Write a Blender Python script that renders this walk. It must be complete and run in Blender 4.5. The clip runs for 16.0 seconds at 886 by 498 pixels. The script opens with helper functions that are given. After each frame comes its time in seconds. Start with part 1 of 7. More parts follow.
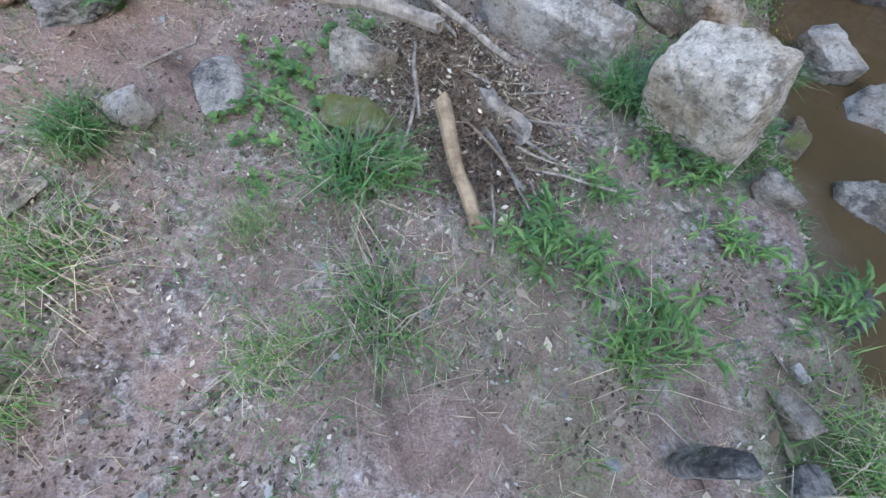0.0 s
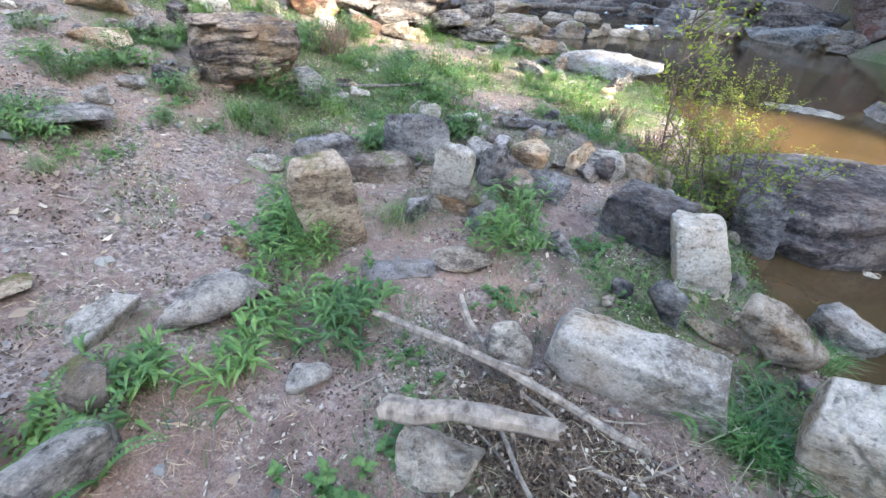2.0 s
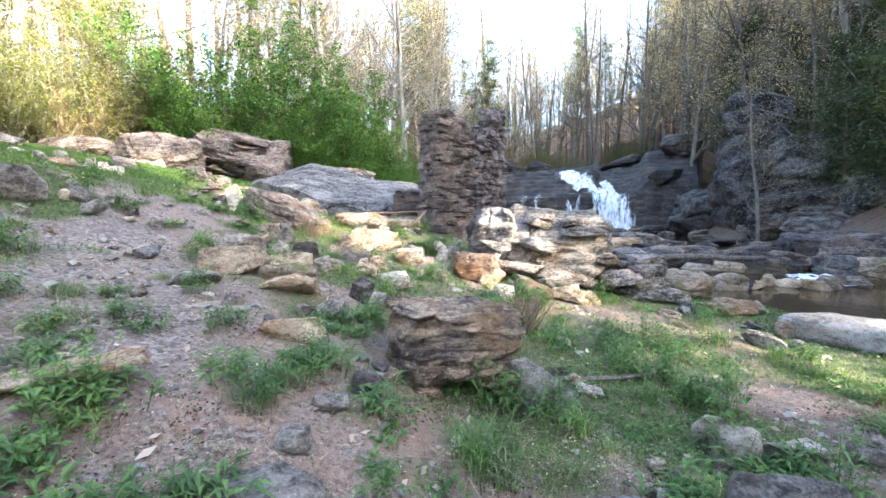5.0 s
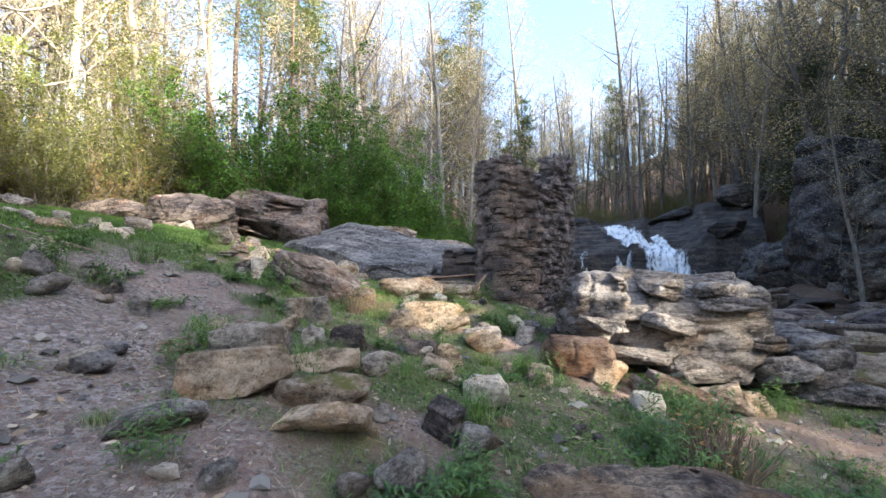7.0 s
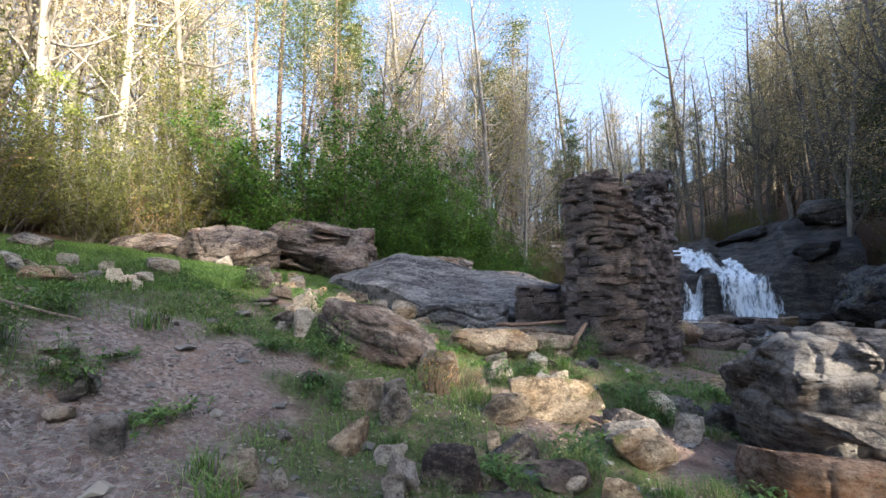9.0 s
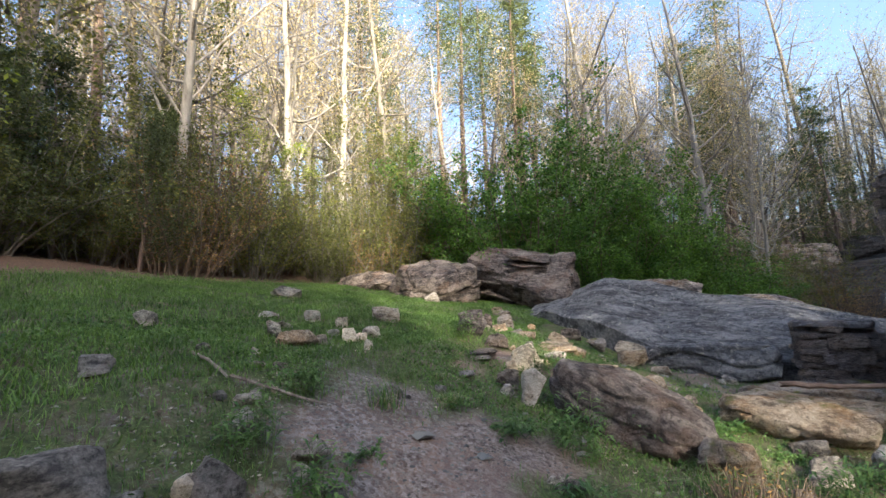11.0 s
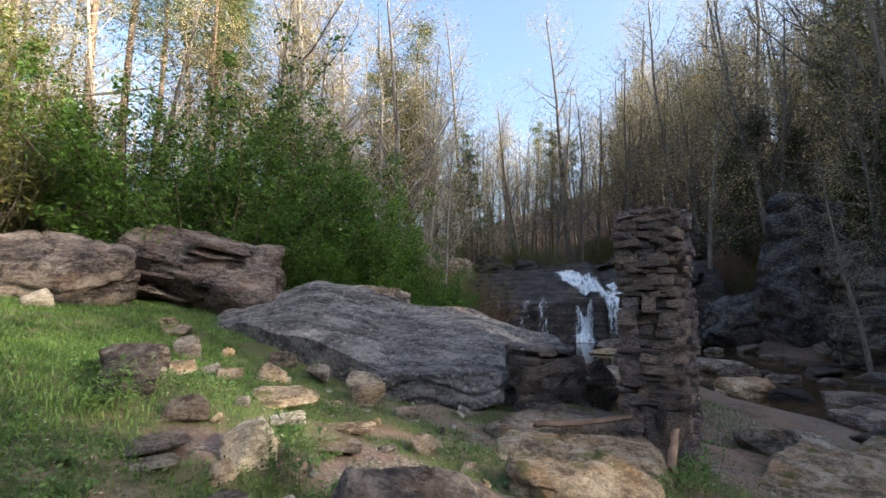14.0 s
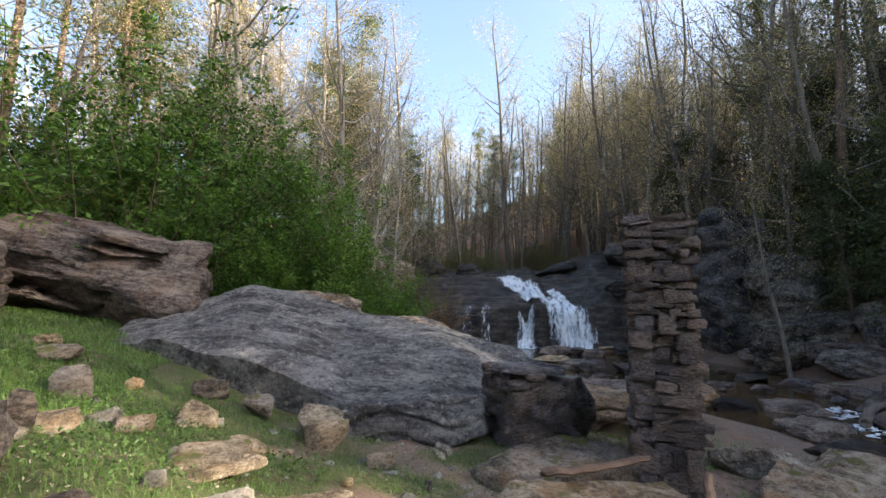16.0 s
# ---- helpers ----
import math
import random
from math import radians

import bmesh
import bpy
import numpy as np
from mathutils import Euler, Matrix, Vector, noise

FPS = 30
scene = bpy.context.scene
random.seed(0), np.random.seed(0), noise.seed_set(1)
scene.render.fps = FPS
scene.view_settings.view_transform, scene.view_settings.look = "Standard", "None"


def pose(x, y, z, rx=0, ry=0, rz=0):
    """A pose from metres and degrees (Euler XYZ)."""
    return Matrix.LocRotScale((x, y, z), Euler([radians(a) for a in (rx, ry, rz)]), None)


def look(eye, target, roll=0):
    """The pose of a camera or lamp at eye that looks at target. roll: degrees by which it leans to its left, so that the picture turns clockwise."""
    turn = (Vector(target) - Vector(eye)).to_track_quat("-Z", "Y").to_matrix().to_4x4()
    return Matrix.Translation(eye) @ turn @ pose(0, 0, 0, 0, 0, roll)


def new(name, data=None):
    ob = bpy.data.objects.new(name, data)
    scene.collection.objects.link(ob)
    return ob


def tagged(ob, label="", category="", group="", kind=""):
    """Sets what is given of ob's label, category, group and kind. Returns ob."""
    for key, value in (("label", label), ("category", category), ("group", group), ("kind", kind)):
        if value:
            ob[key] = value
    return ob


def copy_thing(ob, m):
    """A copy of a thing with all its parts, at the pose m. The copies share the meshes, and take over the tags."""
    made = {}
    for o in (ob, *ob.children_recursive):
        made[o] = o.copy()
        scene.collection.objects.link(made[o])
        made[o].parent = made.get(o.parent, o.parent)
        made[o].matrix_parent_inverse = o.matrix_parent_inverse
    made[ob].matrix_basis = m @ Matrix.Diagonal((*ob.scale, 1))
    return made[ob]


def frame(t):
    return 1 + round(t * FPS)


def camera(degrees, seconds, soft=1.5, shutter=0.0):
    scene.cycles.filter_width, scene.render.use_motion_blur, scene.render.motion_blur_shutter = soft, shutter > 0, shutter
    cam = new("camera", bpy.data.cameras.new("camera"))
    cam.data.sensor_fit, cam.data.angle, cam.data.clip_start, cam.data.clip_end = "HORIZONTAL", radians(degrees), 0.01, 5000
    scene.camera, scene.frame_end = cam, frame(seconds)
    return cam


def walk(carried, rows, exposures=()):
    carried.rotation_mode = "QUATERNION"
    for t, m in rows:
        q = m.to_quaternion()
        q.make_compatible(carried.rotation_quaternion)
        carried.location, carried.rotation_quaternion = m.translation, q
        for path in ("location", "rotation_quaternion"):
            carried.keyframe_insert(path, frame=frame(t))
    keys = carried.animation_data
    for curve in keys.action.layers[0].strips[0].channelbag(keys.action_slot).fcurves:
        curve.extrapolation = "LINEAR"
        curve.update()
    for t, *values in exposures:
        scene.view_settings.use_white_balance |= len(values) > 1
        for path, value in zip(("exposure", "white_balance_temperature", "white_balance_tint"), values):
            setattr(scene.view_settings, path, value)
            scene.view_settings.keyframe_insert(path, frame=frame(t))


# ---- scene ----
cam = camera(91.3, 16.0)
PATH = [
    (0, (0.034, 0.082, 1.471), (0.088, 0.991, -0.309), 4.3),
    (0.5, (-0.178, 0.313, 1.56), (-0.075, 1.243, -0.207), 4.3),
    (1, (-0.413, 0.519, 1.605), (-0.234, 1.626, -0.051), 4.4),
    (1.5, (-0.535, 0.726, 1.594), (-0.236, 2.088, 0.16), 4.2),
    (2, (-0.578, 1.036, 1.569), (-0.169, 2.631, 0.434), 3.6),
    (2.5, (-0.626, 1.235, 1.553), (-0.148, 2.945, 0.632), 3.0),
    (3, (-0.725, 1.483, 1.581), (-0.05, 3.223, 0.861), 3.4),
    (3.5, (-0.903, 1.7, 1.575), (-0.199, 3.496, 1.045), 2.4),
    (4, (-1.213, 2.076, 1.544), (-0.651, 3.955, 1.152), 1.7),
    (4.5, (-1.506, 2.398, 1.555), (-1.365, 4.37, 1.252), 0.1),
    (4.7, (-1.618, 2.56, 1.613), (-1.515, 4.541, 1.362), 0.2),
    (6.8, (-2.302, 4.534, 1.767), (-2.293, 6.533, 1.83), -0.2),
    (7, (-2.369, 4.703, 1.774), (-2.42, 6.7, 1.859), -0.4),
    (7.5, (-2.594, 5.11, 1.88), (-2.686, 7.106, 1.965), -0.5),
    (8, (-2.749, 5.53, 1.942), (-2.884, 7.523, 2.038), -0.9),
    (8.5, (-2.888, 5.952, 2.035), (-3.094, 7.934, 2.204), -1.0),
    (9, (-3.184, 6.38, 2.131), (-3.401, 8.359, 2.33), -1.0),
    (9.5, (-3.453, 6.48, 2.328), (-4.253, 8.296, 2.577), -1.3),
    (9.7, (-3.488, 6.506, 2.354), (-4.531, 8.187, 2.648), -1.6),
    (11.8, (-4.338, 7.511, 2.699), (-5.199, 9.295, 2.981), -3.3),
    (12, (-4.477, 7.649, 2.701), (-5.256, 9.471, 2.976), -2.9),
    (12.5, (-4.719, 7.969, 2.841), (-5.238, 9.884, 3.095), -2.1),
    (13, (-4.886, 8.405, 2.882), (-5.124, 10.377, 3.118), -1.4),
    (13.5, (-5.119, 8.74, 2.977), (-5.117, 10.727, 3.203), -0.7),
    (14, (-5.156, 9.069, 3.028), (-4.779, 11.021, 3.25), 0.1),
    (14.5, (-5.159, 9.391, 3.102), (-4.604, 11.299, 3.329), 0.8),
    (15, (-5.287, 9.66, 3.095), (-4.686, 11.555, 3.32), 1.1),
    (15.5, (-5.434, 9.955, 3.178), (-4.813, 11.842, 3.408), 0.9),
    (16, (-5.489, 10.266, 3.172), (-4.821, 12.136, 3.407), 0.8),
]
walk(cam, [(t, look(eye, target, roll)) for t, eye, target, roll in PATH], exposures=[(0, 3.75, 5750, 9), (2, 3.9, 5700, 8), (4, 3.85, 5650, 8), (7, 2.5, 5650, 10), (9.5, 2.15, 5700, 10), (12.5, 1.8, 5800, 9), (16, 2.05, 6150, 10)])

# ---- light: low evening sun over the far bank, blue sky ----
SUN_AZ, SUN_EL = radians(127), radians(22)          # clockwise from +y
world = bpy.data.worlds.new("world")
scene.world = world
world.use_nodes = True
wn = world.node_tree.nodes
sky = wn.new("ShaderNodeTexSky")
sky.sky_type, sky.sun_disc = "NISHITA", False
sky.sun_elevation, sky.sun_rotation = SUN_EL, SUN_AZ
sky.air_density, sky.dust_density, sky.ozone_density = 1.0, 6.0, 1.0
world.node_tree.links.new(sky.outputs[0], wn["Background"].inputs[0])
wn["Background"].inputs[1].default_value = 0.15
sun = new("sun", bpy.data.lights.new("sun", "SUN"))
sun.data.energy, sun.data.angle, sun.data.color = 5.0, radians(0.6), (1.0, 0.84, 0.6)
sun_way = Vector((math.sin(SUN_AZ) * math.cos(SUN_EL), math.cos(SUN_AZ) * math.cos(SUN_EL), math.sin(SUN_EL)))
sun.matrix_world = look(sun_way * 60, (0, 0, 0))
scene.view_settings.exposure = 0.0


# ---- helpers ----
def hash2(i, j, seed):
    h = (i.astype(np.int64) * 374761393 + j.astype(np.int64) * 668265263 + seed * 974711) & 0x7FFFFFFF
    h = ((h ^ (h >> 13)) * 1274126177) & 0x7FFFFFFF
    return ((h ^ (h >> 16)) & 0xFFFF) / 65535.0


def vnoise(x, y, size, seed=0):
    """Smooth noise from 0 to 1 with patches of about that size."""
    x, y = np.asarray(x, float) / size, np.asarray(y, float) / size
    i, j = np.floor(x), np.floor(y)
    u, v = x - i, y - j
    u, v = u * u * (3 - 2 * u), v * v * (3 - 2 * v)
    a, b = hash2(i, j, seed), hash2(i + 1, j, seed)
    c, d = hash2(i, j + 1, seed), hash2(i + 1, j + 1, seed)
    return (a * (1 - u) + b * u) * (1 - v) + (c * (1 - u) + d * u) * v


def step(a, b, x):
    s = np.clip((np.asarray(x, float) - a) / (b - a), 0, 1)
    return s * s * (3 - 2 * s)


# the left bank in cross-sections from west to east, at several distances along the creek
BX = [-70, -30, -17, -12, -9, -7, -5.5, -4.2, -3, -2, -1, 0, 1.5]
BANK = [
    (-8, [12, 7, 4.2, 3.0, 2.2, 1.7, 1.25, 0.85, 0.5, 0.25, 0.05, 0.0, -0.05]),
    (4.5, [12, 7, 4.2, 3.1, 2.4, 1.9, 1.4, 0.95, 0.6, 0.3, -0.02, -0.02, -0.02]),
    (9, [12, 7, 4.2, 3.2, 2.65, 2.2, 1.5, 1.08, 0.82, 0.66, 0.48, 0.28, 0.08]),
    (10.8, [12, 7, 4.2, 3.2, 2.65, 2.22, 1.6, 1.2, 1.02, 0.9, 0.68, 0.4, 0.1]),
    (13, [12, 7, 4.1, 3.2, 2.65, 2.25, 1.75, 1.42, 1.28, 1.18, 0.95, 0.62, 0.18]),
    (16, [12, 7, 4.0, 3.2, 2.7, 2.15, 1.65, 1.38, 1.26, 1.14, 0.95, 0.7, 0.35]),
    (22, [13, 8, 4.2, 3.3, 2.7, 2.35, 2.0, 1.75, 1.5, 1.3, 1.1, 0.9, 0.6]),
    (37, [16, 10, 6.5, 5.2, 4.6, 4.1, 3.7, 3.4, 3.1, 2.9, 2.7, 2.5, 2.2]),
]
FALLS_Y = 36.0


def west_edge(y):
    return np.interp(y, [-40, 0, 2.5, 5, 8, 12, 14, 18, 25, 36], [1.5, 1.75, 2.25, 3.6, 4.75, 4.3, 4.8, 6.2, 5.6, 2.5])


def east_edge(y):
    return np.interp(y, [-40, 0, 4, 8, 12, 18, 25, 36], [6, 6, 8.5, 12.5, 13.2, 14, 16, 16.2])


def water_level(y):
    return -0.38 + 0.22 * step(4.2, 6.2, y) + 0.2 * step(12.4, 13.8, y) + 0.1 * step(17, 26, y)


def smooth_ground(x, y):
    x, y = np.asarray(x, float), np.asarray(y, float)
    rows = np.array([np.interp(x, BX, p) for _, p in BANK])
    ys = [p[0] for p in BANK]
    west = np.interp(y, ys, np.arange(len(ys)))
    k = np.clip(np.floor(west).astype(int), 0, len(ys) - 2)
    f = west - k
    f = f * f * (3 - 2 * f)
    west = np.take_along_axis(rows, k[None], 0)[0] * (1 - f) + np.take_along_axis(rows, k[None] + 1, 0)[0] * f
    level = water_level(y)
    bed = level - 0.3
    e0, e1 = west_edge(y), east_edge(y)
    shore = level + 0.05
    west = np.where(x > 1.5, west + (shore - west) * step(1.5, e0 - 0.1, x), west)
    h = west + (bed - west) * step(e0 - 0.25, e0 + 0.5, x)
    d = x - e1
    hill = level + 0.25 + 0.78 * np.clip(d, 0, 14) + 0.6 * np.clip(d - 14, 0, 34)
    h = np.where(d > -0.6, h + (hill - h) * step(-0.6, 0.4, d), h)
    # an unseen notch cut into the hill so the low sun reaches the bank
    side, along = (x - 2.0) * 0.6 + (y - 8.7) * 0.8, (x - 2.0) * 0.8 - (y - 8.7) * 0.6
    low = np.minimum(h, 0.6 + 0.27 * np.clip(along - 9, 0, 200))
    h = np.where(d > 1.0, h + (low - h) * step(-6.5, -3.5, side) * (1 - step(1.0, 3.5, side)), h)
    # the valley head behind the falls, and the slope behind the walker
    back = (x - 9.9) * 0.469 + (y - 36.2) * 0.883
    up = 4.2 + 0.12 * np.clip(back - 11, 0, 9) + 0.3 * np.clip(back - 20, 0, 40) + 0.35 * np.clip(np.abs(x - 10) - 9, 0, 40)
    h = h + (up - h) * step(8.0, 11.5, back) * step(30, 36, y)
    return h


def ground_height(x, y):
    x, y = np.asarray(x, float), np.asarray(y, float)
    h = smooth_ground(x, y)
    rough = (vnoise(x, y, 1.7, 1) - 0.5) * 0.16 + (vnoise(x, y, 0.5, 2) - 0.5) * 0.07 + (vnoise(x, y, 0.16, 3) - 0.5) * 0.025
    far = step(25, 60, np.hypot(x, y - 8))
    return h + rough + far * (vnoise(x, y, 12, 4) - 0.5) * 3


def sun_gap(x, y):
    """The band kept free of trees, out of view, so that sun lights a strip of the bank."""
    side = (x - 2.0) * 0.6 + (y - 8.7) * 0.8
    return -2.6 < side < 0.3 and x > 6


def gz(x, y):
    return float(ground_height(np.array([x]), np.array([y]))[0])


# ---- materials ----
def ramp(nodes, stops):
    r = nodes.new("ShaderNodeValToRGB")
    while len(r.color_ramp.elements) < len(stops):
        r.color_ramp.elements.new(0.5)
    for el, (pos, c) in zip(r.color_ramp.elements, stops):
        el.position, el.color = pos, (*c, 1)
    return r


def start_material(name, rough=0.9):
    m = bpy.data.materials.new(name)
    m.use_nodes = True
    n, l = m.node_tree.nodes, m.node_tree.links
    b = n["Principled BSDF"]
    b.inputs["Roughness"].default_value = rough
    b.inputs["Specular IOR Level"].default_value = 0.3
    return m, n, l, b


def noise_node(n, l, coord, scale, detail=6, rough=0.6, stretch=None):
    if stretch:
        mp = n.new("ShaderNodeMapping")
        mp.inputs["Scale"].default_value = stretch
        l.new(coord, mp.inputs[0])
        coord = mp.outputs[0]
    t = n.new("ShaderNodeTexNoise")
    t.inputs["Scale"].default_value, t.inputs["Detail"].default_value, t.inputs["Roughness"].default_value = scale, detail, rough
    l.new(coord, t.inputs["Vector"])
    return t.outputs["Fac"]


def mix(n, l, fac, a, b, kind="MIX"):
    x = n.new("ShaderNodeMix")
    x.data_type, x.blend_type = "RGBA", kind
    for sock, v in ((x.inputs[0], fac), (x.inputs[6], a), (x.inputs[7], b)):
        if isinstance(v, (int, float)):
            sock.default_value = v
        elif isinstance(v, tuple):
            sock.default_value = (*v, 1)
        else:
            l.new(v, sock)
    return x.outputs[2]


def band(n, l, v, lo, hi):
    x = n.new("ShaderNodeMapRange")
    x.inputs[1].default_value, x.inputs[2].default_value = lo, hi
    l.new(v, x.inputs[0])
    return x.outputs[0]


def maths(n, l, op, a, b):
    x = n.new("ShaderNodeMath")
    x.operation = op
    for sock, v in zip(x.inputs, (a, b)):
        if isinstance(v, (int, float)):
            sock.default_value = v
        else:
            l.new(v, sock)
    return x.outputs[0]


def bump(n, l, b, heights, strength=0.5, dist=0.02):
    prev = None
    for h, d in heights:
        x = n.new("ShaderNodeBump")
        x.inputs["Strength"].default_value, x.inputs["Distance"].default_value = strength, d
        l.new(h, x.inputs["Height"])
        if prev:
            l.new(prev, x.inputs["Normal"])
        prev = x.outputs[0]
    l.new(prev, b.inputs["Normal"])


def rock_material(name, dark, mid, light, stain, stain_amount=0.35, lichen=0.3, strata=(1, 1, 3.5), moss=0.0, scale=1.0):
    """Weathered gneiss: foliated bands, stains, pale lichen spots, a little moss on top."""
    m, n, l, b = start_material(name, 0.88)
    tc = n.new("ShaderNodeTexCoord").outputs["Object"]
    info = n.new("ShaderNodeObjectInfo").outputs["Random"]
    off = n.new("ShaderNodeVectorMath")
    off.operation = "ADD"
    cmb = n.new("ShaderNodeCombineXYZ")
    for i in range(3):
        l.new(maths(n, l, "MULTIPLY", info, 37.0 + 11 * i), cmb.inputs[i])
    l.new(tc, off.inputs[0]), l.new(cmb.outputs[0], off.inputs[1])
    p = off.outputs[0]
    big = noise_node(n, l, p, 2.2 * scale, 5, 0.6, tuple(1 + (k - 1) * 0.5 for k in strata))
    fol = noise_node(n, l, p, 11 * scale, 10, 0.78, tuple(1 + (k - 1) * 0.6 for k in strata))
    mott = noise_node(n, l, p, 17 * scale, 9, 0.8)
    fine = noise_node(n, l, p, 70 * scale, 6, 0.8)
    col = ramp(n, [(0.445, dark), (0.5, mid), (0.56, light)])
    l.new(maths(n, l, "ADD", maths(n, l, "MULTIPLY", big, 0.35), maths(n, l, "ADD", maths(n, l, "MULTIPLY", fol, 0.35), maths(n, l, "MULTIPLY", mott, 0.3))), col.inputs[0])
    c = mix(n, l, maths(n, l, "MULTIPLY", band(n, l, noise_node(n, l, p, 1.8 * scale, 8, 0.7), 0.5, 0.64), stain_amount), col.outputs[0], stain)
    spots = band(n, l, noise_node(n, l, p, 11 * scale, 10, 0.8), 0.56, 0.62)
    c = mix(n, l, maths(n, l, "MULTIPLY", spots, lichen * 1.3), c, (0.56, 0.57, 0.53))
    pits = band(n, l, noise_node(n, l, p, 30 * scale, 5, 0.7), 0.36, 0.43)
    c = mix(n, l, 0.7, c, mix(n, l, pits, (0.22, 0.21, 0.2), (1.0, 1.0, 1.0)), "MULTIPLY")
    c = mix(n, l, 0.75, c, mix(n, l, band(n, l, fine, 0.3, 0.7), (0.4, 0.39, 0.38), (1.3, 1.28, 1.25)), "MULTIPLY")
    tone = mix(n, l, info, (0.6, 0.6, 0.64), (1.22, 1.12, 0.98))
    c = mix(n, l, 1.0, c, tone, "MULTIPLY")
    if moss:
        geo = n.new("ShaderNodeNewGeometry")
        sep = n.new("ShaderNodeSeparateXYZ")
        l.new(geo.outputs["Normal"], sep.inputs[0])
        f = maths(n, l, "MULTIPLY", band(n, l, sep.outputs[2], 0.2, 0.8), band(n, l, noise_node(n, l, p, 3.5, 5), 0.6 - moss * 0.3, 0.68 - moss * 0.2))
        c = mix(n, l, f, c, mix(n, l, fine, (0.06, 0.07, 0.015), (0.2, 0.19, 0.05)))
    l.new(c, b.inputs["Base Color"])
    bump(n, l, b, [(big, 0.1), (fol, 0.06), (mott, 0.025), (fine, 0.006)], 0.9)
    return m


ROCK = {
    "grey": rock_material("grey_gneiss", (0.09, 0.085, 0.085), (0.29, 0.28, 0.265), (0.5, 0.48, 0.45), (0.26, 0.17, 0.09), 0.4, 0.3),
    "pale": rock_material("pale_quartzite", (0.24, 0.22, 0.19), (0.56, 0.53, 0.47), (0.74, 0.71, 0.65), (0.42, 0.29, 0.15), 0.45, 0.35),
    "tan": rock_material("tan_sandstone", (0.13, 0.1, 0.075), (0.36, 0.3, 0.23), (0.58, 0.51, 0.42), (0.42, 0.24, 0.09), 0.5, 0.2, moss=0.15),
    "dark": rock_material("dark_schist", (0.045, 0.042, 0.045), (0.17, 0.16, 0.155), (0.36, 0.34, 0.33), (0.2, 0.13, 0.08), 0.35, 0.25),
    "orange": rock_material("rusty_rock", (0.07, 0.045, 0.035), (0.21, 0.15, 0.12), (0.34, 0.29, 0.26), (0.3, 0.14, 0.045), 0.35, 0.15, (0.6, 0.6, 5)),
    "split": rock_material("flaking_gneiss", (0.035, 0.03, 0.03), (0.17, 0.145, 0.13), (0.46, 0.38, 0.3), (0.38, 0.24, 0.11), 0.5, 0.3, (0.4, 0.4, 6)),
    "layer": rock_material("layered_gneiss", (0.05, 0.045, 0.047), (0.25, 0.225, 0.215), (0.54, 0.5, 0.46), (0.36, 0.23, 0.11), 0.45, 0.55, (0.5, 0.5, 5)),
    "dome": rock_material("grey_bedrock", (0.035, 0.038, 0.047), (0.12, 0.13, 0.155), (0.25, 0.265, 0.3), (0.09, 0.09, 0.095), 0.4, 0.35, (0.4, 2.2, 2.2), scale=0.7),
    "brown": rock_material("brown_bedrock", (0.035, 0.03, 0.031), (0.155, 0.135, 0.13), (0.33, 0.295, 0.275), (0.2, 0.12, 0.075), 0.45, 0.2, (0.5, 0.5, 4), scale=0.8),
    "moss": rock_material("mossy_stone", (0.1, 0.095, 0.085), (0.24, 0.23, 0.2), (0.38, 0.37, 0.33), (0.2, 0.17, 0.08), 0.5, 0.25, moss=0.9),
    "cliff": rock_material("cliff_rock", (0.02, 0.02, 0.023), (0.085, 0.085, 0.09), (0.24, 0.235, 0.23), (0.17, 0.11, 0.06), 0.35, 0.3, (0.7, 0.7, 2), moss=0.1, scale=0.5),
    "wet": rock_material("wet_rock", (0.012, 0.012, 0.014), (0.045, 0.042, 0.04), (0.1, 0.092, 0.085), (0.06, 0.04, 0.025), 0.4, 0.05, (0.4, 0.4, 4)),
    "falls": rock_material("dark_wet_ledge", (0.008, 0.008, 0.009), (0.045, 0.041, 0.04), (0.13, 0.12, 0.11), (0.08, 0.055, 0.035), 0.4, 0.1, (0.4, 0.4, 4), scale=0.6),
    "lichen": rock_material("lichened_gneiss", (0.05, 0.046, 0.046), (0.24, 0.222, 0.21), (0.5, 0.475, 0.44), (0.3, 0.2, 0.12), 0.4, 0.55, (0.5, 0.5, 4)),
    "red": rock_material("red_faced_rock", (0.08, 0.06, 0.05), (0.25, 0.16, 0.12), (0.4, 0.32, 0.28), (0.3, 0.12, 0.07), 0.7, 0.4),
}
ROCK["wet"].node_tree.nodes["Principled BSDF"].inputs["Roughness"].default_value = 0.35
ROCK["falls"].node_tree.nodes["Principled BSDF"].inputs["Roughness"].default_value = 0.5


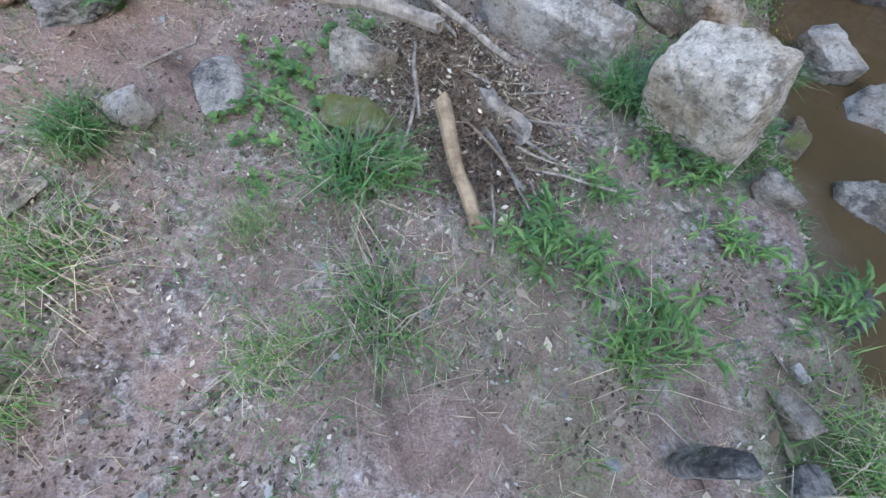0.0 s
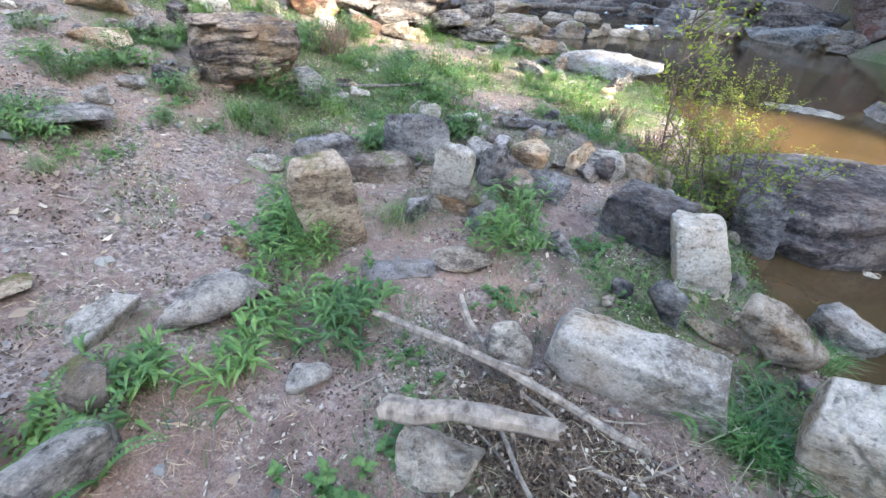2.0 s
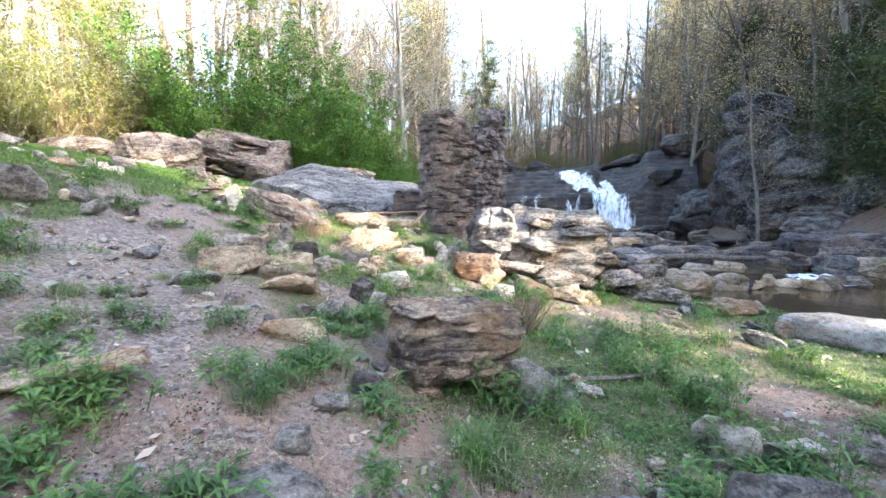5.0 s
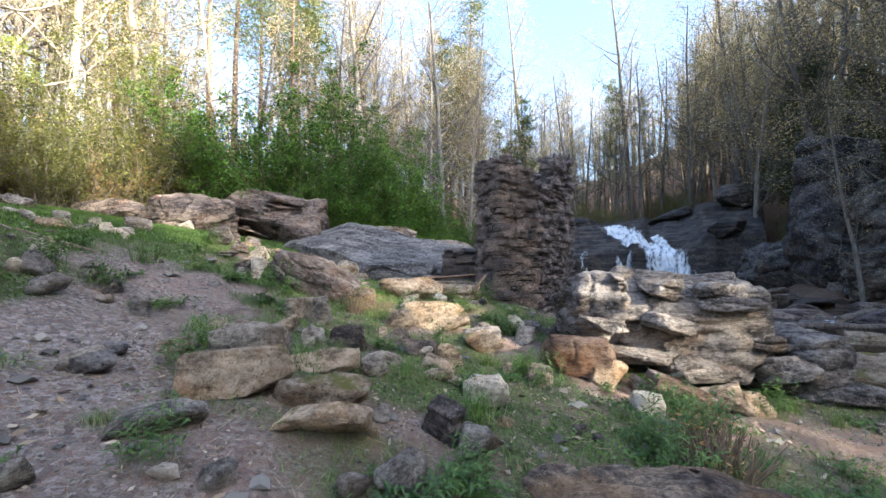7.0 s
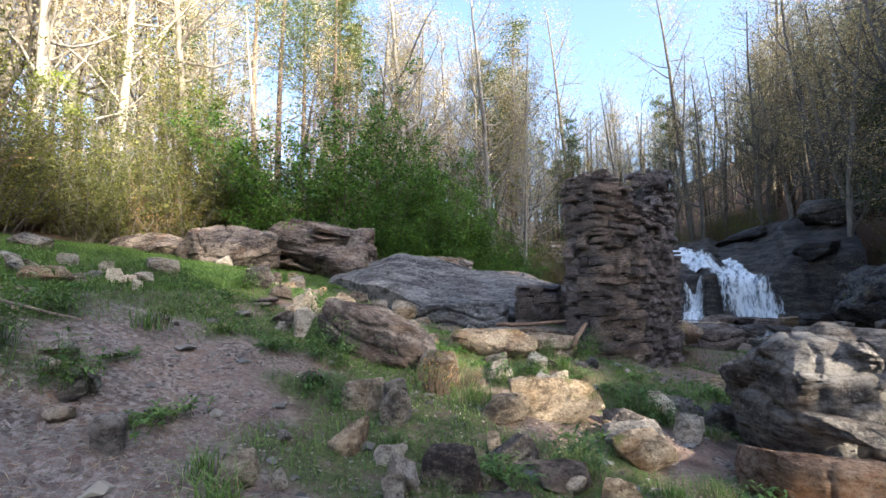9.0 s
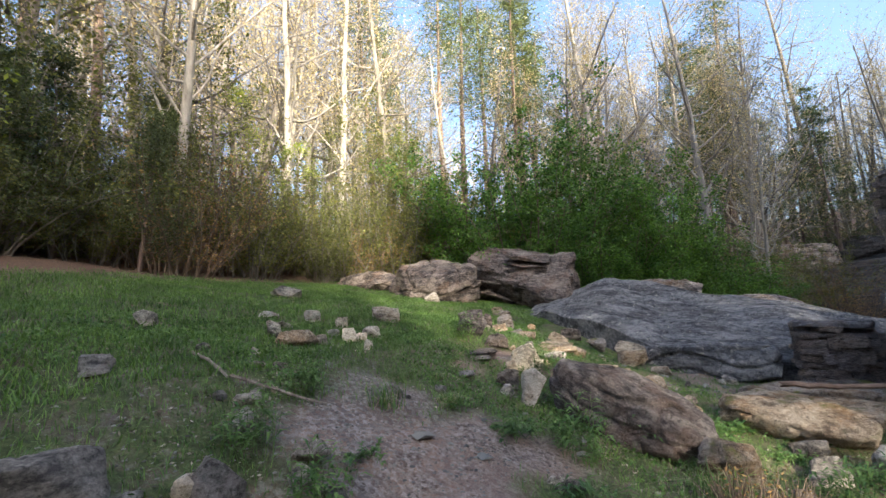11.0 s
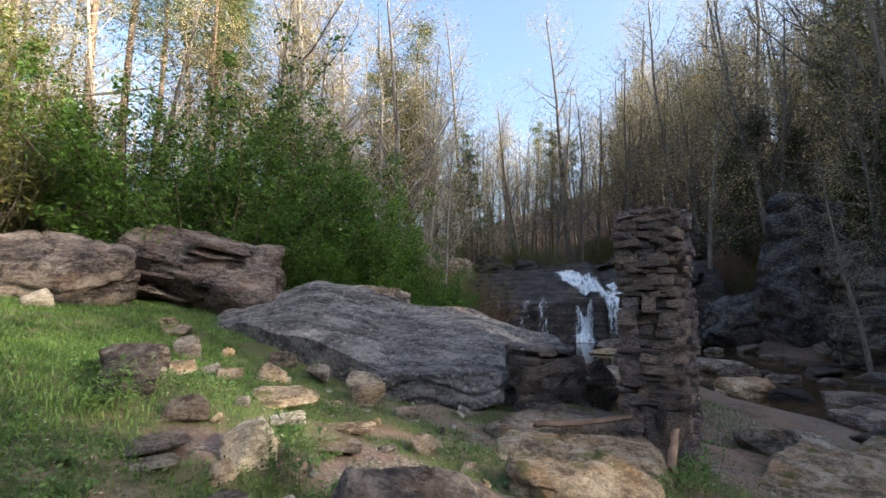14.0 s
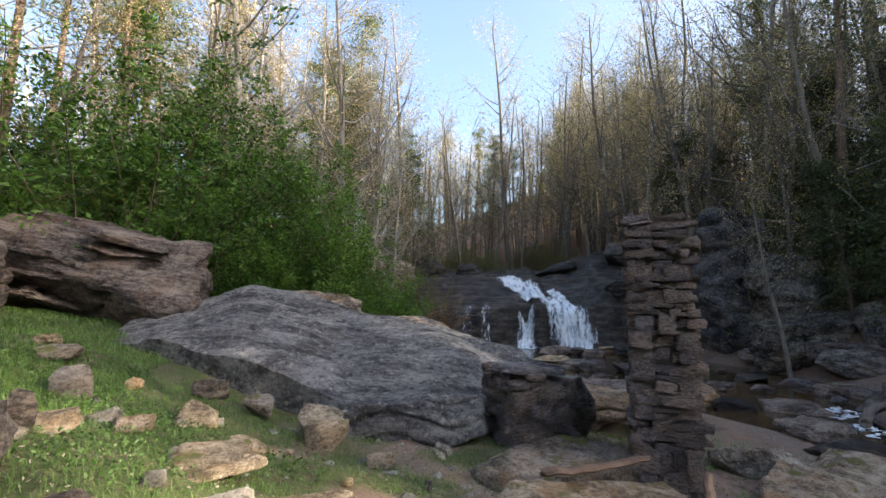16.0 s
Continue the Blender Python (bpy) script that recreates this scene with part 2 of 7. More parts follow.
def ground_material():
    m, n, l, b = start_material("bank_soil", 0.95)
    p = n.new("ShaderNodeNewGeometry").outputs["Position"]
    at = n.new("ShaderNodeVertexColor")
    at.layer_name = "cover"
    sep = n.new("ShaderNodeSeparateColor")
    l.new(at.outputs[0], sep.inputs[0])
    big, med, fine, grit = (noise_node(n, l, p, s, 6, 0.65) for s in (0.8, 5, 28, 120))
    soil = ramp(n, [(0.38, (0.1, 0.068, 0.053)), (0.5, (0.24, 0.17, 0.135)), (0.62, (0.4, 0.315, 0.265))])
    l.new(maths(n, l, "ADD", maths(n, l, "MULTIPLY", big, 0.5), maths(n, l, "MULTIPLY", med, 0.5)), soil.inputs[0])
    clay = mix(n, l, band(n, l, noise_node(n, l, p, 0.5, 3), 0.5, 0.7), soil.outputs[0], (0.32, 0.205, 0.145))
    litter = ramp(n, [(0.38, (0.03, 0.022, 0.018)), (0.48, (0.13, 0.1, 0.085)), (0.58, (0.28, 0.24, 0.21)), (0.7, (0.46, 0.42, 0.38))])
    l.new(fine, litter.inputs[0])
    c = mix(n, l, maths(n, l, "MULTIPLY", band(n, l, maths(n, l, "ADD", maths(n, l, "MULTIPLY", med, 0.5), maths(n, l, "MULTIPLY", big, 0.5)), 0.46, 0.58), 0.85), clay, litter.outputs[0])
    vor = n.new("ShaderNodeTexVoronoi")
    vor.inputs["Scale"].default_value = 26
    l.new(p, vor.inputs["Vector"])
    stones = ramp(n, [(0.0, (0.09, 0.08, 0.077)), (0.5, (0.23, 0.21, 0.2)), (1.0, (0.36, 0.335, 0.32))])
    vs = n.new("ShaderNodeSeparateColor")
    l.new(vor.outputs["Color"], vs.inputs[0])
    l.new(vs.outputs[0], stones.inputs[0])
    gr = mix(n, l, maths(n, l, "MULTIPLY", sep.outputs[1], band(n, l, fine, 0.4, 0.55)), c, stones.outputs[0])
    turf = ramp(n, [(0.3, (0.045, 0.05, 0.02)), (0.52, (0.08, 0.105, 0.034)), (0.72, (0.15, 0.165, 0.07))])
    l.new(fine, turf.inputs[0])
    c = mix(n, l, maths(n, l, "MULTIPLY", sep.outputs[0], band(n, l, med, 0.3, 0.5)), gr, turf.outputs[0])
    leaf = ramp(n, [(0.3, (0.045, 0.03, 0.022)), (0.5, (0.13, 0.08, 0.05)), (0.7, (0.25, 0.16, 0.095))])
    l.new(fine, leaf.inputs[0])
    c = mix(n, l, sep.outputs[2], c, leaf.outputs[0])
    c = mix(n, l, 0.8, c, mix(n, l, band(n, l, grit, 0.3, 0.7), (0.35, 0.34, 0.33), (1.25, 1.22, 1.2)), "MULTIPLY")
    l.new(c, b.inputs["Base Color"])
    bump(n, l, b, [(med, 0.05), (fine, 0.02), (grit, 0.006)], 0.8)
    return m


def leaf_material(name, dark, light, rough=0.55, trans=0.35):
    m, n, l, b = start_material(name, rough)
    geo = n.new("ShaderNodeNewGeometry")
    info = n.new("ShaderNodeObjectInfo")
    c = mix(n, l, geo.outputs["Random Per Island"], dark, light)
    patch = noise_node(n, l, geo.outputs["Position"], 0.9, 3)
    c = mix(n, l, 0.6, c, mix(n, l, band(n, l, patch, 0.3, 0.7), (0.3, 0.36, 0.36), (1.6, 1.5, 1.2)), "MULTIPLY")
    c = mix(n, l, 0.5, c, mix(n, l, info.outputs["Random"], (0.7, 0.75, 0.8), (1.25, 1.15, 1.0)), "MULTIPLY")
    l.new(c, b.inputs["Base Color"])
    if trans:
        t = n.new("ShaderNodeBsdfTranslucent")
        l.new(mix(n, l, 1.0, c, (1.5, 1.4, 0.7), "MULTIPLY"), t.inputs[0])
        s = n.new("ShaderNodeMixShader")
        s.inputs[0].default_value = trans
        l.new(b.outputs[0], s.inputs[1]), l.new(t.outputs[0], s.inputs[2])
        l.new(s.outputs[0], n["Material Output"].inputs[0])
    return m


def bark_material(name, dark, light, scale=6):
    m, n, l, b = start_material(name, 0.9)
    tc = n.new("ShaderNodeTexCoord").outputs["Object"]
    v = noise_node(n, l, tc, scale, 6, 0.7, (1, 1, 0.25))
    r = ramp(n, [(0.3, dark), (0.7, light)])
    l.new(v, r.inputs[0])
    info = n.new("ShaderNodeObjectInfo")
    l.new(mix(n, l, 0.7, r.outputs[0], mix(n, l, info.outputs["Random"], (0.55, 0.55, 0.58), (1.3, 1.25, 1.15)), "MULTIPLY"), b.inputs["Base Color"])
    bump(n, l, b, [(v, 0.02)], 0.7)
    return m


def water_material():
    m, n, l, b = start_material("creek_water", 0.06)
    p = n.new("ShaderNodeNewGeometry").outputs["Position"]
    c = mix(n, l, noise_node(n, l, p, 0.9, 4), (0.075, 0.045, 0.018), (0.035, 0.026, 0.015))
    l.new(c, b.inputs["Base Color"])
    b.inputs["Specular IOR Level"].default_value = 0.5
    bump(n, l, b, [(noise_node(n, l, p, 2.2, 4), 0.02), (noise_node(n, l, p, 9, 3), 0.004)], 0.35)
    return m


def foam_material():
    """White water: dense in streaks, clear between them, thin at its edges."""
    m, n, l, b = start_material("falling_water", 0.35)
    p = n.new("ShaderNodeTexCoord").outputs["Object"]
    v = noise_node(n, l, p, 2.6, 8, 0.75, (1.5, 0.7, 0.35))
    w = noise_node(n, l, p, 9, 5, 0.7, (1.2, 1, 0.4))
    at = n.new("ShaderNodeVertexColor")
    at.layer_name = "body"
    sep = n.new("ShaderNodeSeparateColor")
    l.new(at.outputs[0], sep.inputs[0])
    s = maths(n, l, "ADD", maths(n, l, "MULTIPLY", v, 0.7), maths(n, l, "MULTIPLY", w, 0.3))
    dens = band(n, l, maths(n, l, "ADD", s, maths(n, l, "MULTIPLY", maths(n, l, "SUBTRACT", sep.outputs[0], 1.0), 0.42)), 0.27, 0.47)
    r = ramp(n, [(0.38, (0.22, 0.3, 0.38)), (0.52, (0.8, 0.84, 0.87))])
    l.new(s, r.inputs[0])
    l.new(r.outputs[0], b.inputs["Base Color"])
    t = n.new("ShaderNodeBsdfTransparent")
    x = n.new("ShaderNodeMixShader")
    l.new(dens, x.inputs[0]), l.new(t.outputs[0], x.inputs[1]), l.new(b.outputs[0], x.inputs[2])
    l.new(x.outputs[0], n["Material Output"].inputs[0])
    bump(n, l, b, [(s, 0.05)], 0.6)
    return m


M_GROUND, M_WATER, M_FOAM = ground_material(), water_material(), foam_material()
M_GRASS = leaf_material("grass_blades", (0.05, 0.11, 0.032), (0.155, 0.255, 0.075), 0.5, 0.3)
M_TUFT = leaf_material("tuft_grass", (0.035, 0.10, 0.03), (0.10, 0.2, 0.06), 0.45, 0.3)
M_WEED = leaf_material("weed_leaves", (0.045, 0.10, 0.03), (0.13, 0.22, 0.07), 0.5, 0.3)
M_STRAW = leaf_material("dry_stems", (0.2, 0.16, 0.11), (0.42, 0.36, 0.27), 0.8, 0.0)
M_LITTER = leaf_material("dry_leaves", (0.1, 0.075, 0.06), (0.44, 0.39, 0.34), 0.8, 0.0)
M_BUSH = leaf_material("privet_leaves", (0.025, 0.075, 0.014), (0.15, 0.28, 0.05), 0.45, 0.35)
M_SHRUB = leaf_material("spring_leaves", (0.11, 0.17, 0.03), (0.28, 0.34, 0.07), 0.5, 0.4)
M_OLIVE = leaf_material("olive_leaves", (0.05, 0.07, 0.022), (0.2, 0.21, 0.065), 0.5, 0.35)
M_BROWN = leaf_material("withered_leaves", (0.17, 0.1, 0.05), (0.4, 0.27, 0.12), 0.7, 0.2)
M_PINE = leaf_material("pine_needles", (0.045, 0.075, 0.03), (0.15, 0.18, 0.075), 0.6, 0.25)
# evergreen leaves with the far bank's shade darkened into their colour
M_SHADE = leaf_material("shade_toned_evergreen_leaves", (0.035, 0.055, 0.024), (0.11, 0.14, 0.06), 0.45, 0.2)
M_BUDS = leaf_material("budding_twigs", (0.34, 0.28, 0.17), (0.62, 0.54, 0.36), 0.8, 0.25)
M_BARK = bark_material("grey_bark", (0.075, 0.065, 0.055), (0.26, 0.235, 0.2))
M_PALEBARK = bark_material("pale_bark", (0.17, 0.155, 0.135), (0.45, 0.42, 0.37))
M_PINEBARK = bark_material("pine_bark", (0.075, 0.055, 0.045), (0.26, 0.19, 0.15))
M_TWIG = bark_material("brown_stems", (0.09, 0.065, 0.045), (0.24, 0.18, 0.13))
M_DEADWOOD = bark_material("weathered_wood", (0.05, 0.04, 0.032), (0.3, 0.255, 0.21), 22)
M_LOG = bark_material("yellow_brown_wood", (0.12, 0.08, 0.045), (0.38, 0.28, 0.17), 14)
M_BEAM = bark_material("rusty_beam", (0.06, 0.04, 0.03), (0.2, 0.14, 0.105), 5)


# ---- mesh helpers ----
def mesh_of(name, verts, faces, mats, smooth=False):
    me = bpy.data.meshes.new(name)
    if isinstance(verts, np.ndarray):
        verts = verts.tolist()
    me.from_pydata(verts, [], faces if isinstance(faces, list) else faces.tolist())
    for x in mats if isinstance(mats, (list, tuple)) else [mats]:
        me.materials.append(x)
    if smooth:
        me.shade_smooth()
    me.update()
    return me


def part(name, me, parent, label=""):
    """One mesh object under a thing or a part."""
    ob = new(name, me)
    ob.parent = parent
    return tagged(ob, label)


def thing(name, me, m, label, category, group="", kind=""):
    ob = new(name, me)
    ob.matrix_world = m
    return tagged(ob, label, category, group, kind)


# ---- ground: one sheet to the horizon, fine where the walk passes ----
def axis(lo, a, b, hi, fine, growth=1.22):
    mid = list(np.arange(a, b, fine))
    out, d, x = [], fine, b
    while x < hi:
        out.append(x)
        d *= growth
        x += d
    left, d, x = [], fine, a
    while x > lo:
        d *= growth
        x -= d
        left.append(x)
    return np.array(left[::-1] + mid + out + [hi + d])


def cover(x, y):
    """How much turf, gravel and fallen forest leaves lie at a place."""
    n1, n2 = vnoise(x, y, 1.3, 11), vnoise(x, y, 0.45, 12)
    n = 0.6 * n1 + 0.4 * n2
    bare = np.exp(-(((x + 0.9) / 1.6) ** 2 + ((y - 2.2) / 2.6) ** 2))
    path = np.exp(-((x + 4.7 + 0.62 * (y - 7)) / 1.5) ** 2) * step(4.0, 6.0, y) * (1 - step(10.2, 11.6, y))
    lawn = step(-5.2, -8.0, x + 0.22 * (y - 10))
    turf = np.clip(step(0.42, 0.62, n + 0.55 * lawn - 0.4 * bare - 0.36 * path + 0.18 * step(4, 6, y)), 0, 1)
    clay = np.exp(-(((x - 1.2) / 1.9) ** 2 + ((y - 8.9) / 0.9) ** 2))
    turf = turf * (1 - clay) * (1 - 0.85 * step(12.6, 13.6, y) * step(-1.4, -0.6, x))
    woods = np.maximum(step(-13.5, -16, x + 0.3 * (y - 14)), step(21.5, 24, y) * step(6, 2, x))
    woods = np.maximum(woods, step(0.6, 2.5, x - east_edge(y)))
    woods = np.maximum(woods, np.maximum(step(-7, -11, y), step(33, 35, y)))
    return turf * (1 - woods), np.clip(path * (0.4 + n1), 0, 1), woods


gx, gy = axis(-420, -8.5, 5.5, 420, 0.075), axis(-420, -1.2, 16.5, 620, 0.075)
GX, GY = np.meshgrid(gx, gy)
GZ = ground_height(GX.ravel(), GY.ravel())
nx, ny = len(gx), len(gy)
ii = (np.arange(ny - 1)[:, None] * nx + np.arange(nx - 1)[None]).ravel()
quads = np.stack([ii, ii + 1, ii + nx + 1, ii + nx], 1)
me = mesh_of("ground", np.stack([GX.ravel(), GY.ravel(), GZ], 1), quads, M_GROUND, True)
layer = me.color_attributes.new("cover", "FLOAT_COLOR", "POINT")
tf, gv, wd = cover(GX.ravel(), GY.ravel())
layer.data.foreach_set("color", np.stack([tf, gv, wd, np.ones_like(tf)], 1).ravel())
thing("ground", me, Matrix(), "reddish-brown trodden creek bank with gravel, turf and leaf litter", "ground", kind="structure")

# ---- water ----
wy = np.concatenate([np.arange(-14, 27, 0.25), np.arange(27, FALLS_Y + 5, 0.5)])
wu = np.linspace(0, 1, 40)
WX = west_edge(wy)[:, None] - 0.6 + (east_edge(wy) - west_edge(wy) + 1.2)[:, None] * wu[None]
WY = np.repeat(wy[:, None], 40, 1)
WZ = water_level(WY) + (vnoise(WX, WY, 0.5, 31) - 0.5) * 0.06 * (step(12, 13, WY) * (1 - step(14, 16, WY)) + 0.12)
ii = (np.arange(len(wy) - 1)[:, None] * 40 + np.arange(39)[None]).ravel()
me = mesh_of("creek", np.stack([WX.ravel(), WY.ravel(), WZ.ravel()], 1), np.stack([ii, ii + 1, ii + 41, ii + 40], 1), M_WATER, True)
thing("water", me, Matrix(), "murky brown creek water between rocky banks", "water", kind="structure")


# ---- rocks ----
def hull_mesh(bm, pts, cuts, bevel):
    vs = [bm.verts.new(p) for p in pts]
    r = bmesh.ops.convex_hull(bm, input=vs)
    junk = [e for e in r["geom_interior"] + r["geom_unused"] if isinstance(e, bmesh.types.BMVert)]
    bmesh.ops.delete(bm, geom=list(set(junk)), context="VERTS")


def block_points(rng, l, w, h, k, squareness, broken):
    """Corners of a broken block that narrows upwards and leans a little."""
    pts = []
    taper, lean_x, lean_y = (broken * rng.uniform(*q) for q in ((0.0, 0.3), (-0.12, 0.12), (-0.12, 0.12)))
    cut_x, cut_y = broken * rng.uniform(-0.18, 0.18), broken * rng.uniform(-0.18, 0.18)
    for i in range(k):
        v = np.array([rng.uniform(-1, 1), rng.uniform(-1, 1), rng.uniform(-1, 1)])
        v = v / (np.abs(v) ** squareness).sum() ** (1 / squareness)
        t = 1 - taper * (v[2] + 1) / 2
        pts.append(((v[0] * t + lean_x * v[2]) * l / 2, (v[1] * t + lean_y * v[2]) * w / 2, (v[2] + cut_x * v[0] + cut_y * v[1]) * h / 2))
    if squareness >= 9:
        for sx, sy, sz in ((x, y, z) for x in (-1, 1) for y in (-1, 1) for z in (-1, 1)):
            t = 1 - taper * (sz + 1) / 2
            a, b, c = sx * rng.uniform(0.7, 1.0), sy * rng.uniform(0.6, 1.0), sz * rng.uniform(0.7, 1.0)
            pts.append(((a * t + lean_x * c) * l / 2, (b * t + lean_y * c) * w / 2, (c + cut_x * a + cut_y * b) * h / 2))
    # flat breaks across the corners
    pts = [Vector(p) for p in pts]
    for _ in range(4 if k < 30 else 2):
        n = Vector((rng.uniform(-1, 1) / l, rng.uniform(-1, 1) / w, rng.uniform(-0.5, 1) / h)).normalized()
        reach = max(p.dot(n) for p in pts) * rng.uniform(0.74 if k < 30 else 0.88, 0.97)
        pts = [p - n * max(0.0, p.dot(n) - reach) for p in pts]
    return pts


def shape_rock(l, w, h, seed, detail=3, squareness=5.0, points=20, rough=0.07, strata=0.0, bevel=0.022, broken=0.0):
    """A broken block of stone: a hull with worn edges and a rough, bedded surface."""
    rng = random.Random(seed)
    bm = bmesh.new()
    hull_mesh(bm, block_points(rng, l, w, h, points, squareness, broken), 0, 0)
    bmesh.ops.dissolve_limit(bm, angle_limit=radians(12), verts=bm.verts[:], edges=bm.edges[:])
    size = (l * w * h) ** (1 / 3)
    bmesh.ops.bevel(bm, geom=bm.edges[:], offset=bevel * size, segments=1, affect="EDGES", clamp_overlap=True)
    bmesh.ops.triangulate(bm, faces=bm.faces[:])
    goal = size / (3.5 + 3.4 * detail)
    for _ in range(detail + 2):
        long = [e for e in bm.edges if e.calc_length() > goal]
        if not long:
            break
        bmesh.ops.subdivide_edges(bm, edges=long, cuts=1)
        bmesh.ops.triangulate(bm, faces=[f for f in bm.faces if len(f.verts) > 3])
    bm.normal_update()
    o = Vector((seed * 3.7 % 50, seed * 1.3 % 50, seed * 7.1 % 50))
    for v in bm.verts:
        p = v.co / size
        d = noise.fractal(p * 1.3 + o, 0.9, 2.1, 6) * rough * 0.8 * size
        d -= max(0.0, 0.09 - abs(noise.noise(p * 2.6 + o * 1.7))) * rough * 6.0 * size
        d += noise.noise(p * 9 + o) * rough * 0.22 * size
        if strata:
            s = v.co.z / h * strata + noise.noise(p * 1.2 + o) * 0.8
            f = s % 1.0
            ledge = 0.16 - 0.75 * max(0.0, 1 - abs(f - 0.15) / 0.15) + 0.12 * noise.noise(Vector((math.floor(s) * 3.1, p.x * 1.5, p.y * 1.5)))
            d += ledge * 0.2 * size / strata * (1 - abs(v.normal.z))
        v.co += v.normal * d
    for f in bm.faces:
        f.smooth = True
    lo = min(v.co.z for v in bm.verts)
    for v in bm.verts:
        v.co.z -= lo
    return bm


def finish(bm, name, material, sharp=32):
    me = bpy.data.meshes.new(name)
    bm.to_mesh(me)
    bm.free()
    me.materials.append(ROCK[material] if isinstance(material, str) else material)
    me.set_sharp_from_angle(angle=radians(sharp))
    return me


SEED = [100]


def rock(name, x, y, l, w, h, turn, material, label, tilt=0.0, lean=0.0, sink=0.18, detail=2, squareness=5.0, points=20, strata=0.0, rough=0.06, base=None, group="", broken=0.8):
    SEED[0] += 1
    if name == "stone" and not (tilt or lean):
        tilt, lean = random.Random(SEED[0]).uniform(-14, 14), random.Random(SEED[0] + 5).uniform(-14, 14)
    bm = shape_rock(l, w, h * (1 + sink), SEED[0], detail, squareness, points, rough, strata, broken=0.0 if l > 1.15 else broken)
    z = (gz(x, y) if base is None else base) - sink * h
    return thing(name, finish(bm, name, material), pose(x, y, z, tilt, lean, turn), label, "rock", group)


def layered_rock(name, x, y, l, w, h, turn, material, label, layers=6, base=None, taper=0.15, tilt=0.0, lean=0.0, detail=2):
    """A boulder split along its bedding into a stack of uneven ledges."""
    SEED[0] += 1
    rng = random.Random(SEED[0])
    bm = bmesh.new()

    def add(one, m):
        one.transform(m)
        tmp = bpy.data.meshes.new("tmp")
        one.to_mesh(tmp)
        one.free()
        bm.from_mesh(tmp)
        bpy.data.meshes.remove(tmp)

    add(shape_rock(l, w, h * 1.03, SEED[0] * 7, detail + 2, 5, 30, 0.075, layers * 0.8), pose(0, 0, 0))
    z, cuts = 0.0, [rng.uniform(0.5, 1.6) for _ in range(layers)]
    total = sum(cuts)
    for k, c in enumerate(cuts):
        t = h * c / total
        f = 1 - taper * (k / layers) + rng.uniform(-0.05, 0.05)
        for piece in range(rng.choice((1, 2, 3))):
            lw = l * f * rng.uniform(0.2, 0.5)
            one = shape_rock(lw, w * f * rng.uniform(0.9, 0.99), t * rng.uniform(0.7, 1.15), SEED[0] * 13 + k * 3 + piece, detail, 6, 22, 0.08, 1.5)
            ox, oy = (l * f - lw) * rng.uniform(-0.46, 0.46), -rng.uniform(0.0, 0.05) * w
            add(one, pose(ox, oy, z - t * 0.1, rng.uniform(-3, 3), rng.uniform(-3, 3), rng.uniform(-7, 7)))
        z += t
    zb = (gz(x, y) if base is None else base) - 0.12 * h
    return thing(name, finish(bm, name, material), pose(x, y, zb, tilt, lean, turn), label, "rock")


# ---- bedrock and the large boulders ----
def bedrock_hump():
    """A long tilted whaleback of bare rock: a smooth back that falls from its crest to an undercut foot."""
    foot = [(-8.3, 18.5, 2.5), (-7.2, 17.7, 2.2), (-6.0, 16.95, 1.8), (-4.6, 16.3, 1.4), (-3.4, 15.95, 1.25), (-2.3, 16.2, 1.2), (-0.6, 17.4, 1.05)]
    crest = [(-8.2, 19.6, 2.75), (-7.4, 20.0, 3.0), (-6.3, 20.4, 3.34), (-4.9, 20.5, 3.14), (-3.1, 20.2, 2.72), (-1.6, 19.9, 2.36), (-0.2, 19.6, 1.95)]
    ks = np.arange(len(foot))
    nu, nv = 190, 110
    V = np.zeros((nv, nu, 3))
    u = np.linspace(0, len(foot) - 1, nu)
    F3, C3 = (np.stack([np.interp(u, ks, [p[i] for p in q]) for i in range(3)], 1) for q in (foot, crest))
    for _ in range(12):
        for q in (F3, C3):
            q[1:-1] = (q[:-2] + q[1:-1] * 2 + q[2:]) / 4
    for j in range(nv):
        f = j / (nv - 1) * 1.25
        if f < 0.08:
            P, rise = F3 + (C3 - F3) * 0.02 * np.sin(f * 39), np.full(nu, f / 0.08 * 0.3)
        elif f < 1:
            g = (f - 0.08) / 0.92
            P, rise = F3 + (C3 - F3) * g, 0.3 + 0.7 * g ** 0.8
        else:
            P, rise = C3 + (C3 - F3) * (f - 1) * 0.5, 1 - ((f - 1) / 0.25) ** 2 * 1.1
        V[j, :, :2] = P[:, :2]
        V[j, :, 2] = F3[:, 2] + (C3[:, 2] - F3[:, 2]) * rise + (0.0 if f >= 0.08 else -0.35 * (1 - f / 0.08))
    x, y = V[..., 0].ravel(), V[..., 1].ravel()
    slant = x * 0.35 + y
    lift = (vnoise(x + 50, y, 1.9, 91) - 0.5) * 0.34 + (vnoise(x + 50, y, 0.7, 92) - 0.5) * 0.12
    lift += (vnoise(slant * 6, x * 0.8, 1.0, 93) - 0.5) * 0.11 + (vnoise(slant * 15, x * 1.5, 1.0, 94) - 0.5) * 0.045 + (vnoise(x, y, 0.13, 95) - 0.5) * 0.03
    cracks = np.abs(vnoise(slant * 1.1, x * 0.22, 1.0, 96) - 0.5)
    lift -= 0.13 * np.exp(-(cracks / 0.022) ** 2)
    V[..., 2] += lift.reshape(nv, nu)
    ii = (np.arange(nv - 1)[:, None] * nu + np.arange(nu - 1)[None]).ravel()
    me = mesh_of("bedrock_hump", V.reshape(-1, 3), np.stack([ii, ii + 1, ii + nu + 1, ii + nu], 1), ROCK["dome"], True)
    me.set_sharp_from_angle(angle=radians(40))
    thing("bedrock_hump", me, Matrix(), "smooth blue-grey bedrock hump sloping to the grass", "rock")


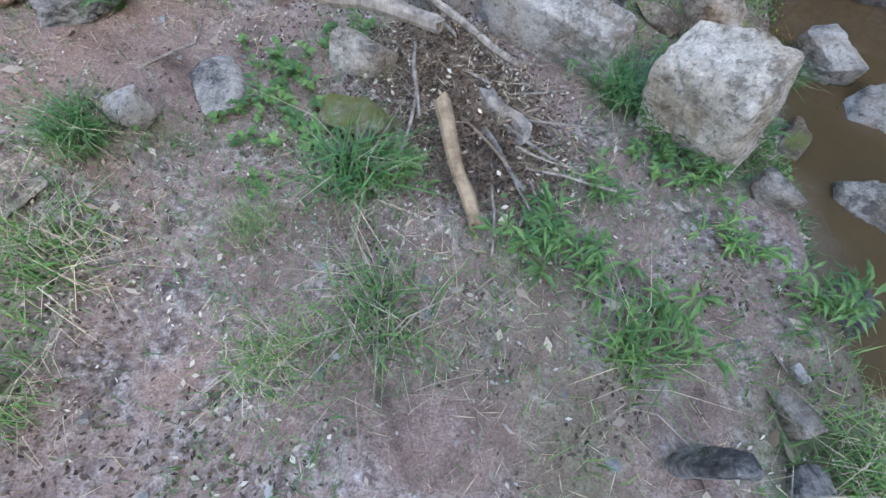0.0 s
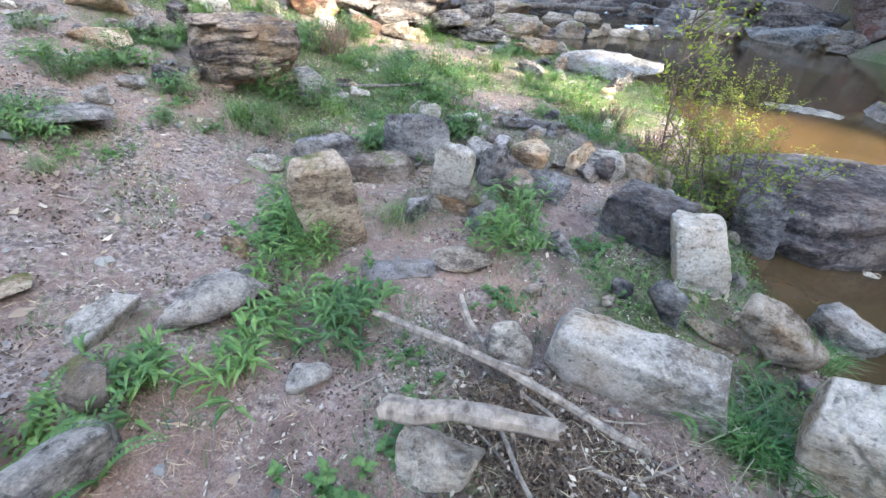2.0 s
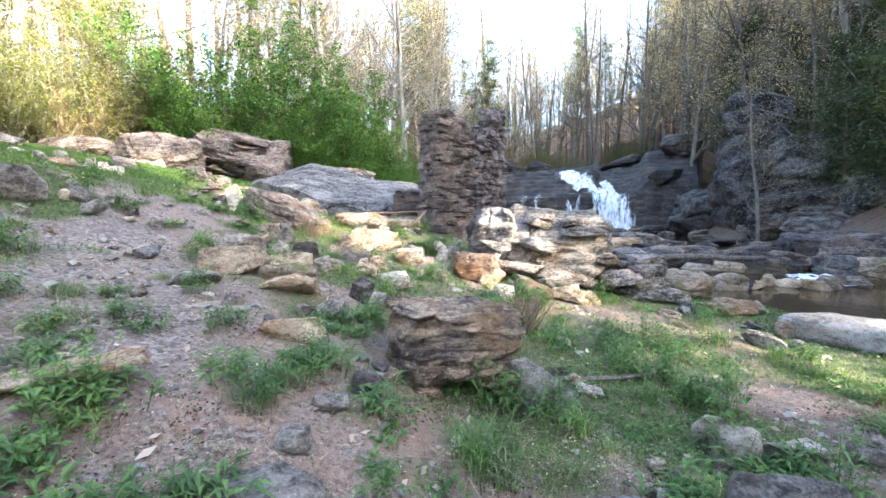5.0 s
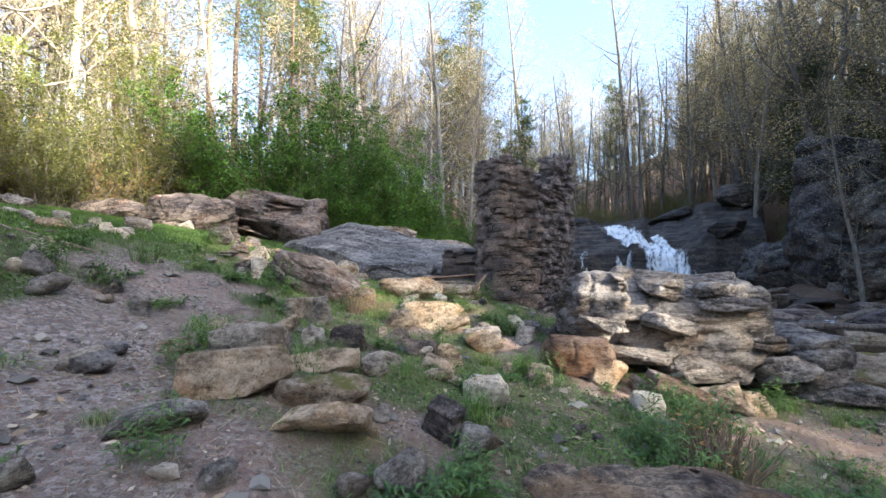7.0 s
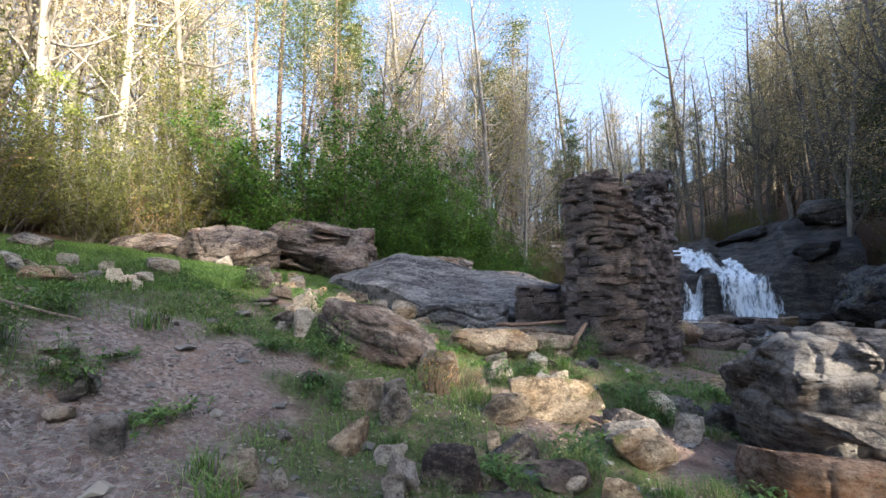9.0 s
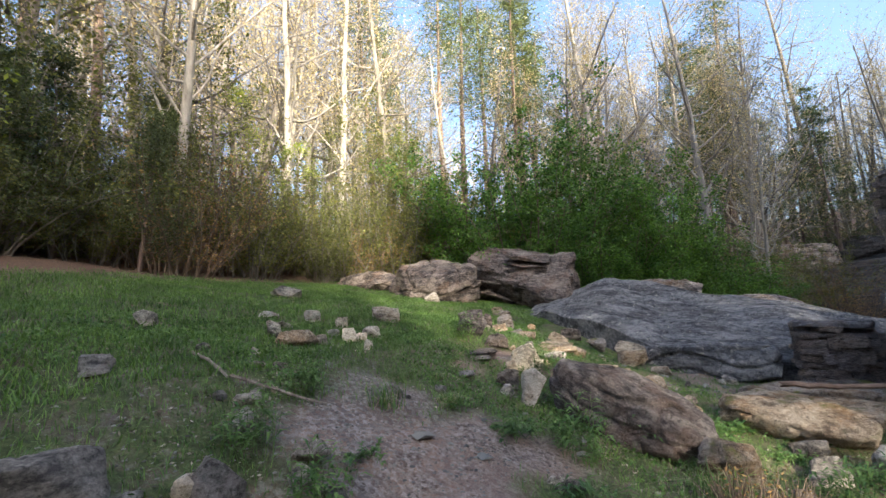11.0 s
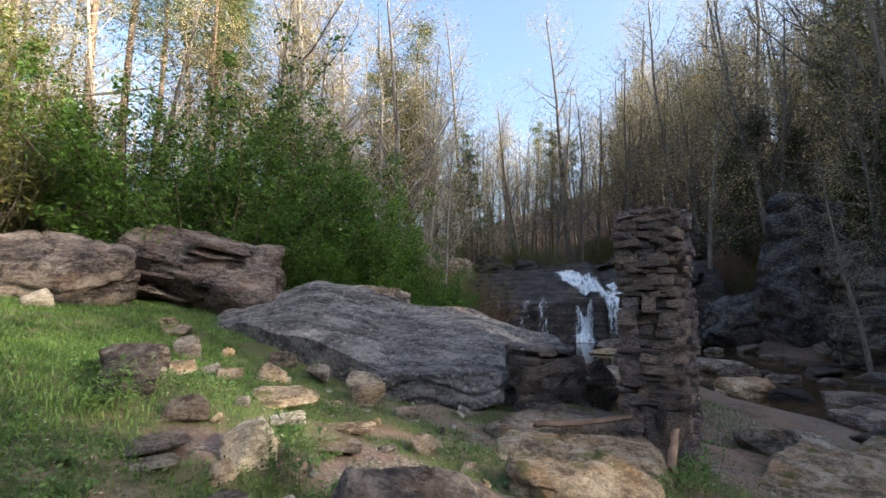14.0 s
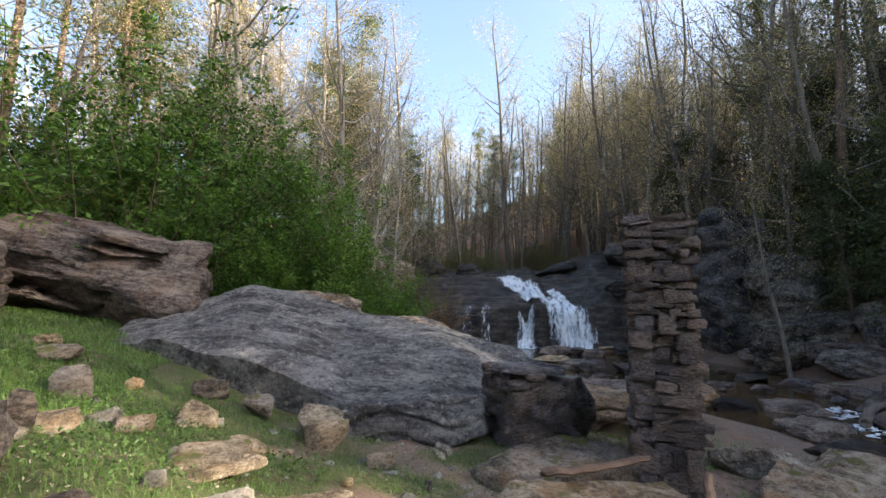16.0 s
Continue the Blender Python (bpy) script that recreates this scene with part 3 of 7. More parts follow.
bedrock_hump()
rock("bedrock_ledge", -4.0, 16.15, 2.4, 0.8, 0.5, -10, "dome", "low grey bedrock ledge under the hump", sink=0.3, detail=4, squareness=6, points=30, rough=0.06, strata=2)
rock("bedrock_ridge", -5.0, 20.9, 2.6, 0.9, 0.6, -6, "layer", "jagged bedrock edge behind the smooth hump", sink=0.1, detail=4, squareness=4, points=26, rough=0.08, base=2.75, strata=2)
rock("bedrock_ridge", -2.6, 20.6, 2.2, 0.8, 0.5, -12, "layer", "jagged bedrock edge behind the smooth hump", sink=0.1, detail=4, squareness=4, points=26, rough=0.08, base=2.25, strata=2)
layered_rock("outcrop", -9.0, 20.9, 3.9, 2.8, 2.2, -8, "brown", "overhanging brown layered outcrop beside the bushes", layers=6, base=2.55, lean=9, tilt=-4, taper=0.12, detail=4)
rock("outcrop", -11.3, 18.9, 3.6, 2.4, 1.5, -30, "brown", "sloping purplish-brown bedrock at the lawn's edge", tilt=8, lean=10, base=2.75, detail=5, squareness=3.5, points=30, strata=4, rough=0.1)
rock("outcrop", -14.2, 19.2, 4.4, 2.2, 0.8, -20, "brown", "low bedrock showing through the lawn", base=3.3, detail=3, squareness=3.5, points=26)
layered_rock("split_boulder", -1.5, 6.4, 1.1, 0.85, 0.74, 12, "split", "flaking dark-topped boulder with orange-tan layers", layers=7, taper=-0.1, detail=3)
rock("boulder", -0.82, 6.2, 0.36, 0.4, 0.42, 20, "grey", "grey stone leaning against the flaking boulder", lean=-14, detail=2)
layered_rock("layered_boulder", 0.6, 10.65, 2.0, 1.5, 1.3, -8, "lichen", "large grey layered boulder spotted with white lichen", layers=6, taper=0.05, detail=3, base=0.52)
layered_rock("layered_boulder", -0.55, 10.6, 0.8, 1.2, 1.3, 6, "lichen", "cracked end block of the lichened boulder", layers=5, taper=0.1, detail=3, base=0.55)
layered_rock("layered_boulder", 2.0, 10.75, 1.4, 1.4, 0.95, -18, "lichen", "lower lichened ledge running down to the creek", layers=4, taper=0.2, detail=3)
layered_rock("layered_boulder", 3.2, 11.3, 1.5, 1.4, 0.6, -10, "tan", "rounded tan ledge at the creek's edge", layers=3, taper=0.2, detail=3)
for x, y, z, l, h, turn, lean in ((-0.2, 9.95, 0.62, 0.8, 0.22, 4, 4), (0.6, 9.9, 0.45, 0.95, 0.28, -14, -5), (1.2, 9.95, 0.8, 0.7, 0.2, 10, 6), (0.2, 9.95, 0.98, 0.72, 0.2, -20, 3), (1.6, 10.1, 0.35, 0.8, 0.3, -3, -8), (-0.6, 10.0, 1.0, 0.55, 0.18, 12, -6), (2.4, 10.1, 0.15, 0.9, 0.25, -22, 5), (0.9, 10.0, 1.25, 0.8, 0.2, -12, 2)):
    rock("rock_slab", x, y, l, 0.55, h, turn, "lichen", "cracked lichened slab against the large boulder", base=z, lean=lean, sink=0.1, detail=3, squareness=7, strata=1.5, group="cracked slabs")
rock("slanting_boulder", -4.75, 11.7, 1.5, 0.62, 0.6, -6, "brown", "slanting purple-brown boulder with ribbed bedding", lean=24, detail=4, squareness=6, points=24, strata=3, sink=0.25)
rock("slanting_boulder", -4.0, 11.45, 0.6, 0.5, 0.4, -22, "tan", "broken tan foot of the slanting boulder", lean=34, detail=3, squareness=6)
rock("rock_ledge", -2.75, 13.7, 1.8, 1.0, 0.3, -16, "tan", "flat orange-tan ledge of bedded rock", base=1.13, sink=0.6, detail=4, squareness=9, points=32, strata=2)
rock("rock_ledge", -2.35, 14.75, 2.4, 1.3, 0.32, 12, "tan", "flat pinkish-tan bedrock floor beside the ruin", base=1.14, sink=0.6, detail=4, squareness=8, points=32)
rock("rock_ledge", -3.2, 12.75, 1.3, 0.6, 0.35, -12, "tan", "tan broken ledge above green weeds", sink=0.3, detail=3, squareness=7, strata=2)
rock("rock_ledge", 1.5, 14.2, 3.2, 1.7, 0.42, 24, "tan", "pale tan slab between the ruin and the creek", sink=0.4, detail=5, squareness=10, points=28, strata=2)
rock("rock_ledge", 3.8, 15.3, 3.0, 1.6, 0.4, 10, "tan", "flat tan creekside rock", sink=0.3, detail=3, squareness=6, points=28)
rock("rock_ledge", 0.5, 18.3, 3.0, 1.8, 0.6, -12, "tan", "tan bedded ledge behind the ruined wall", sink=0.3, detail=3, squareness=6, points=30, strata=2)
rock("rock_ledge", 2.6, 20.2, 2.8, 1.8, 0.6, 15, "brown", "brown bedded ledge above the creek", sink=0.3, detail=3, squareness=6, points=30, strata=2)
rock("rock_slab", 4.3, 3.55, 2.9, 1.5, 0.36, -12, "brown", "big dark flat slab lying in the creek", tilt=-5, sink=0.9, detail=5, squareness=9, points=40, base=-0.22, rough=0.035, strata=1.5)

for x, y, l, h, turn, mt in ((1.95, 0.75, 0.42, 0.2, 20, "brown"), (2.3, 1.3, 0.5, 0.22, -35, "grey"), (2.05, 1.75, 0.3, 0.2, 50, "tan"), (2.6, 0.4, 0.55, 0.2, 10, "brown"), (2.75, 1.95, 0.6, 0.26, -20, "grey"), (1.8, 0.25, 0.3, 0.18, 65, "tan"), (2.45, 2.4, 0.45, 0.3, -50, "grey"), (3.1, 1.2, 0.7, 0.25, 30, "dark")):
    rock("creek_rock", x, y, l, l * 0.65, h, turn, mt, "wet stone standing in the shallow creek edge", base=-0.48, sink=0.2, lean=6, detail=3, squareness=7, group="stones in the shallows")

# ---- the far bank ----
rng = random.Random(66)
rock("cliff", 17.6, 27.6, 4.2, 3.4, 7.8, -20, "cliff", "tall cracked grey cliff tower among trees", base=0.6, detail=5, squareness=5, points=34, strata=5, rough=0.09)
rock("cliff", 19.6, 25.2, 4.5, 3.2, 4.6, 10, "cliff", "grey cliff face with slanting joints", base=1.2, lean=-14, detail=5, squareness=5, points=30, strata=4, rough=0.09)
rock("cliff", 17.2, 23.4, 5.0, 3.0, 2.2, -24, "cliff", "dark overhanging ledge above the creek", base=0.6, lean=-10, detail=4, squareness=6, points=30, strata=4, rough=0.08)
rock("cliff", 19.0, 20.0, 5.5, 3.5, 2.6, -30, "cliff", "dark bedded rock wall on the far bank", base=0.9, detail=4, squareness=6, points=30, strata=5, rough=0.08)
rock("cliff", 17.0, 31.0, 5.0, 4.0, 3.4, -10, "cliff", "dark rock flank beside the falls", base=0.1, detail=4, squareness=4, points=30, strata=4, rough=0.1)
rock("cliff", 15.3, 18.0, 3.6, 2.2, 0.9, -30, "brown", "low brown ledge along the water", base=0.0, detail=3, squareness=6, points=26, strata=3)
rock("boulder", 13.9, 10.9, 2.2, 1.9, 2.6, -40, "red", "tall angular boulder with a red broken face", base=0.45, lean=-8, detail=4, squareness=6, points=18)
rock("boulder", 17.4, 12.4, 2.6, 2.0, 2.6, -10, "cliff", "grey lichened boulder under the trees", base=1.0, detail=3)
rock("boulder", 15.8, 10.6, 2.2, 1.6, 1.3, 15, "cliff", "grey boulder half buried in leaves", detail=3)
rock("boulder", 14.2, 9.4, 1.8, 1.2, 0.8, -40, "brown", "brown boulder at the far water's edge", detail=3, strata=2)
rock("boulder", 13.6, 16.8, 2.8, 1.8, 1.0, -35, "brown", "bedded brown rock at the far water's edge", detail=3, strata=3)
rock("boulder", 16.6, 16.0, 2.4, 2.0, 1.6, 20, "cliff", "mossy grey rock on the far slope", detail=3)
rock("boulder", 18.4, 15.2, 2.0, 1.8, 1.4, -20, "cliff", "mossy grey rock on the far slope", detail=3)
for k in range(13):
    y = 3.5 + 0.75 * k + rng.uniform(-0.3, 0.3)
    s = rng.uniform(0.7, 1.7)
    rock("boulder", float(east_edge(y)) + rng.uniform(-0.3, 1.6), y, s * 1.4, s, s * rng.uniform(0.4, 0.8), rng.uniform(-60, 60), rng.choice(("brown", "cliff", "tan", "grey")), "weathered boulder at the far water's edge", detail=3, strata=2, group="boulders on the far bank")
rock("boulder", 13.3, 13.2, 2.6, 1.6, 0.9, -25, "brown", "sloping brown slab at the pool", base=-0.1, detail=3, squareness=6, lean=8)
rock("boulder", 12.0, 15.6, 3.6, 2.2, 1.1, -15, "brown", "broad sloping slab above the rapids", base=0.0, detail=3, squareness=5, lean=-9)

# ---- the falls ----
FALLS = pose(9.2, 36.4, 0.0, 0, 0, -26)
rng = random.Random(77)


def falls_height(x, y):
    """A broken rock face with a sloping back that climbs in ledges."""
    x, y = np.asarray(x, float), np.asarray(y, float)
    bend = (vnoise(x + 40, y * 0.2 + 9, 1.9, 81) - 0.5) * 0.9 + (vnoise(x + 40, y * 0.4 + 9, 0.7, 82) - 0.5) * 0.4
    nose = np.exp(-((x - 1.6) / 0.5) ** 4)
    q = y + bend + 0.55 * nose - 0.25 * np.exp(-((x - 0.5) / 0.6) ** 4)
    lip = np.interp(x, [-14, -8, -5.5, -1.5, 0.2, 1.6, 2.2, 4.3, 5.0, 6.5, 9], [2.2, 2.4, 2.6, 2.7, 2.75, 2.9, 2.6, 2.6, 3.0, 3.2, 3.6])
    z = -0.4 + (lip + 0.4) * step(-0.4, 0.35, q)
    z = np.maximum(z, 0.55 * np.exp(-((x - 0.4) / 1.0) ** 4) * step(-1.0, -0.7, q))
    z += 0.56 * np.clip(q - 0.3, 0, 4.2) + 0.16 * np.clip(q - 4.5, 0, 9)
    z += 0.7 * step(5.2, 5.9, x) * step(-1.4, -0.5, y)
    z += (vnoise(x + 30, y + 30, 1.6, 83) - 0.5) * 0.4 + (vnoise(x + 30, y + 30, 0.5, 84) - 0.5) * 0.16 + (vnoise(x + 30, y + 30, 0.17, 85) - 0.5) * 0.06
    t = z / 0.36 + 0.7 * vnoise(x + 30, y + 30, 2.4, 86)
    return z + 0.26 * (step(0.25, 1.0, t - np.floor(t)) - (t - np.floor(t)))


fx, fy = np.arange(-14, 9.01, 0.11), np.arange(-2.2, 13.01, 0.07)
FX, FY = np.meshgrid(fx, fy)
ii = (np.arange(len(fy) - 1)[:, None] * len(fx) + np.arange(len(fx) - 1)[None]).ravel()
me = mesh_of("waterfall_ledges", np.stack([FX.ravel(), FY.ravel(), falls_height(FX.ravel(), FY.ravel())], 1), np.stack([ii, ii + 1, ii + len(fx) + 1, ii + len(fx)], 1), ROCK["falls"])
me.shade_smooth()
me.set_sharp_from_angle(angle=radians(38))
thing("waterfall_ledges", me, FALLS, "dark wet stepped ledges of the waterfall", "rock ledges", kind="structure")
for x, y, l, w, h, mt in ((-8.0, 0.2, 3.0, 2.0, 1.6, "falls"), (-11, 1.5, 3.5, 2.4, 2.0, "layer"), (7.0, 0.4, 2.2, 2.0, 1.0, "falls"), (-5.6, 0.0, 2.0, 1.4, 1.0, "falls"), (8.2, 3.5, 3.0, 2.6, 1.6, "falls"), (-10, 5, 4, 3, 2.2, "layer"), (-4.0, 8.5, 4, 2.4, 1.3, "falls"), (3.6, 7.5, 3.4, 2.4, 1.4, "falls"), (-8, 9, 4, 3, 2, "falls"), (0.4, -1.0, 0.9, 0.7, 0.4, "wet"), (-1.4, -1.2, 1.2, 0.8, 0.4, "wet"), (5.4, -0.8, 1.5, 1.2, 0.8, "falls")):
    p = FALLS @ Vector((x, y, 0))
    rock("falls_boulder", p.x, p.y, l, w, h, -28 + rng.uniform(-15, 15), mt, "dark bedded rock beside the waterfall", base=float(falls_height(x, y)) - 0.25, detail=3, squareness=7, strata=3)


# the running water lies on the rock, dense where the streams run
def stream(x, y, ys, xs, half):
    c, w = np.interp(y, ys, xs), np.interp(y, ys, half)
    inside = (y > ys[0]) & (y < ys[-1])
    return np.clip(1.9 * (1 - np.abs(x - c) / w), 0, 1) * inside


STREAMS = [
    ("white main plunge of the waterfall", [-1.5, -0.7, -0.1, 0.4, 1.6, 2.9, 4.6], [4.2, 4.1, 3.6, 3.1, 1.7, 0.4, -0.6], [2.0, 1.9, 1.6, 1.65, 1.75, 1.7, 1.3]),
    ("white strand beside the main plunge", [0.0, 1.2, 2.9], [3.9, 3.2, 2.6], [0.6, 0.45, 0.4]),
    ("white veil over a dark ledge", [-1.3, -0.4, 0.6], [0.55, 0.55, 0.6], [1.15, 0.95, 0.8]),
    ("thin veil of water on dark rock", [-1.1, -0.4, 0.7], [-1.9, -2.1, -2.2], [0.55, 0.6, 0.4]),
    ("thin veil of water on dark rock", [-1.1, -0.4, 0.9], [-3.5, -3.4, -3.3], [0.5, 0.55, 0.4]),
    ("thin trickle over the side ledge", [-0.9, -0.3, 0.7], [-5.5, -5.4, -5.2], [0.25, 0.25, 0.2]),
    ("thin trickle over the side ledge", [-0.9, -0.3, 0.7], [-7.6, -7.5, -7.2], [0.25, 0.25, 0.2]),
    ("white foam at the foot of the falls", [-2.2, -1.5, -0.6], [3.9, 4.0, 4.0], [1.2, 1.9, 1.8]),
]
for k, (label, ys, xs, half) in enumerate(STREAMS):
    sx, sy = np.arange(min(xs) - 2.0, max(xs) + 2.0, 0.07), np.arange(ys[0] - 0.05, ys[-1] + 0.05, 0.05)
    SX, SY = np.meshgrid(sx, sy)
    body = stream(SX, SY, ys, xs, half)
    near = [falls_height(SX + dx, SY + dy) for dx in (-0.16, -0.08, 0, 0.08, 0.16) for dy in (-0.06, 0, 0.06)]
    SZ = np.maximum(0.6 * np.max(near, 0) + 0.4 * np.mean(near, 0) + 0.08 + 0.07 * (vnoise(SX + 60, SY, 0.22, 87 + k) - 0.5), 0.16)
    body = body * (0.92 + 0.3 * (vnoise(SX + 60, SY * 0.3, 0.35, 88) - 0.4)) * (0.5 if "thin" in label else 0.8 if "veil" in label else 1.0)
    ii = (np.arange(len(sy) - 1)[:, None] * len(sx) + np.arange(len(sx) - 1)[None])
    ii = ii[body[:-1, :-1] + body[1:, 1:] > 0.02]
    me = mesh_of("waterfall", np.stack([SX.ravel(), SY.ravel(), SZ.ravel()], 1), np.stack([ii, ii + 1, ii + len(sx) + 1, ii + len(sx)], 1), M_FOAM, True)
    layer = me.color_attributes.new("body", "FLOAT_COLOR", "POINT")
    q = np.clip(body, 0, 1).ravel()
    layer.data.foreach_set("color", np.stack([q, q, q, np.ones_like(q)], 1).ravel())
    thing("waterfall", me, FALLS, label, "waterfall", kind="structure")


def rapid(x0, x1, y, z0, z1, seed):
    me_rows = [(x0, x1, y + 0.5, z0 + 0.03), (x0 - 0.1, x1 + 0.05, y + 0.1, z0 - 0.03), (x0 - 0.15, x1 + 0.1, y - 0.35, z1 + 0.03)]
    r = np.random.RandomState(seed)
    verts, faces = [], []
    for j in range(13):
        f = j / 12 * 2
        a, b = me_rows[min(int(f), 1)], me_rows[min(int(f), 1) + 1]
        f -= min(int(f), 1)
        for i in range(14):
            u = i / 13
            row = [a[k] + (b[k] - a[k]) * f for k in range(4)]
            verts.append((row[0] + (row[1] - row[0]) * u, row[2] + r.uniform(-0.06, 0.06), row[3] + r.uniform(-0.02, 0.03)))
    for j in range(12):
        for i in range(13):
            if r.uniform() < 0.8:
                k = j * 14 + i
                faces.append((k, k + 1, k + 15, k + 14))
    me = mesh_of("rapid", verts, faces, M_FOAM, True)
    layer = me.color_attributes.new("body", "FLOAT_COLOR", "POINT")
    layer.data.foreach_set("color", np.ones(len(verts) * 4))
    thing("rapid", me, Matrix(), "white water spilling between creek stones", "rapids", kind="structure")


rapid(7.6, 9.1, 13.1, 0.02, -0.14, 11)
rapid(4.5, 5.0, 13.3, 0.02, -0.14, 12)
rapid(9.2, 10.6, 18.6, 0.06, 0.02, 13)
rapid(8.0, 9.0, 17.2, 0.06, 0.02, 14)
for k in range(60):
    y = rng.uniform(12.7, 33)
    x = rng.uniform(float(west_edge(y)) - 0.2, float(east_edge(y)) + 0.3)
    s = rng.uniform(0.35, 1.3)
    rock("creek_rock", x, y, s * 1.5, s, s * rng.uniform(0.3, 0.6), rng.uniform(-50, 30), rng.choice(("brown", "dark", "tan", "wet")), "low bedded rock standing in the creek", base=float(water_level(y)) - 0.08, detail=2, strata=2, squareness=6, group="creek rocks")
for k in range(11):
    y = 12.55 + 0.5 * rng.random()
    rock("creek_rock", 4.6 + k * 0.42, y, rng.uniform(0.5, 0.9), 0.5, rng.uniform(0.2, 0.42), rng.uniform(-30, 30), rng.choice(("brown", "tan")), "brown stone in the row that holds the pool", base=-0.2, detail=2, strata=2, squareness=6, group="creek rocks")


# ---- the ruin: dry rubble masonry ----
def unit_stone(seed):
    r = random.Random(seed)
    bm = bmesh.new()
    for x in (-0.5, 0.5):
        for y in (-0.5, 0.5):
            for z in (-0.5, 0.5):
                for c in range(2):
                    bm.verts.new((x * r.uniform(0.7, 1.1), y * r.uniform(0.72, 1.1), z * r.uniform(0.5, 1.1)))
    bmesh.ops.convex_hull(bm, input=bm.verts[:])
    loose = [v for v in bm.verts if not v.link_faces]
    bmesh.ops.delete(bm, geom=loose, context="VERTS")
    return finish(bm, "stone", M_MASON, 25)


M_MASON = rock_material("masonry_stone", (0.09, 0.078, 0.078), (0.31, 0.27, 0.262), (0.56, 0.5, 0.48), (0.24, 0.15, 0.1), 0.45, 0.28, (1, 1, 3), scale=2.0)
M_MORTAR = rock_material("old_mortar", (0.05, 0.045, 0.04), (0.11, 0.1, 0.09), (0.2, 0.18, 0.16), (0.12, 0.09, 0.06), 0.4, 0.1, scale=3)
STONES = [unit_stone(k) for k in range(20)]


def masonry(name, m, length, thick, height_at, label, near, course=(0.05, 0.16), stone=(0.11, 0.42), budget=300):
    """A rubble wall: a recessed core of mortar, and stones laid in uneven courses on all faces."""
    r = random.Random(len(name))
    top = max(height_at(x * length / 20) for x in range(21))
    verts, faces, n = [], [], 12
    for i in range(n + 1):
        x = 0.06 + (length - 0.12) * i / n
        z = height_at(x) - 0.12
        verts += [(x, 0.07, 0), (x, thick - 0.07, 0), (x, thick - 0.07, z), (x, 0.07, z)]
    for i in range(n):
        for k in range(4):
            a, b = i * 4 + k, i * 4 + (k + 1) % 4
            faces.append((a, b, b + 4, a + 4))
    faces += [(0, 3, 2, 1), (n * 4, n * 4 + 1, n * 4 + 2, n * 4 + 3)]
    wall = thing(name, mesh_of(name, verts, faces, M_MORTAR), m, label, "wall", kind="structure")
    placed, z = [], 0.0
    while z < top:
        h = r.uniform(*course)
        for side in ("front", "back", "end", "far"):
            run = length if side in ("front", "back") else thick
            s = -0.03 if side in ("front", "back") else 0.05
            while s < run - 0.02:
                d = min(r.uniform(*stone) * (0.75 if side in ("end", "far") else 1), run - s + 0.05)
                x = s + d / 2
                deep = r.uniform(0.16, 0.24)
                out = r.choice((-0.05, -0.02, 0.0, 0.02, 0.05, 0.09))
                pos = {"front": (x, deep / 2 - out), "back": (x, thick - deep / 2 + out), "end": (deep / 2 - out, x), "far": (length - deep / 2 + out, x)}[side]
                if z + h * 0.6 < height_at(pos[0]) + r.uniform(-0.05, 0.05):
                    turn = 0 if side in ("front", "back") else 90
                    mm = pose(pos[0], pos[1], z + h / 2 + r.uniform(-0.012, 0.012), r.uniform(-6, 6), r.uniform(-8, 8), turn + r.uniform(-9, 9)) @ Matrix.Diagonal((d * 1.0, deep, h * r.choice((0.6, 0.85, 1.0, 1.1, 1.35)), 1))
                    placed.append((near(side, pos[0], z), mm, r.choice(STONES)))
                s += d
        z += h
    placed.sort(key=lambda p: p[0])
    for _, mm, me in placed[:budget]:
        ob = new("stone", me)
        ob.parent = wall
        ob.matrix_basis = mm
    V, Fc, base = [], [], 0
    for _, mm, me in placed[budget:]:
        for v in me.vertices:
            V.append(mm @ v.co)
        for p in me.polygons:
            Fc.append([base + i for i in p.vertices])
        base += len(me.vertices)
    if V:
        ob = part("stonework", mesh_of("stonework", [tuple(v) for v in V], Fc, M_MASON), wall)
        ob["kind"] = "stuff"
    # loose stones of the rubble core along the broken top
    x = 0.1
    while x < length - 0.1:
        d = r.uniform(0.15, 0.35)
        ob = new("stone", r.choice(STONES))
        ob.parent = wall
        ob.matrix_basis = pose(x + d / 2, thick / 2 + r.uniform(-0.08, 0.08), height_at(x) - 0.06, r.uniform(-12, 12), r.uniform(-12, 12), r.uniform(0, 90)) @ Matrix.Diagonal((d, 0.3, 0.12, 1))
        x += d * 0.8
    return wall


def ruin_top(x):
    return float(np.interp(x, [0, 0.25, 0.7, 1.05, 1.5, 1.95, 2.15, 2.35, 2.95], [3.35, 3.5, 3.5, 3.3, 3.1, 3.15, 3.3, 3.85, 4.05]))


masonry("ruined_wall", pose(-1.4, 13.72, 0.66, 0, 0, 46), 2.95, 0.62, ruin_top, "ruined wall of brown rubble stones with a broken top", lambda side, x, z: {"end": 0, "front": 1, "back": 2, "far": 9}[side] + x * 0.5)
masonry("ruined_pier", pose(-2.62, 15.46, 0.95, 0, 0, -2), 0.92, 0.95, lambda x: 1.22 + 0.05 * math.sin(x * 7), "low square pier of dark rubble stones", lambda side, x, z: {"end": 1, "front": 0, "back": 4, "far": 2}[side] + x * 0.1, budget=200, course=(0.06, 0.15), stone=(0.12, 0.34))
rock("pier_cap", -2.16, 15.93, 0.92, 0.9, 0.12, -2, "layer", "flat grey capstone on the ruined pier", base=2.14, sink=0.05, detail=3, squareness=10, points=44, rough=0.04)
rock("boulder", -0.75, 16.9, 0.9, 0.8, 1.0, 20, "dark", "dark boulder between the pier and the ruined wall", detail=3)


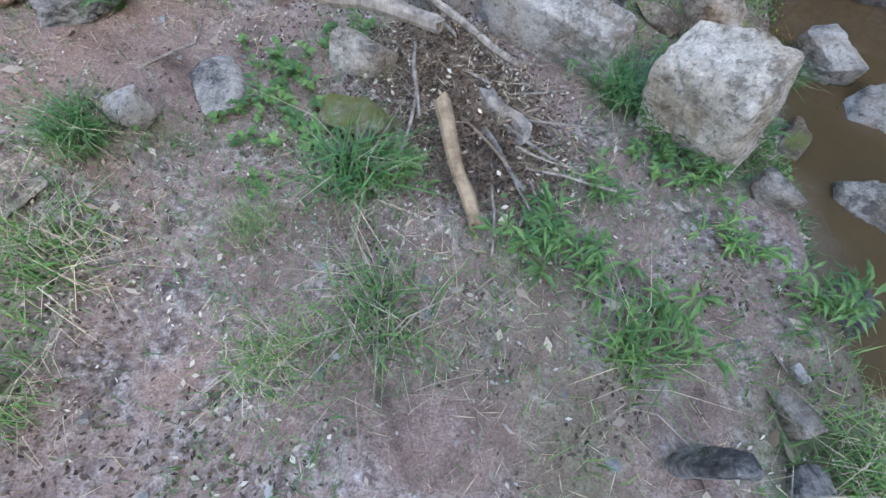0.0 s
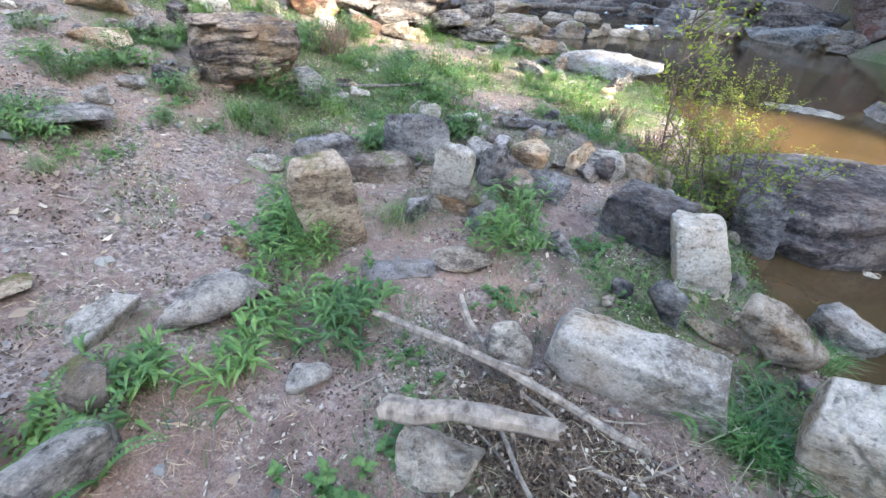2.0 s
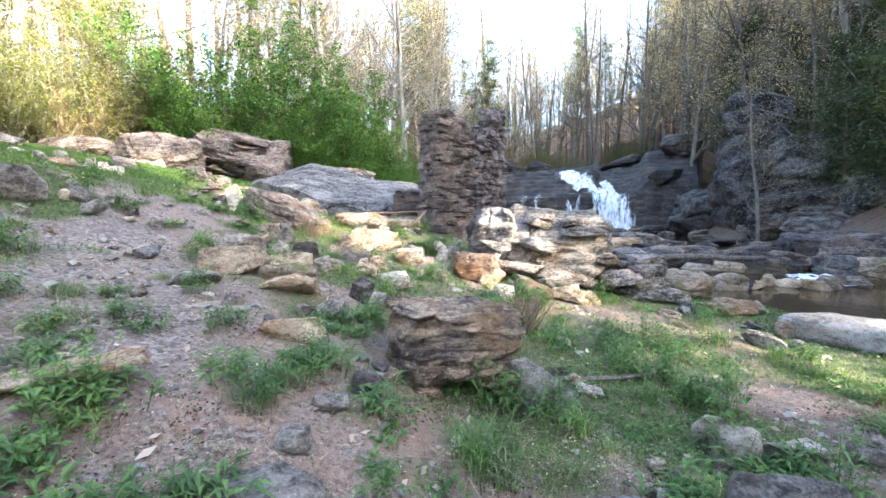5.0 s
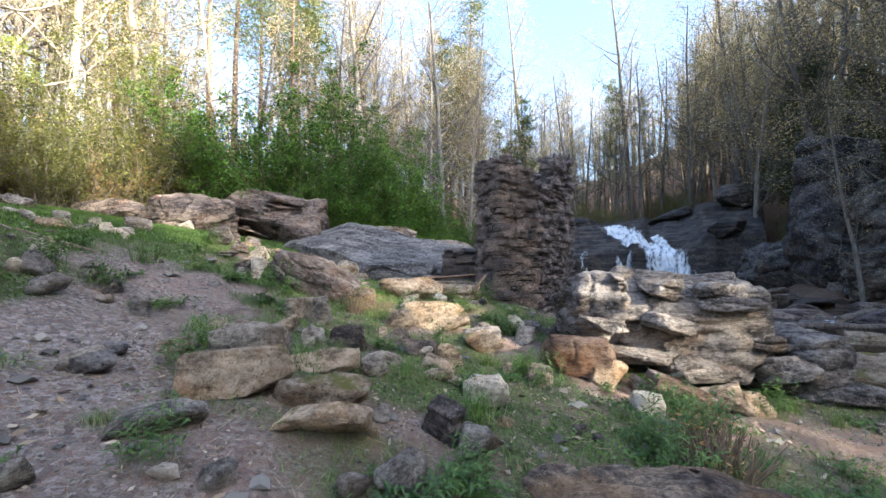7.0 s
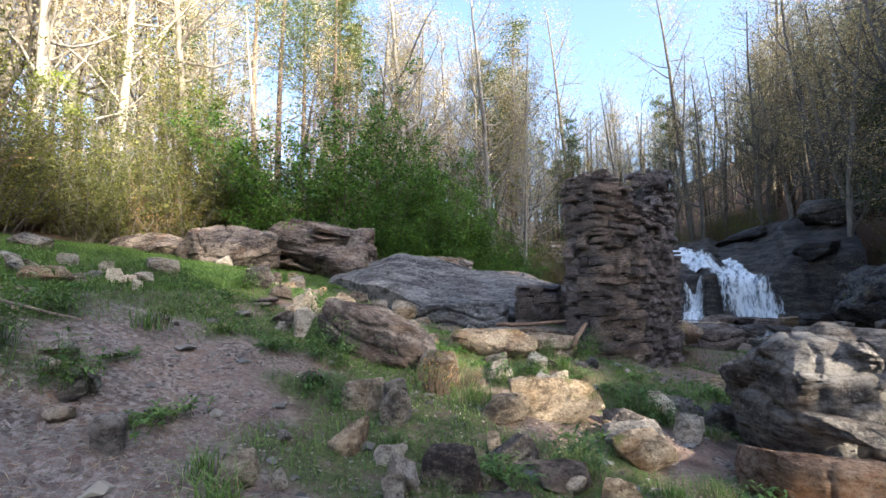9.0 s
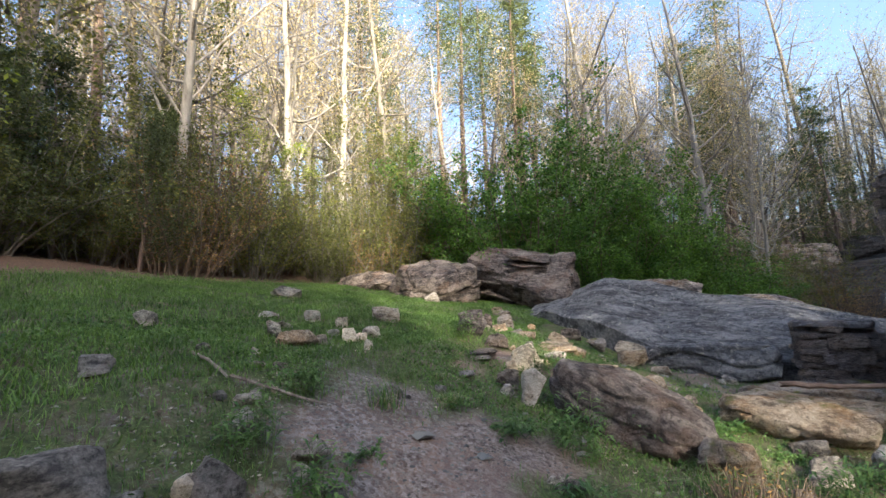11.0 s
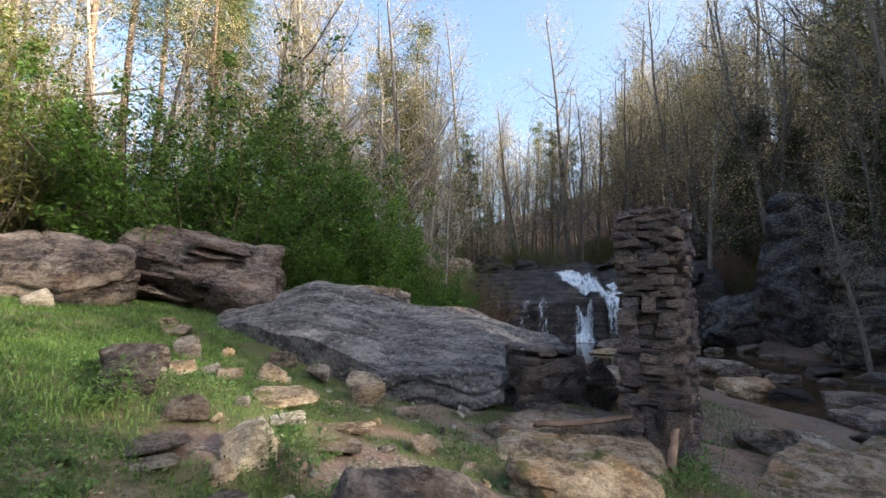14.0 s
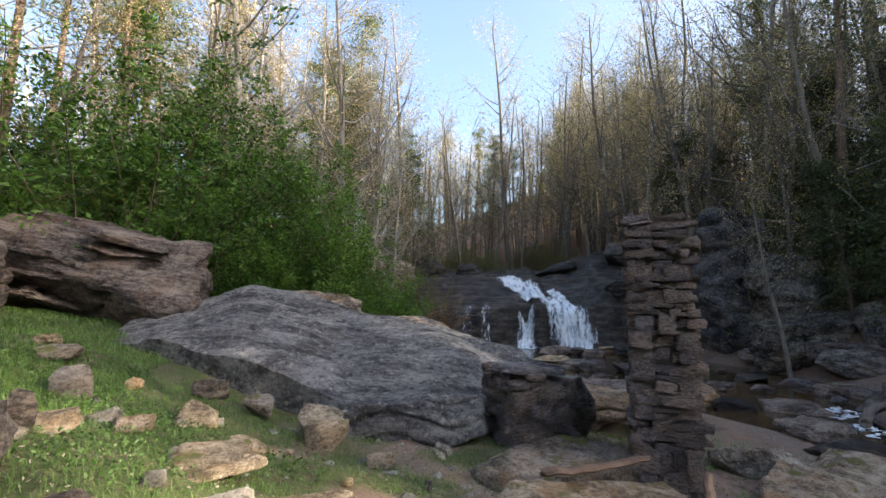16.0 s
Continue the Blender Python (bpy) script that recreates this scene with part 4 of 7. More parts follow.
def timber(name, a, b, r, material, label, seed, sides=8, flat=1.0, bow=0.9):
    """A length of wood from a to b with knots, bends and broken ends."""
    q = random.Random(seed)
    a, b = Vector(a), Vector(b)
    n = max(5, int((b - a).length / 0.12))
    axis_z = (b - a).normalized()
    side = axis_z.cross(Vector((0, 0, 1))).normalized()
    up = side.cross(axis_z)
    verts, faces = [], []
    for i in range(n + 1):
        f = i / n
        c = a.lerp(b, f) + side * (q.uniform(-0.3, 0.3) + bow * math.sin(f * 5 + seed)) * r + up * ((q.uniform(-0.25, 0.25) + 0.6 * bow * math.sin(f * 4 + 2 * seed)) * r)
        rr = r * (1 - 0.25 * f) * q.uniform(0.88, 1.12)
        for k in range(sides):
            t = 2 * math.pi * k / sides
            jag = axis_z * (q.uniform(-0.6, 0.6) * r if i in (0, n) else 0)
            verts.append(tuple(c + side * math.cos(t) * rr + up * math.sin(t) * rr * flat + jag))
    for i in range(n):
        for k in range(sides):
            faces.append((i * sides + k, i * sides + (k + 1) % sides, (i + 1) * sides + (k + 1) % sides, (i + 1) * sides + k))
    faces += [tuple(range(sides))[::-1], tuple(range(n * sides, (n + 1) * sides))]
    return thing(name, mesh_of(name, verts, faces, material), Matrix(), label, "wood")


timber("wooden_beam", (-3.1, 14.02, 1.55), (-1.95, 13.9, 1.6), 0.07, M_BEAM, "rusty brown plank lying against the ruined wall", 3, 8, 0.5, 0.0)
timber("wooden_beam", (-2.0, 13.15, 1.3), (-1.75, 13.4, 1.6), 0.05, M_BEAM, "short broken beam propped on the ruin", 4, 8, 0.6, 0.0)
# ---- boulders and stones on the banks ----
rock("boulder", 0.64, 2.12, 0.8, 0.31, 0.27, -38, "pale", "pale angular quartzite block beside the driftwood", detail=4, squareness=12, points=30, rough=0.035, broken=0.3)
rock("stone", 1.28, 1.5, 0.52, 0.36, 0.42, -50, "pale", "pale angular quartzite stone beside the water", detail=4, squareness=9, points=34, tilt=10, lean=-9, broken=1.0)
rock("stone", 1.53, 2.76, 0.34, 0.3, 0.36, -30, "pale", "pale angular quartzite block standing on the bank", detail=3, squareness=10, points=40, broken=1.4)
rock("stone", 2.70, 3.37, 0.38, 0.26, 0.57, -46, "dark", "dark grey schist boulder resting on the bank", detail=2, squareness=4.5, points=22)
rock("stone", -0.32, 1.88, 0.36, 0.25, 0.22, -18, "grey", "grey weathered stone half sunk in the creek bank", detail=2, squareness=4.5, points=14)
rock("stone", -0.30, 1.47, 0.40, 0.26, 0.13, -20, "moss", "stone covered in yellow-green moss", detail=3, squareness=4.5, points=18)
rock("stone_slab", -0.97, 1.67, 0.24, 0.38, 0.04, 25, "grey", "flat grey slab of stone lying on the bank", detail=2, squareness=8, points=26)
rock("stone_slab", -1.21, 1.38, 0.16, 0.14, 0.13, 47, "pale", "flat pale stone lying on bare soil", detail=1, squareness=8, points=26)
rock("stone", -1.81, 1.83, 0.47, 0.24, 0.29, 41, "tan", "tan blocky stone with rusty stains on the bank", detail=3, squareness=4.5, points=18)
rock("stone", -1.25, 2.79, 0.58, 0.35, 0.17, 16, "grey", "grey weathered stone half sunk in the creek bank", detail=3, squareness=6, points=14)
rock("stone", -1.60, 2.62, 0.34, 0.24, 0.14, 34, "pale", "pale angular quartzite stone lying on the soil", detail=2, squareness=4.5, points=14)
rock("stone_slab", -1.53, 2.24, 0.18, 0.22, 0.15, 35, "tan", "flat tan slab of bedded stone", detail=2, squareness=8, points=26)
rock("stone_slab", -2.07, 2.76, 0.33, 0.16, 0.03, 36, "tan", "flat tan slab of bedded stone", detail=2, squareness=8, points=26)
rock("stone_slab", -0.81, 2.36, 0.21, 0.16, 0.09, 4, "grey", "flat grey slab of stone lying on the bank", detail=2, squareness=8, points=26)
rock("stone_slab", -1.52, 1.89, 0.48, 0.19, 0.16, 48, "grey", "flat grey slab of stone lying on the bank", detail=3, squareness=8, points=26)
rock("stone", -2.07, 2.36, 0.17, 0.12, 0.16, 35, "pale", "small pale angular quartzite stone lying on the soil", detail=2, squareness=4.5, points=14)
rock("stone", -0.64, 3.49, 0.38, 0.23, 0.59, -3, "tan", "tan blocky stone with rusty stains on the bank", detail=2, squareness=12, points=44, rough=0.045, broken=0.3)
rock("stone_slab", -0.28, 4.39, 0.61, 0.30, 0.17, -6, "tan", "flat tan slab of bedded stone", detail=2, squareness=8, points=26)
rock("stone", 0.13, 3.79, 0.29, 0.18, 0.53, -26, "pale", "small pale angular quartzite stone lying on the soil", detail=2, squareness=12, points=44, rough=0.045, broken=0.3)
rock("stone", 0.30, 3.43, 0.26, 0.16, 0.31, -39, "grey", "small grey weathered stone half sunk in the creek bank", detail=2, squareness=8, points=14)
rock("stone", 0.66, 3.87, 0.30, 0.18, 0.31, -28, "tan", "small tan blocky stone with rusty stains on the bank", detail=2, squareness=6, points=18)
rock("stone", 0.91, 3.90, 0.39, 0.19, 0.29, -47, "grey", "grey weathered stone half sunk in the creek bank", detail=2, squareness=6, points=14)
rock("stone_slab", 0.07, 4.73, 0.62, 0.22, 0.40, -11, "grey", "flat grey slab of stone lying on the bank", detail=2, squareness=8, points=26)
rock("stone", 0.72, 5.48, 0.54, 0.32, 0.19, -27, "grey", "grey weathered stone half sunk in the creek bank", detail=2, squareness=6, points=18)
rock("stone", 0.35, 5.66, 0.33, 0.20, 0.27, -12, "grey", "grey weathered stone half sunk in the creek bank", detail=2, squareness=8, points=14)
rock("stone", 0.66, 4.55, 0.47, 0.33, 0.25, -27, "grey", "grey weathered stone half sunk in the creek bank", detail=2, squareness=8, points=18)
rock("stone", 1.14, 4.65, 0.41, 0.28, 0.30, -42, "tan", "tan blocky stone with rusty stains on the bank", detail=2, squareness=6, points=18)
rock("stone", 1.25, 5.44, 0.33, 0.20, 0.16, -30, "dark", "dark grey schist boulder resting on the bank", detail=2, squareness=6, points=14)
rock("stone", 1.44, 4.33, 0.44, 0.24, 0.10, -42, "grey", "grey weathered stone half sunk in the creek bank", detail=2, squareness=8, points=14)
rock("stone", 1.71, 4.30, 0.40, 0.28, 0.23, -52, "grey", "grey weathered stone half sunk in the creek bank", detail=2, squareness=4.5, points=22)
rock("stone_slab", -0.75, 4.91, 0.60, 0.24, 0.17, -5, "grey", "flat grey slab of stone lying on the bank", detail=2, squareness=8, points=26)
rock("stone_slab", -1.22, 4.61, 0.32, 0.16, 0.10, 5, "pale", "flat pale stone lying on bare soil", detail=2, squareness=8, points=26)
rock("stone_slab", 2.23, 4.04, 0.23, 0.14, 0.06, -52, "pale", "flat pale stone lying on bare soil", detail=2, squareness=8, points=26)
rock("stone", 1.44, 3.26, 0.54, 0.43, 0.32, -58, "dark", "dark grey schist boulder resting on the bank", detail=2, squareness=12, points=44, rough=0.045, broken=0.3)
rock("stone", 0.73, 3.10, 0.26, 0.18, 0.15, -50, "grey", "small grey weathered stone half sunk in the creek bank", detail=2, squareness=8, points=14)
rock("stone", 1.02, 2.47, 0.25, 0.15, 0.25, -51, "grey", "small grey weathered stone half sunk in the creek bank", detail=2, squareness=4.5, points=14)
rock("stone", 1.24, 2.31, 0.31, 0.19, 0.09, -56, "tan", "small tan blocky stone with rusty stains on the bank", detail=2, squareness=6, points=18)
rock("stone", 1.52, 2.15, 0.41, 0.28, 0.29, -67, "tan", "tan blocky stone with rusty stains on the bank", detail=2, squareness=8, points=18)
rock("stone", 0.05, 2.30, 0.26, 0.18, 0.29, -28, "grey", "small grey weathered stone half sunk in the creek bank", detail=2, squareness=4.5, points=22)
rock("stone_slab", -0.32, 3.07, 0.48, 0.18, 0.03, -6, "grey", "flat grey slab of stone lying on the bank", detail=2, squareness=8, points=26)
rock("stone_slab", 0.07, 3.09, 0.41, 0.29, 0.06, -16, "tan", "flat tan slab of bedded stone", detail=2, squareness=8, points=26)
rock("stone", 2.74, 2.97, 0.40, 0.24, 0.17, -57, "dark", "dark grey schist boulder resting on the bank", detail=2, squareness=4.5, points=18)
rock("stone", 3.37, 3.46, 0.48, 0.24, 0.41, -54, "dark", "dark grey schist boulder resting on the bank", detail=2, squareness=4.5, points=14)
rock("stone", 1.21, -0.00, 0.25, 0.14, 0.08, -97, "grey", "small grey weathered stone half sunk in the creek bank", detail=2, squareness=8, points=18)
rock("stone_slab", 1.49, 1.13, 0.22, 0.15, 0.10, -48, "grey", "flat grey slab of stone lying on the bank", detail=2, squareness=8, points=26)
rock("stone", 3.44, 2.96, 0.56, 0.45, 0.37, -52, "pale", "pale angular quartzite stone lying on the soil", detail=2, squareness=8, points=22)
rock("stone_slab", 2.90, 2.14, 0.32, 0.26, 0.10, -61, "grey", "flat grey slab of stone lying on the bank", detail=2, squareness=8, points=26)
rock("stone_slab", 1.23, 0.26, 0.18, 0.11, 0.09, -79, "tan", "flat tan slab of bedded stone", detail=2, squareness=8, points=26)
rock("stone", 1.29, 0.38, 0.08, 0.06, 0.04, -80, "pale", "small pale angular quartzite stone lying on the soil", detail=1, squareness=4.5, points=22)
rock("stone_slab", -1.46, 0.90, 0.30, 0.12, 0.02, 55, "tan", "flat tan slab of bedded stone", detail=2, squareness=8, points=26)
rock("stone_slab", -1.23, 0.29, 0.08, 0.07, 0.11, 83, "pale", "flat pale stone lying on bare soil", detail=1, squareness=8, points=26)
rock("stone_slab", 0.86, 0.11, 0.11, 0.16, 0.21, -80, "grey", "flat grey slab of stone lying on the bank", detail=1, squareness=8, points=26)
rock("stone", -0.23, 7.29, 0.12, 0.09, 0.08, -12, "pale", "small pale angular quartzite stone lying on the soil", detail=1, squareness=4.5, points=14)
rock("boulder", -2.51, 4.45, 0.73, 0.44, 0.09, 34, "grey", "flat grey slab of stone lying on the bank", detail=3, squareness=8, points=26)
rock("boulder", -3.64, 4.97, 0.92, 0.44, 0.07, 40, "tan", "flat tan slab of bedded stone", detail=3, squareness=8, points=26)
rock("stone", -2.83, 6.31, 0.58, 0.33, 0.14, 17, "tan", "tan blocky stone with rusty stains on the bank", detail=2, squareness=4.5, points=22)
rock("boulder", -3.24, 7.57, 0.65, 0.39, 0.20, 20, "tan", "tan blocky stone with rusty stains on the bank", detail=2, squareness=6, points=18)
rock("boulder", -3.97, 8.05, 0.66, 0.46, 0.32, 26, "grey", "grey weathered stone half sunk in the creek bank", detail=2, squareness=4.5, points=14)
rock("stone", -2.32, 5.40, 0.23, 0.18, 0.11, 23, "grey", "small grey weathered stone half sunk in the creek bank", detail=2, squareness=8, points=14)
rock("stone_slab", -2.41, 4.95, 0.20, 0.16, 0.11, 24, "pale", "flat pale stone lying on bare soil", detail=2, squareness=8, points=26)
rock("stone_slab", -2.15, 5.74, 0.23, 0.19, 0.15, 8, "grey", "flat grey slab of stone lying on the bank", detail=2, squareness=8, points=26)
rock("boulder", 4.08, 8.24, 1.71, 0.68, 0.38, -48, "pale", "flat pale stone lying on bare soil", detail=3, squareness=8, points=26)
rock("boulder", 3.25, 9.69, 0.84, 0.58, 0.31, -25, "tan", "tan blocky stone with rusty stains on the bank", detail=2, squareness=8, points=14)
rock("stone", 3.90, 9.74, 0.27, 0.22, 0.27, -34, "tan", "small tan blocky stone with rusty stains on the bank", detail=2, squareness=6, points=14)
rock("stone_slab", 2.48, 7.92, 0.48, 0.34, 0.17, -41, "grey", "flat grey slab of stone lying on the bank", detail=2, squareness=8, points=26)
rock("stone", 0.27, 5.48, 0.32, 0.16, 0.32, -32, "grey", "grey weathered stone half sunk in the creek bank", detail=2, squareness=4.5, points=18)
rock("stone", 0.78, 5.50, 0.56, 0.28, 0.13, -40, "grey", "grey weathered stone half sunk in the creek bank", detail=2, squareness=6, points=22)
rock("stone", 1.38, 5.35, 0.50, 0.25, 0.12, -39, "dark", "dark grey schist boulder resting on the bank", detail=2, squareness=8, points=18)
rock("boulder", 2.65, 11.81, 1.81, 1.09, 0.51, -16, "pale", "pale angular quartzite stone lying on the soil", detail=2, squareness=8, points=22)
rock("stone", 0.5, 9.4, 0.5, 0.44, 0.28, -18, "tan", "tan blocky stone with rusty stains on the bank", detail=2, squareness=6, points=18)
rock("stone_slab", -0.27, 7.32, 0.21, 0.17, 0.06, -15, "pale", "flat pale stone lying on bare soil", detail=2, squareness=8, points=26)
rock("boulder", 6.03, 8.10, 1.41, 0.70, 0.32, -41, "tan", "flat tan slab of bedded stone", detail=2, squareness=8, points=26)
rock("boulder", 6.04, 7.19, 0.75, 0.45, 0.28, -58, "pale", "pale angular quartzite stone lying on the soil", detail=2, squareness=8, points=14)
rock("boulder", 6.40, 6.24, 1.35, 0.67, 0.33, -56, "grey", "flat grey slab of stone lying on the bank", detail=2, squareness=8, points=26)
rock("boulder", 7.39, 5.79, 0.96, 0.58, 0.46, -64, "tan", "flat tan slab of bedded stone", detail=2, squareness=8, points=26)
rock("boulder", 6.83, 4.72, 0.73, 0.44, 0.55, -71, "dark", "dark grey schist boulder resting on the bank", detail=2, squareness=4.5, points=18)
rock("stone_slab", -3.88, 6.90, 0.50, 0.30, 0.12, 31, "grey", "flat grey slab of stone lying on the bank", detail=3, squareness=8, points=26)
rock("boulder", -3.78, 7.50, 0.80, 0.40, 0.27, 31, "tan", "tan blocky stone with rusty stains on the bank", detail=3, squareness=8, points=18)
rock("boulder", -3.11, 7.19, 0.65, 0.39, 0.20, 10, "tan", "tan blocky stone with rusty stains on the bank", detail=3, squareness=6, points=22)
rock("stone", -2.63, 7.00, 0.33, 0.27, 0.18, 8, "grey", "grey weathered stone half sunk in the creek bank", detail=2, squareness=4.5, points=18)
rock("stone", -2.11, 8.24, 0.39, 0.27, 0.20, -6, "pale", "pale angular quartzite stone lying on the soil", detail=2, squareness=8, points=22)
rock("stone", -2.19, 7.50, 0.36, 0.25, 0.18, -7, "grey", "grey weathered stone half sunk in the creek bank", detail=2, squareness=6, points=18)
rock("stone_slab", -0.67, 8.64, 0.34, 0.20, 0.21, -19, "pale", "flat pale stone lying on bare soil", detail=2, squareness=8, points=26)
rock("stone", -2.01, 10.42, 0.52, 0.36, 0.20, -1, "grey", "grey weathered stone half sunk in the creek bank", detail=2, squareness=6, points=18)
rock("stone_slab", -3.42, 8.18, 0.58, 0.29, 0.16, 19, "tan", "flat tan slab of bedded stone", detail=2, squareness=8, points=26)
rock("stone", -3.02, 8.34, 0.24, 0.20, 0.20, 12, "grey", "small grey weathered stone half sunk in the creek bank", detail=2, squareness=4.5, points=18)
rock("stone", -4.64, 7.34, 0.30, 0.21, 0.12, 41, "grey", "small grey weathered stone half sunk in the creek bank", detail=2, squareness=6, points=18)
rock("stone", -5.10, 8.40, 0.20, 0.16, 0.19, 39, "grey", "small grey weathered stone half sunk in the creek bank", detail=2, squareness=6, points=18)
rock("stone", -2.77, 9.51, 0.45, 0.31, 0.17, 10, "brown", "brown bedded rock outcrop", detail=2, squareness=8, points=22)
rock("stone", -3.71, 8.86, 0.20, 0.16, 0.20, 23, "grey", "small grey weathered stone half sunk in the creek bank", detail=2, squareness=6, points=18)
rock("stone", -3.94, 9.88, 0.25, 0.15, 0.33, 19, "grey", "small grey weathered stone half sunk in the creek bank", detail=2, squareness=8, points=18)
rock("stone", -0.72, 9.53, 0.44, 0.31, 0.31, -21, "tan", "tan blocky stone with rusty stains on the bank", detail=2, squareness=4.5, points=22)
rock("stone", -4.49, 8.53, 0.24, 0.19, 0.13, 28, "tan", "small tan blocky stone with rusty stains on the bank", detail=2, squareness=6, points=18)
rock("stone", -5.67, 8.80, 0.20, 0.16, 0.13, 39, "grey", "small grey weathered stone half sunk in the creek bank", detail=2, squareness=8, points=14)
rock("stone", -6.00, 8.36, 0.30, 0.24, 0.20, 40, "grey", "small grey weathered stone half sunk in the creek bank", detail=2, squareness=6, points=18)
rock("stone", -2.43, 8.46, 0.23, 0.16, 0.08, -3, "tan", "small tan blocky stone with rusty stains on the bank", detail=2, squareness=4.5, points=22)
rock("stone", -1.41, 11.33, 0.31, 0.22, 0.28, -6, "pale", "small pale angular quartzite stone lying on the soil", detail=2, squareness=6, points=14)
rock("stone_slab", -4.48, 7.99, 0.31, 0.19, 0.08, 35, "tan", "flat tan slab of bedded stone", detail=2, squareness=8, points=26)
rock("stone", -3.59, 6.52, 0.13, 0.11, 0.06, 41, "pale", "small pale angular quartzite stone lying on the soil", detail=1, squareness=8, points=22)
rock("stone", -3.40, 6.59, 0.18, 0.14, 0.10, 36, "grey", "small grey weathered stone half sunk in the creek bank", detail=2, squareness=6, points=22)
rock("stone", -4.02, 6.32, 0.13, 0.09, 0.11, 46, "grey", "small grey weathered stone half sunk in the creek bank", detail=1, squareness=8, points=18)
rock("stone", -4.22, 9.97, 0.50, 0.30, 0.28, 23, "grey", "grey weathered stone half sunk in the creek bank", detail=2, squareness=4.5, points=14)
rock("stone", -5.85, 12.43, 0.37, 0.26, 0.32, 19, "pale", "pale angular quartzite stone lying on the soil", detail=2, squareness=6, points=22)
rock("stone", -5.89, 11.78, 0.34, 0.24, 0.19, 29, "dark", "dark grey schist boulder resting on the bank", detail=2, squareness=4.5, points=22)
rock("stone_slab", -1.38, 7.35, 0.31, 0.22, 0.10, -26, "tan", "flat tan slab of bedded stone", detail=2, squareness=8, points=26)
rock("stone_slab", -3.18, 9.04, 0.46, 0.31, 0.05, 14, "brown", "brown bedded rock outcrop", detail=2, squareness=8, points=26)
rock("stone", -2.87, 6.83, 0.21, 0.17, 0.12, 21, "grey", "small grey weathered stone half sunk in the creek bank", detail=2, squareness=4.5, points=14)
rock("boulder", -0.95, 9.9, 0.9, 0.7, 0.42, -22, "orange", "rust-orange bedded slab of rock among weeds", detail=3, squareness=8, points=26)
rock("boulder", -0.05, 9.4, 0.72, 0.55, 0.38, -20, "orange", "rust-orange bedded slab of rock among weeds", detail=2, squareness=6, points=14)
rock("boulder", 0.75, 9.55, 0.66, 0.39, 0.22, -31, "tan", "tan blocky stone with rusty stains on the bank", detail=2, squareness=8, points=14)
rock("boulder", -2.65, 10.75, 1.1, 0.5, 0.36, 6, "tan", "pale angular quartzite stone lying on the soil", detail=2, squareness=6, points=18)
rock("stone", -10.72, 12.67, 0.63, 0.44, 0.25, 51, "grey", "grey weathered stone half sunk in the creek bank", detail=2, squareness=4.5, points=22)
rock("stone", -8.52, 11.30, 0.27, 0.19, 0.16, 40, "pale", "small pale angular quartzite stone lying on the soil", detail=2, squareness=8, points=18)
rock("stone", -7.99, 11.37, 0.19, 0.15, 0.18, 34, "grey", "small grey weathered stone half sunk in the creek bank", detail=2, squareness=6, points=18)
rock("stone", -7.40, 11.05, 0.14, 0.12, 0.13, 46, "pale", "small pale angular quartzite stone lying on the soil", detail=1, squareness=4.5, points=22)
rock("stone_slab", -8.17, 12.50, 0.45, 0.36, 0.22, 43, "grey", "flat grey slab of stone lying on the bank", detail=2, squareness=8, points=26)
rock("stone", -5.97, 8.95, 0.25, 0.20, 0.14, 41, "grey", "small grey weathered stone half sunk in the creek bank", detail=2, squareness=4.5, points=22)
rock("stone", -5.63, 8.72, 0.16, 0.13, 0.09, 44, "grey", "small grey weathered stone half sunk in the creek bank", detail=1, squareness=4.5, points=18)
rock("stone", -4.58, 7.31, 0.27, 0.19, 0.12, 47, "grey", "small grey weathered stone half sunk in the creek bank", detail=2, squareness=6, points=22)
rock("stone", -3.96, 9.77, 0.26, 0.16, 0.29, 13, "grey", "small grey weathered stone half sunk in the creek bank", detail=2, squareness=6, points=14)
rock("stone_slab", -3.86, 9.24, 0.23, 0.14, 0.10, 15, "pale", "flat pale stone lying on bare soil", detail=2, squareness=8, points=26)
rock("stone", -3.70, 8.71, 0.13, 0.09, 0.14, 22, "grey", "small grey weathered stone half sunk in the creek bank", detail=1, squareness=8, points=22)
rock("stone", -3.17, 9.75, 0.14, 0.10, 0.18, 4, "tan", "small tan blocky stone with rusty stains on the bank", detail=1, squareness=4.5, points=14)
rock("stone_slab", -4.48, 7.95, 0.25, 0.15, 0.11, 37, "tan", "flat tan slab of bedded stone", detail=2, squareness=8, points=26)
rock("stone_slab", -4.72, 7.62, 0.24, 0.16, 0.10, 44, "grey", "flat grey slab of stone lying on the bank", detail=2, squareness=8, points=26)
rock("stone", -1.98, 10.15, 0.51, 0.31, 0.26, -2, "tan", "tan blocky stone with rusty stains on the bank", detail=2, squareness=4.5, points=22)
rock("stone", -1.41, 10.78, 0.38, 0.26, 0.24, -21, "pale", "pale angular quartzite stone lying on the soil", detail=2, squareness=8, points=14)
rock("stone", -2.50, 8.46, 0.23, 0.16, 0.10, -7, "tan", "small tan blocky stone with rusty stains on the bank", detail=2, squareness=6, points=22)
rock("stone", -8.08, 10.21, 0.36, 0.29, 0.15, 63, "grey", "grey weathered stone half sunk in the creek bank", detail=2, squareness=8, points=14)
rock("stone", -7.68, 10.34, 0.50, 0.30, 0.16, 49, "tan", "tan blocky stone with rusty stains on the bank", detail=2, squareness=8, points=18)
rock("stone", -7.44, 10.89, 0.21, 0.17, 0.16, 42, "pale", "small pale angular quartzite stone lying on the soil", detail=2, squareness=4.5, points=18)
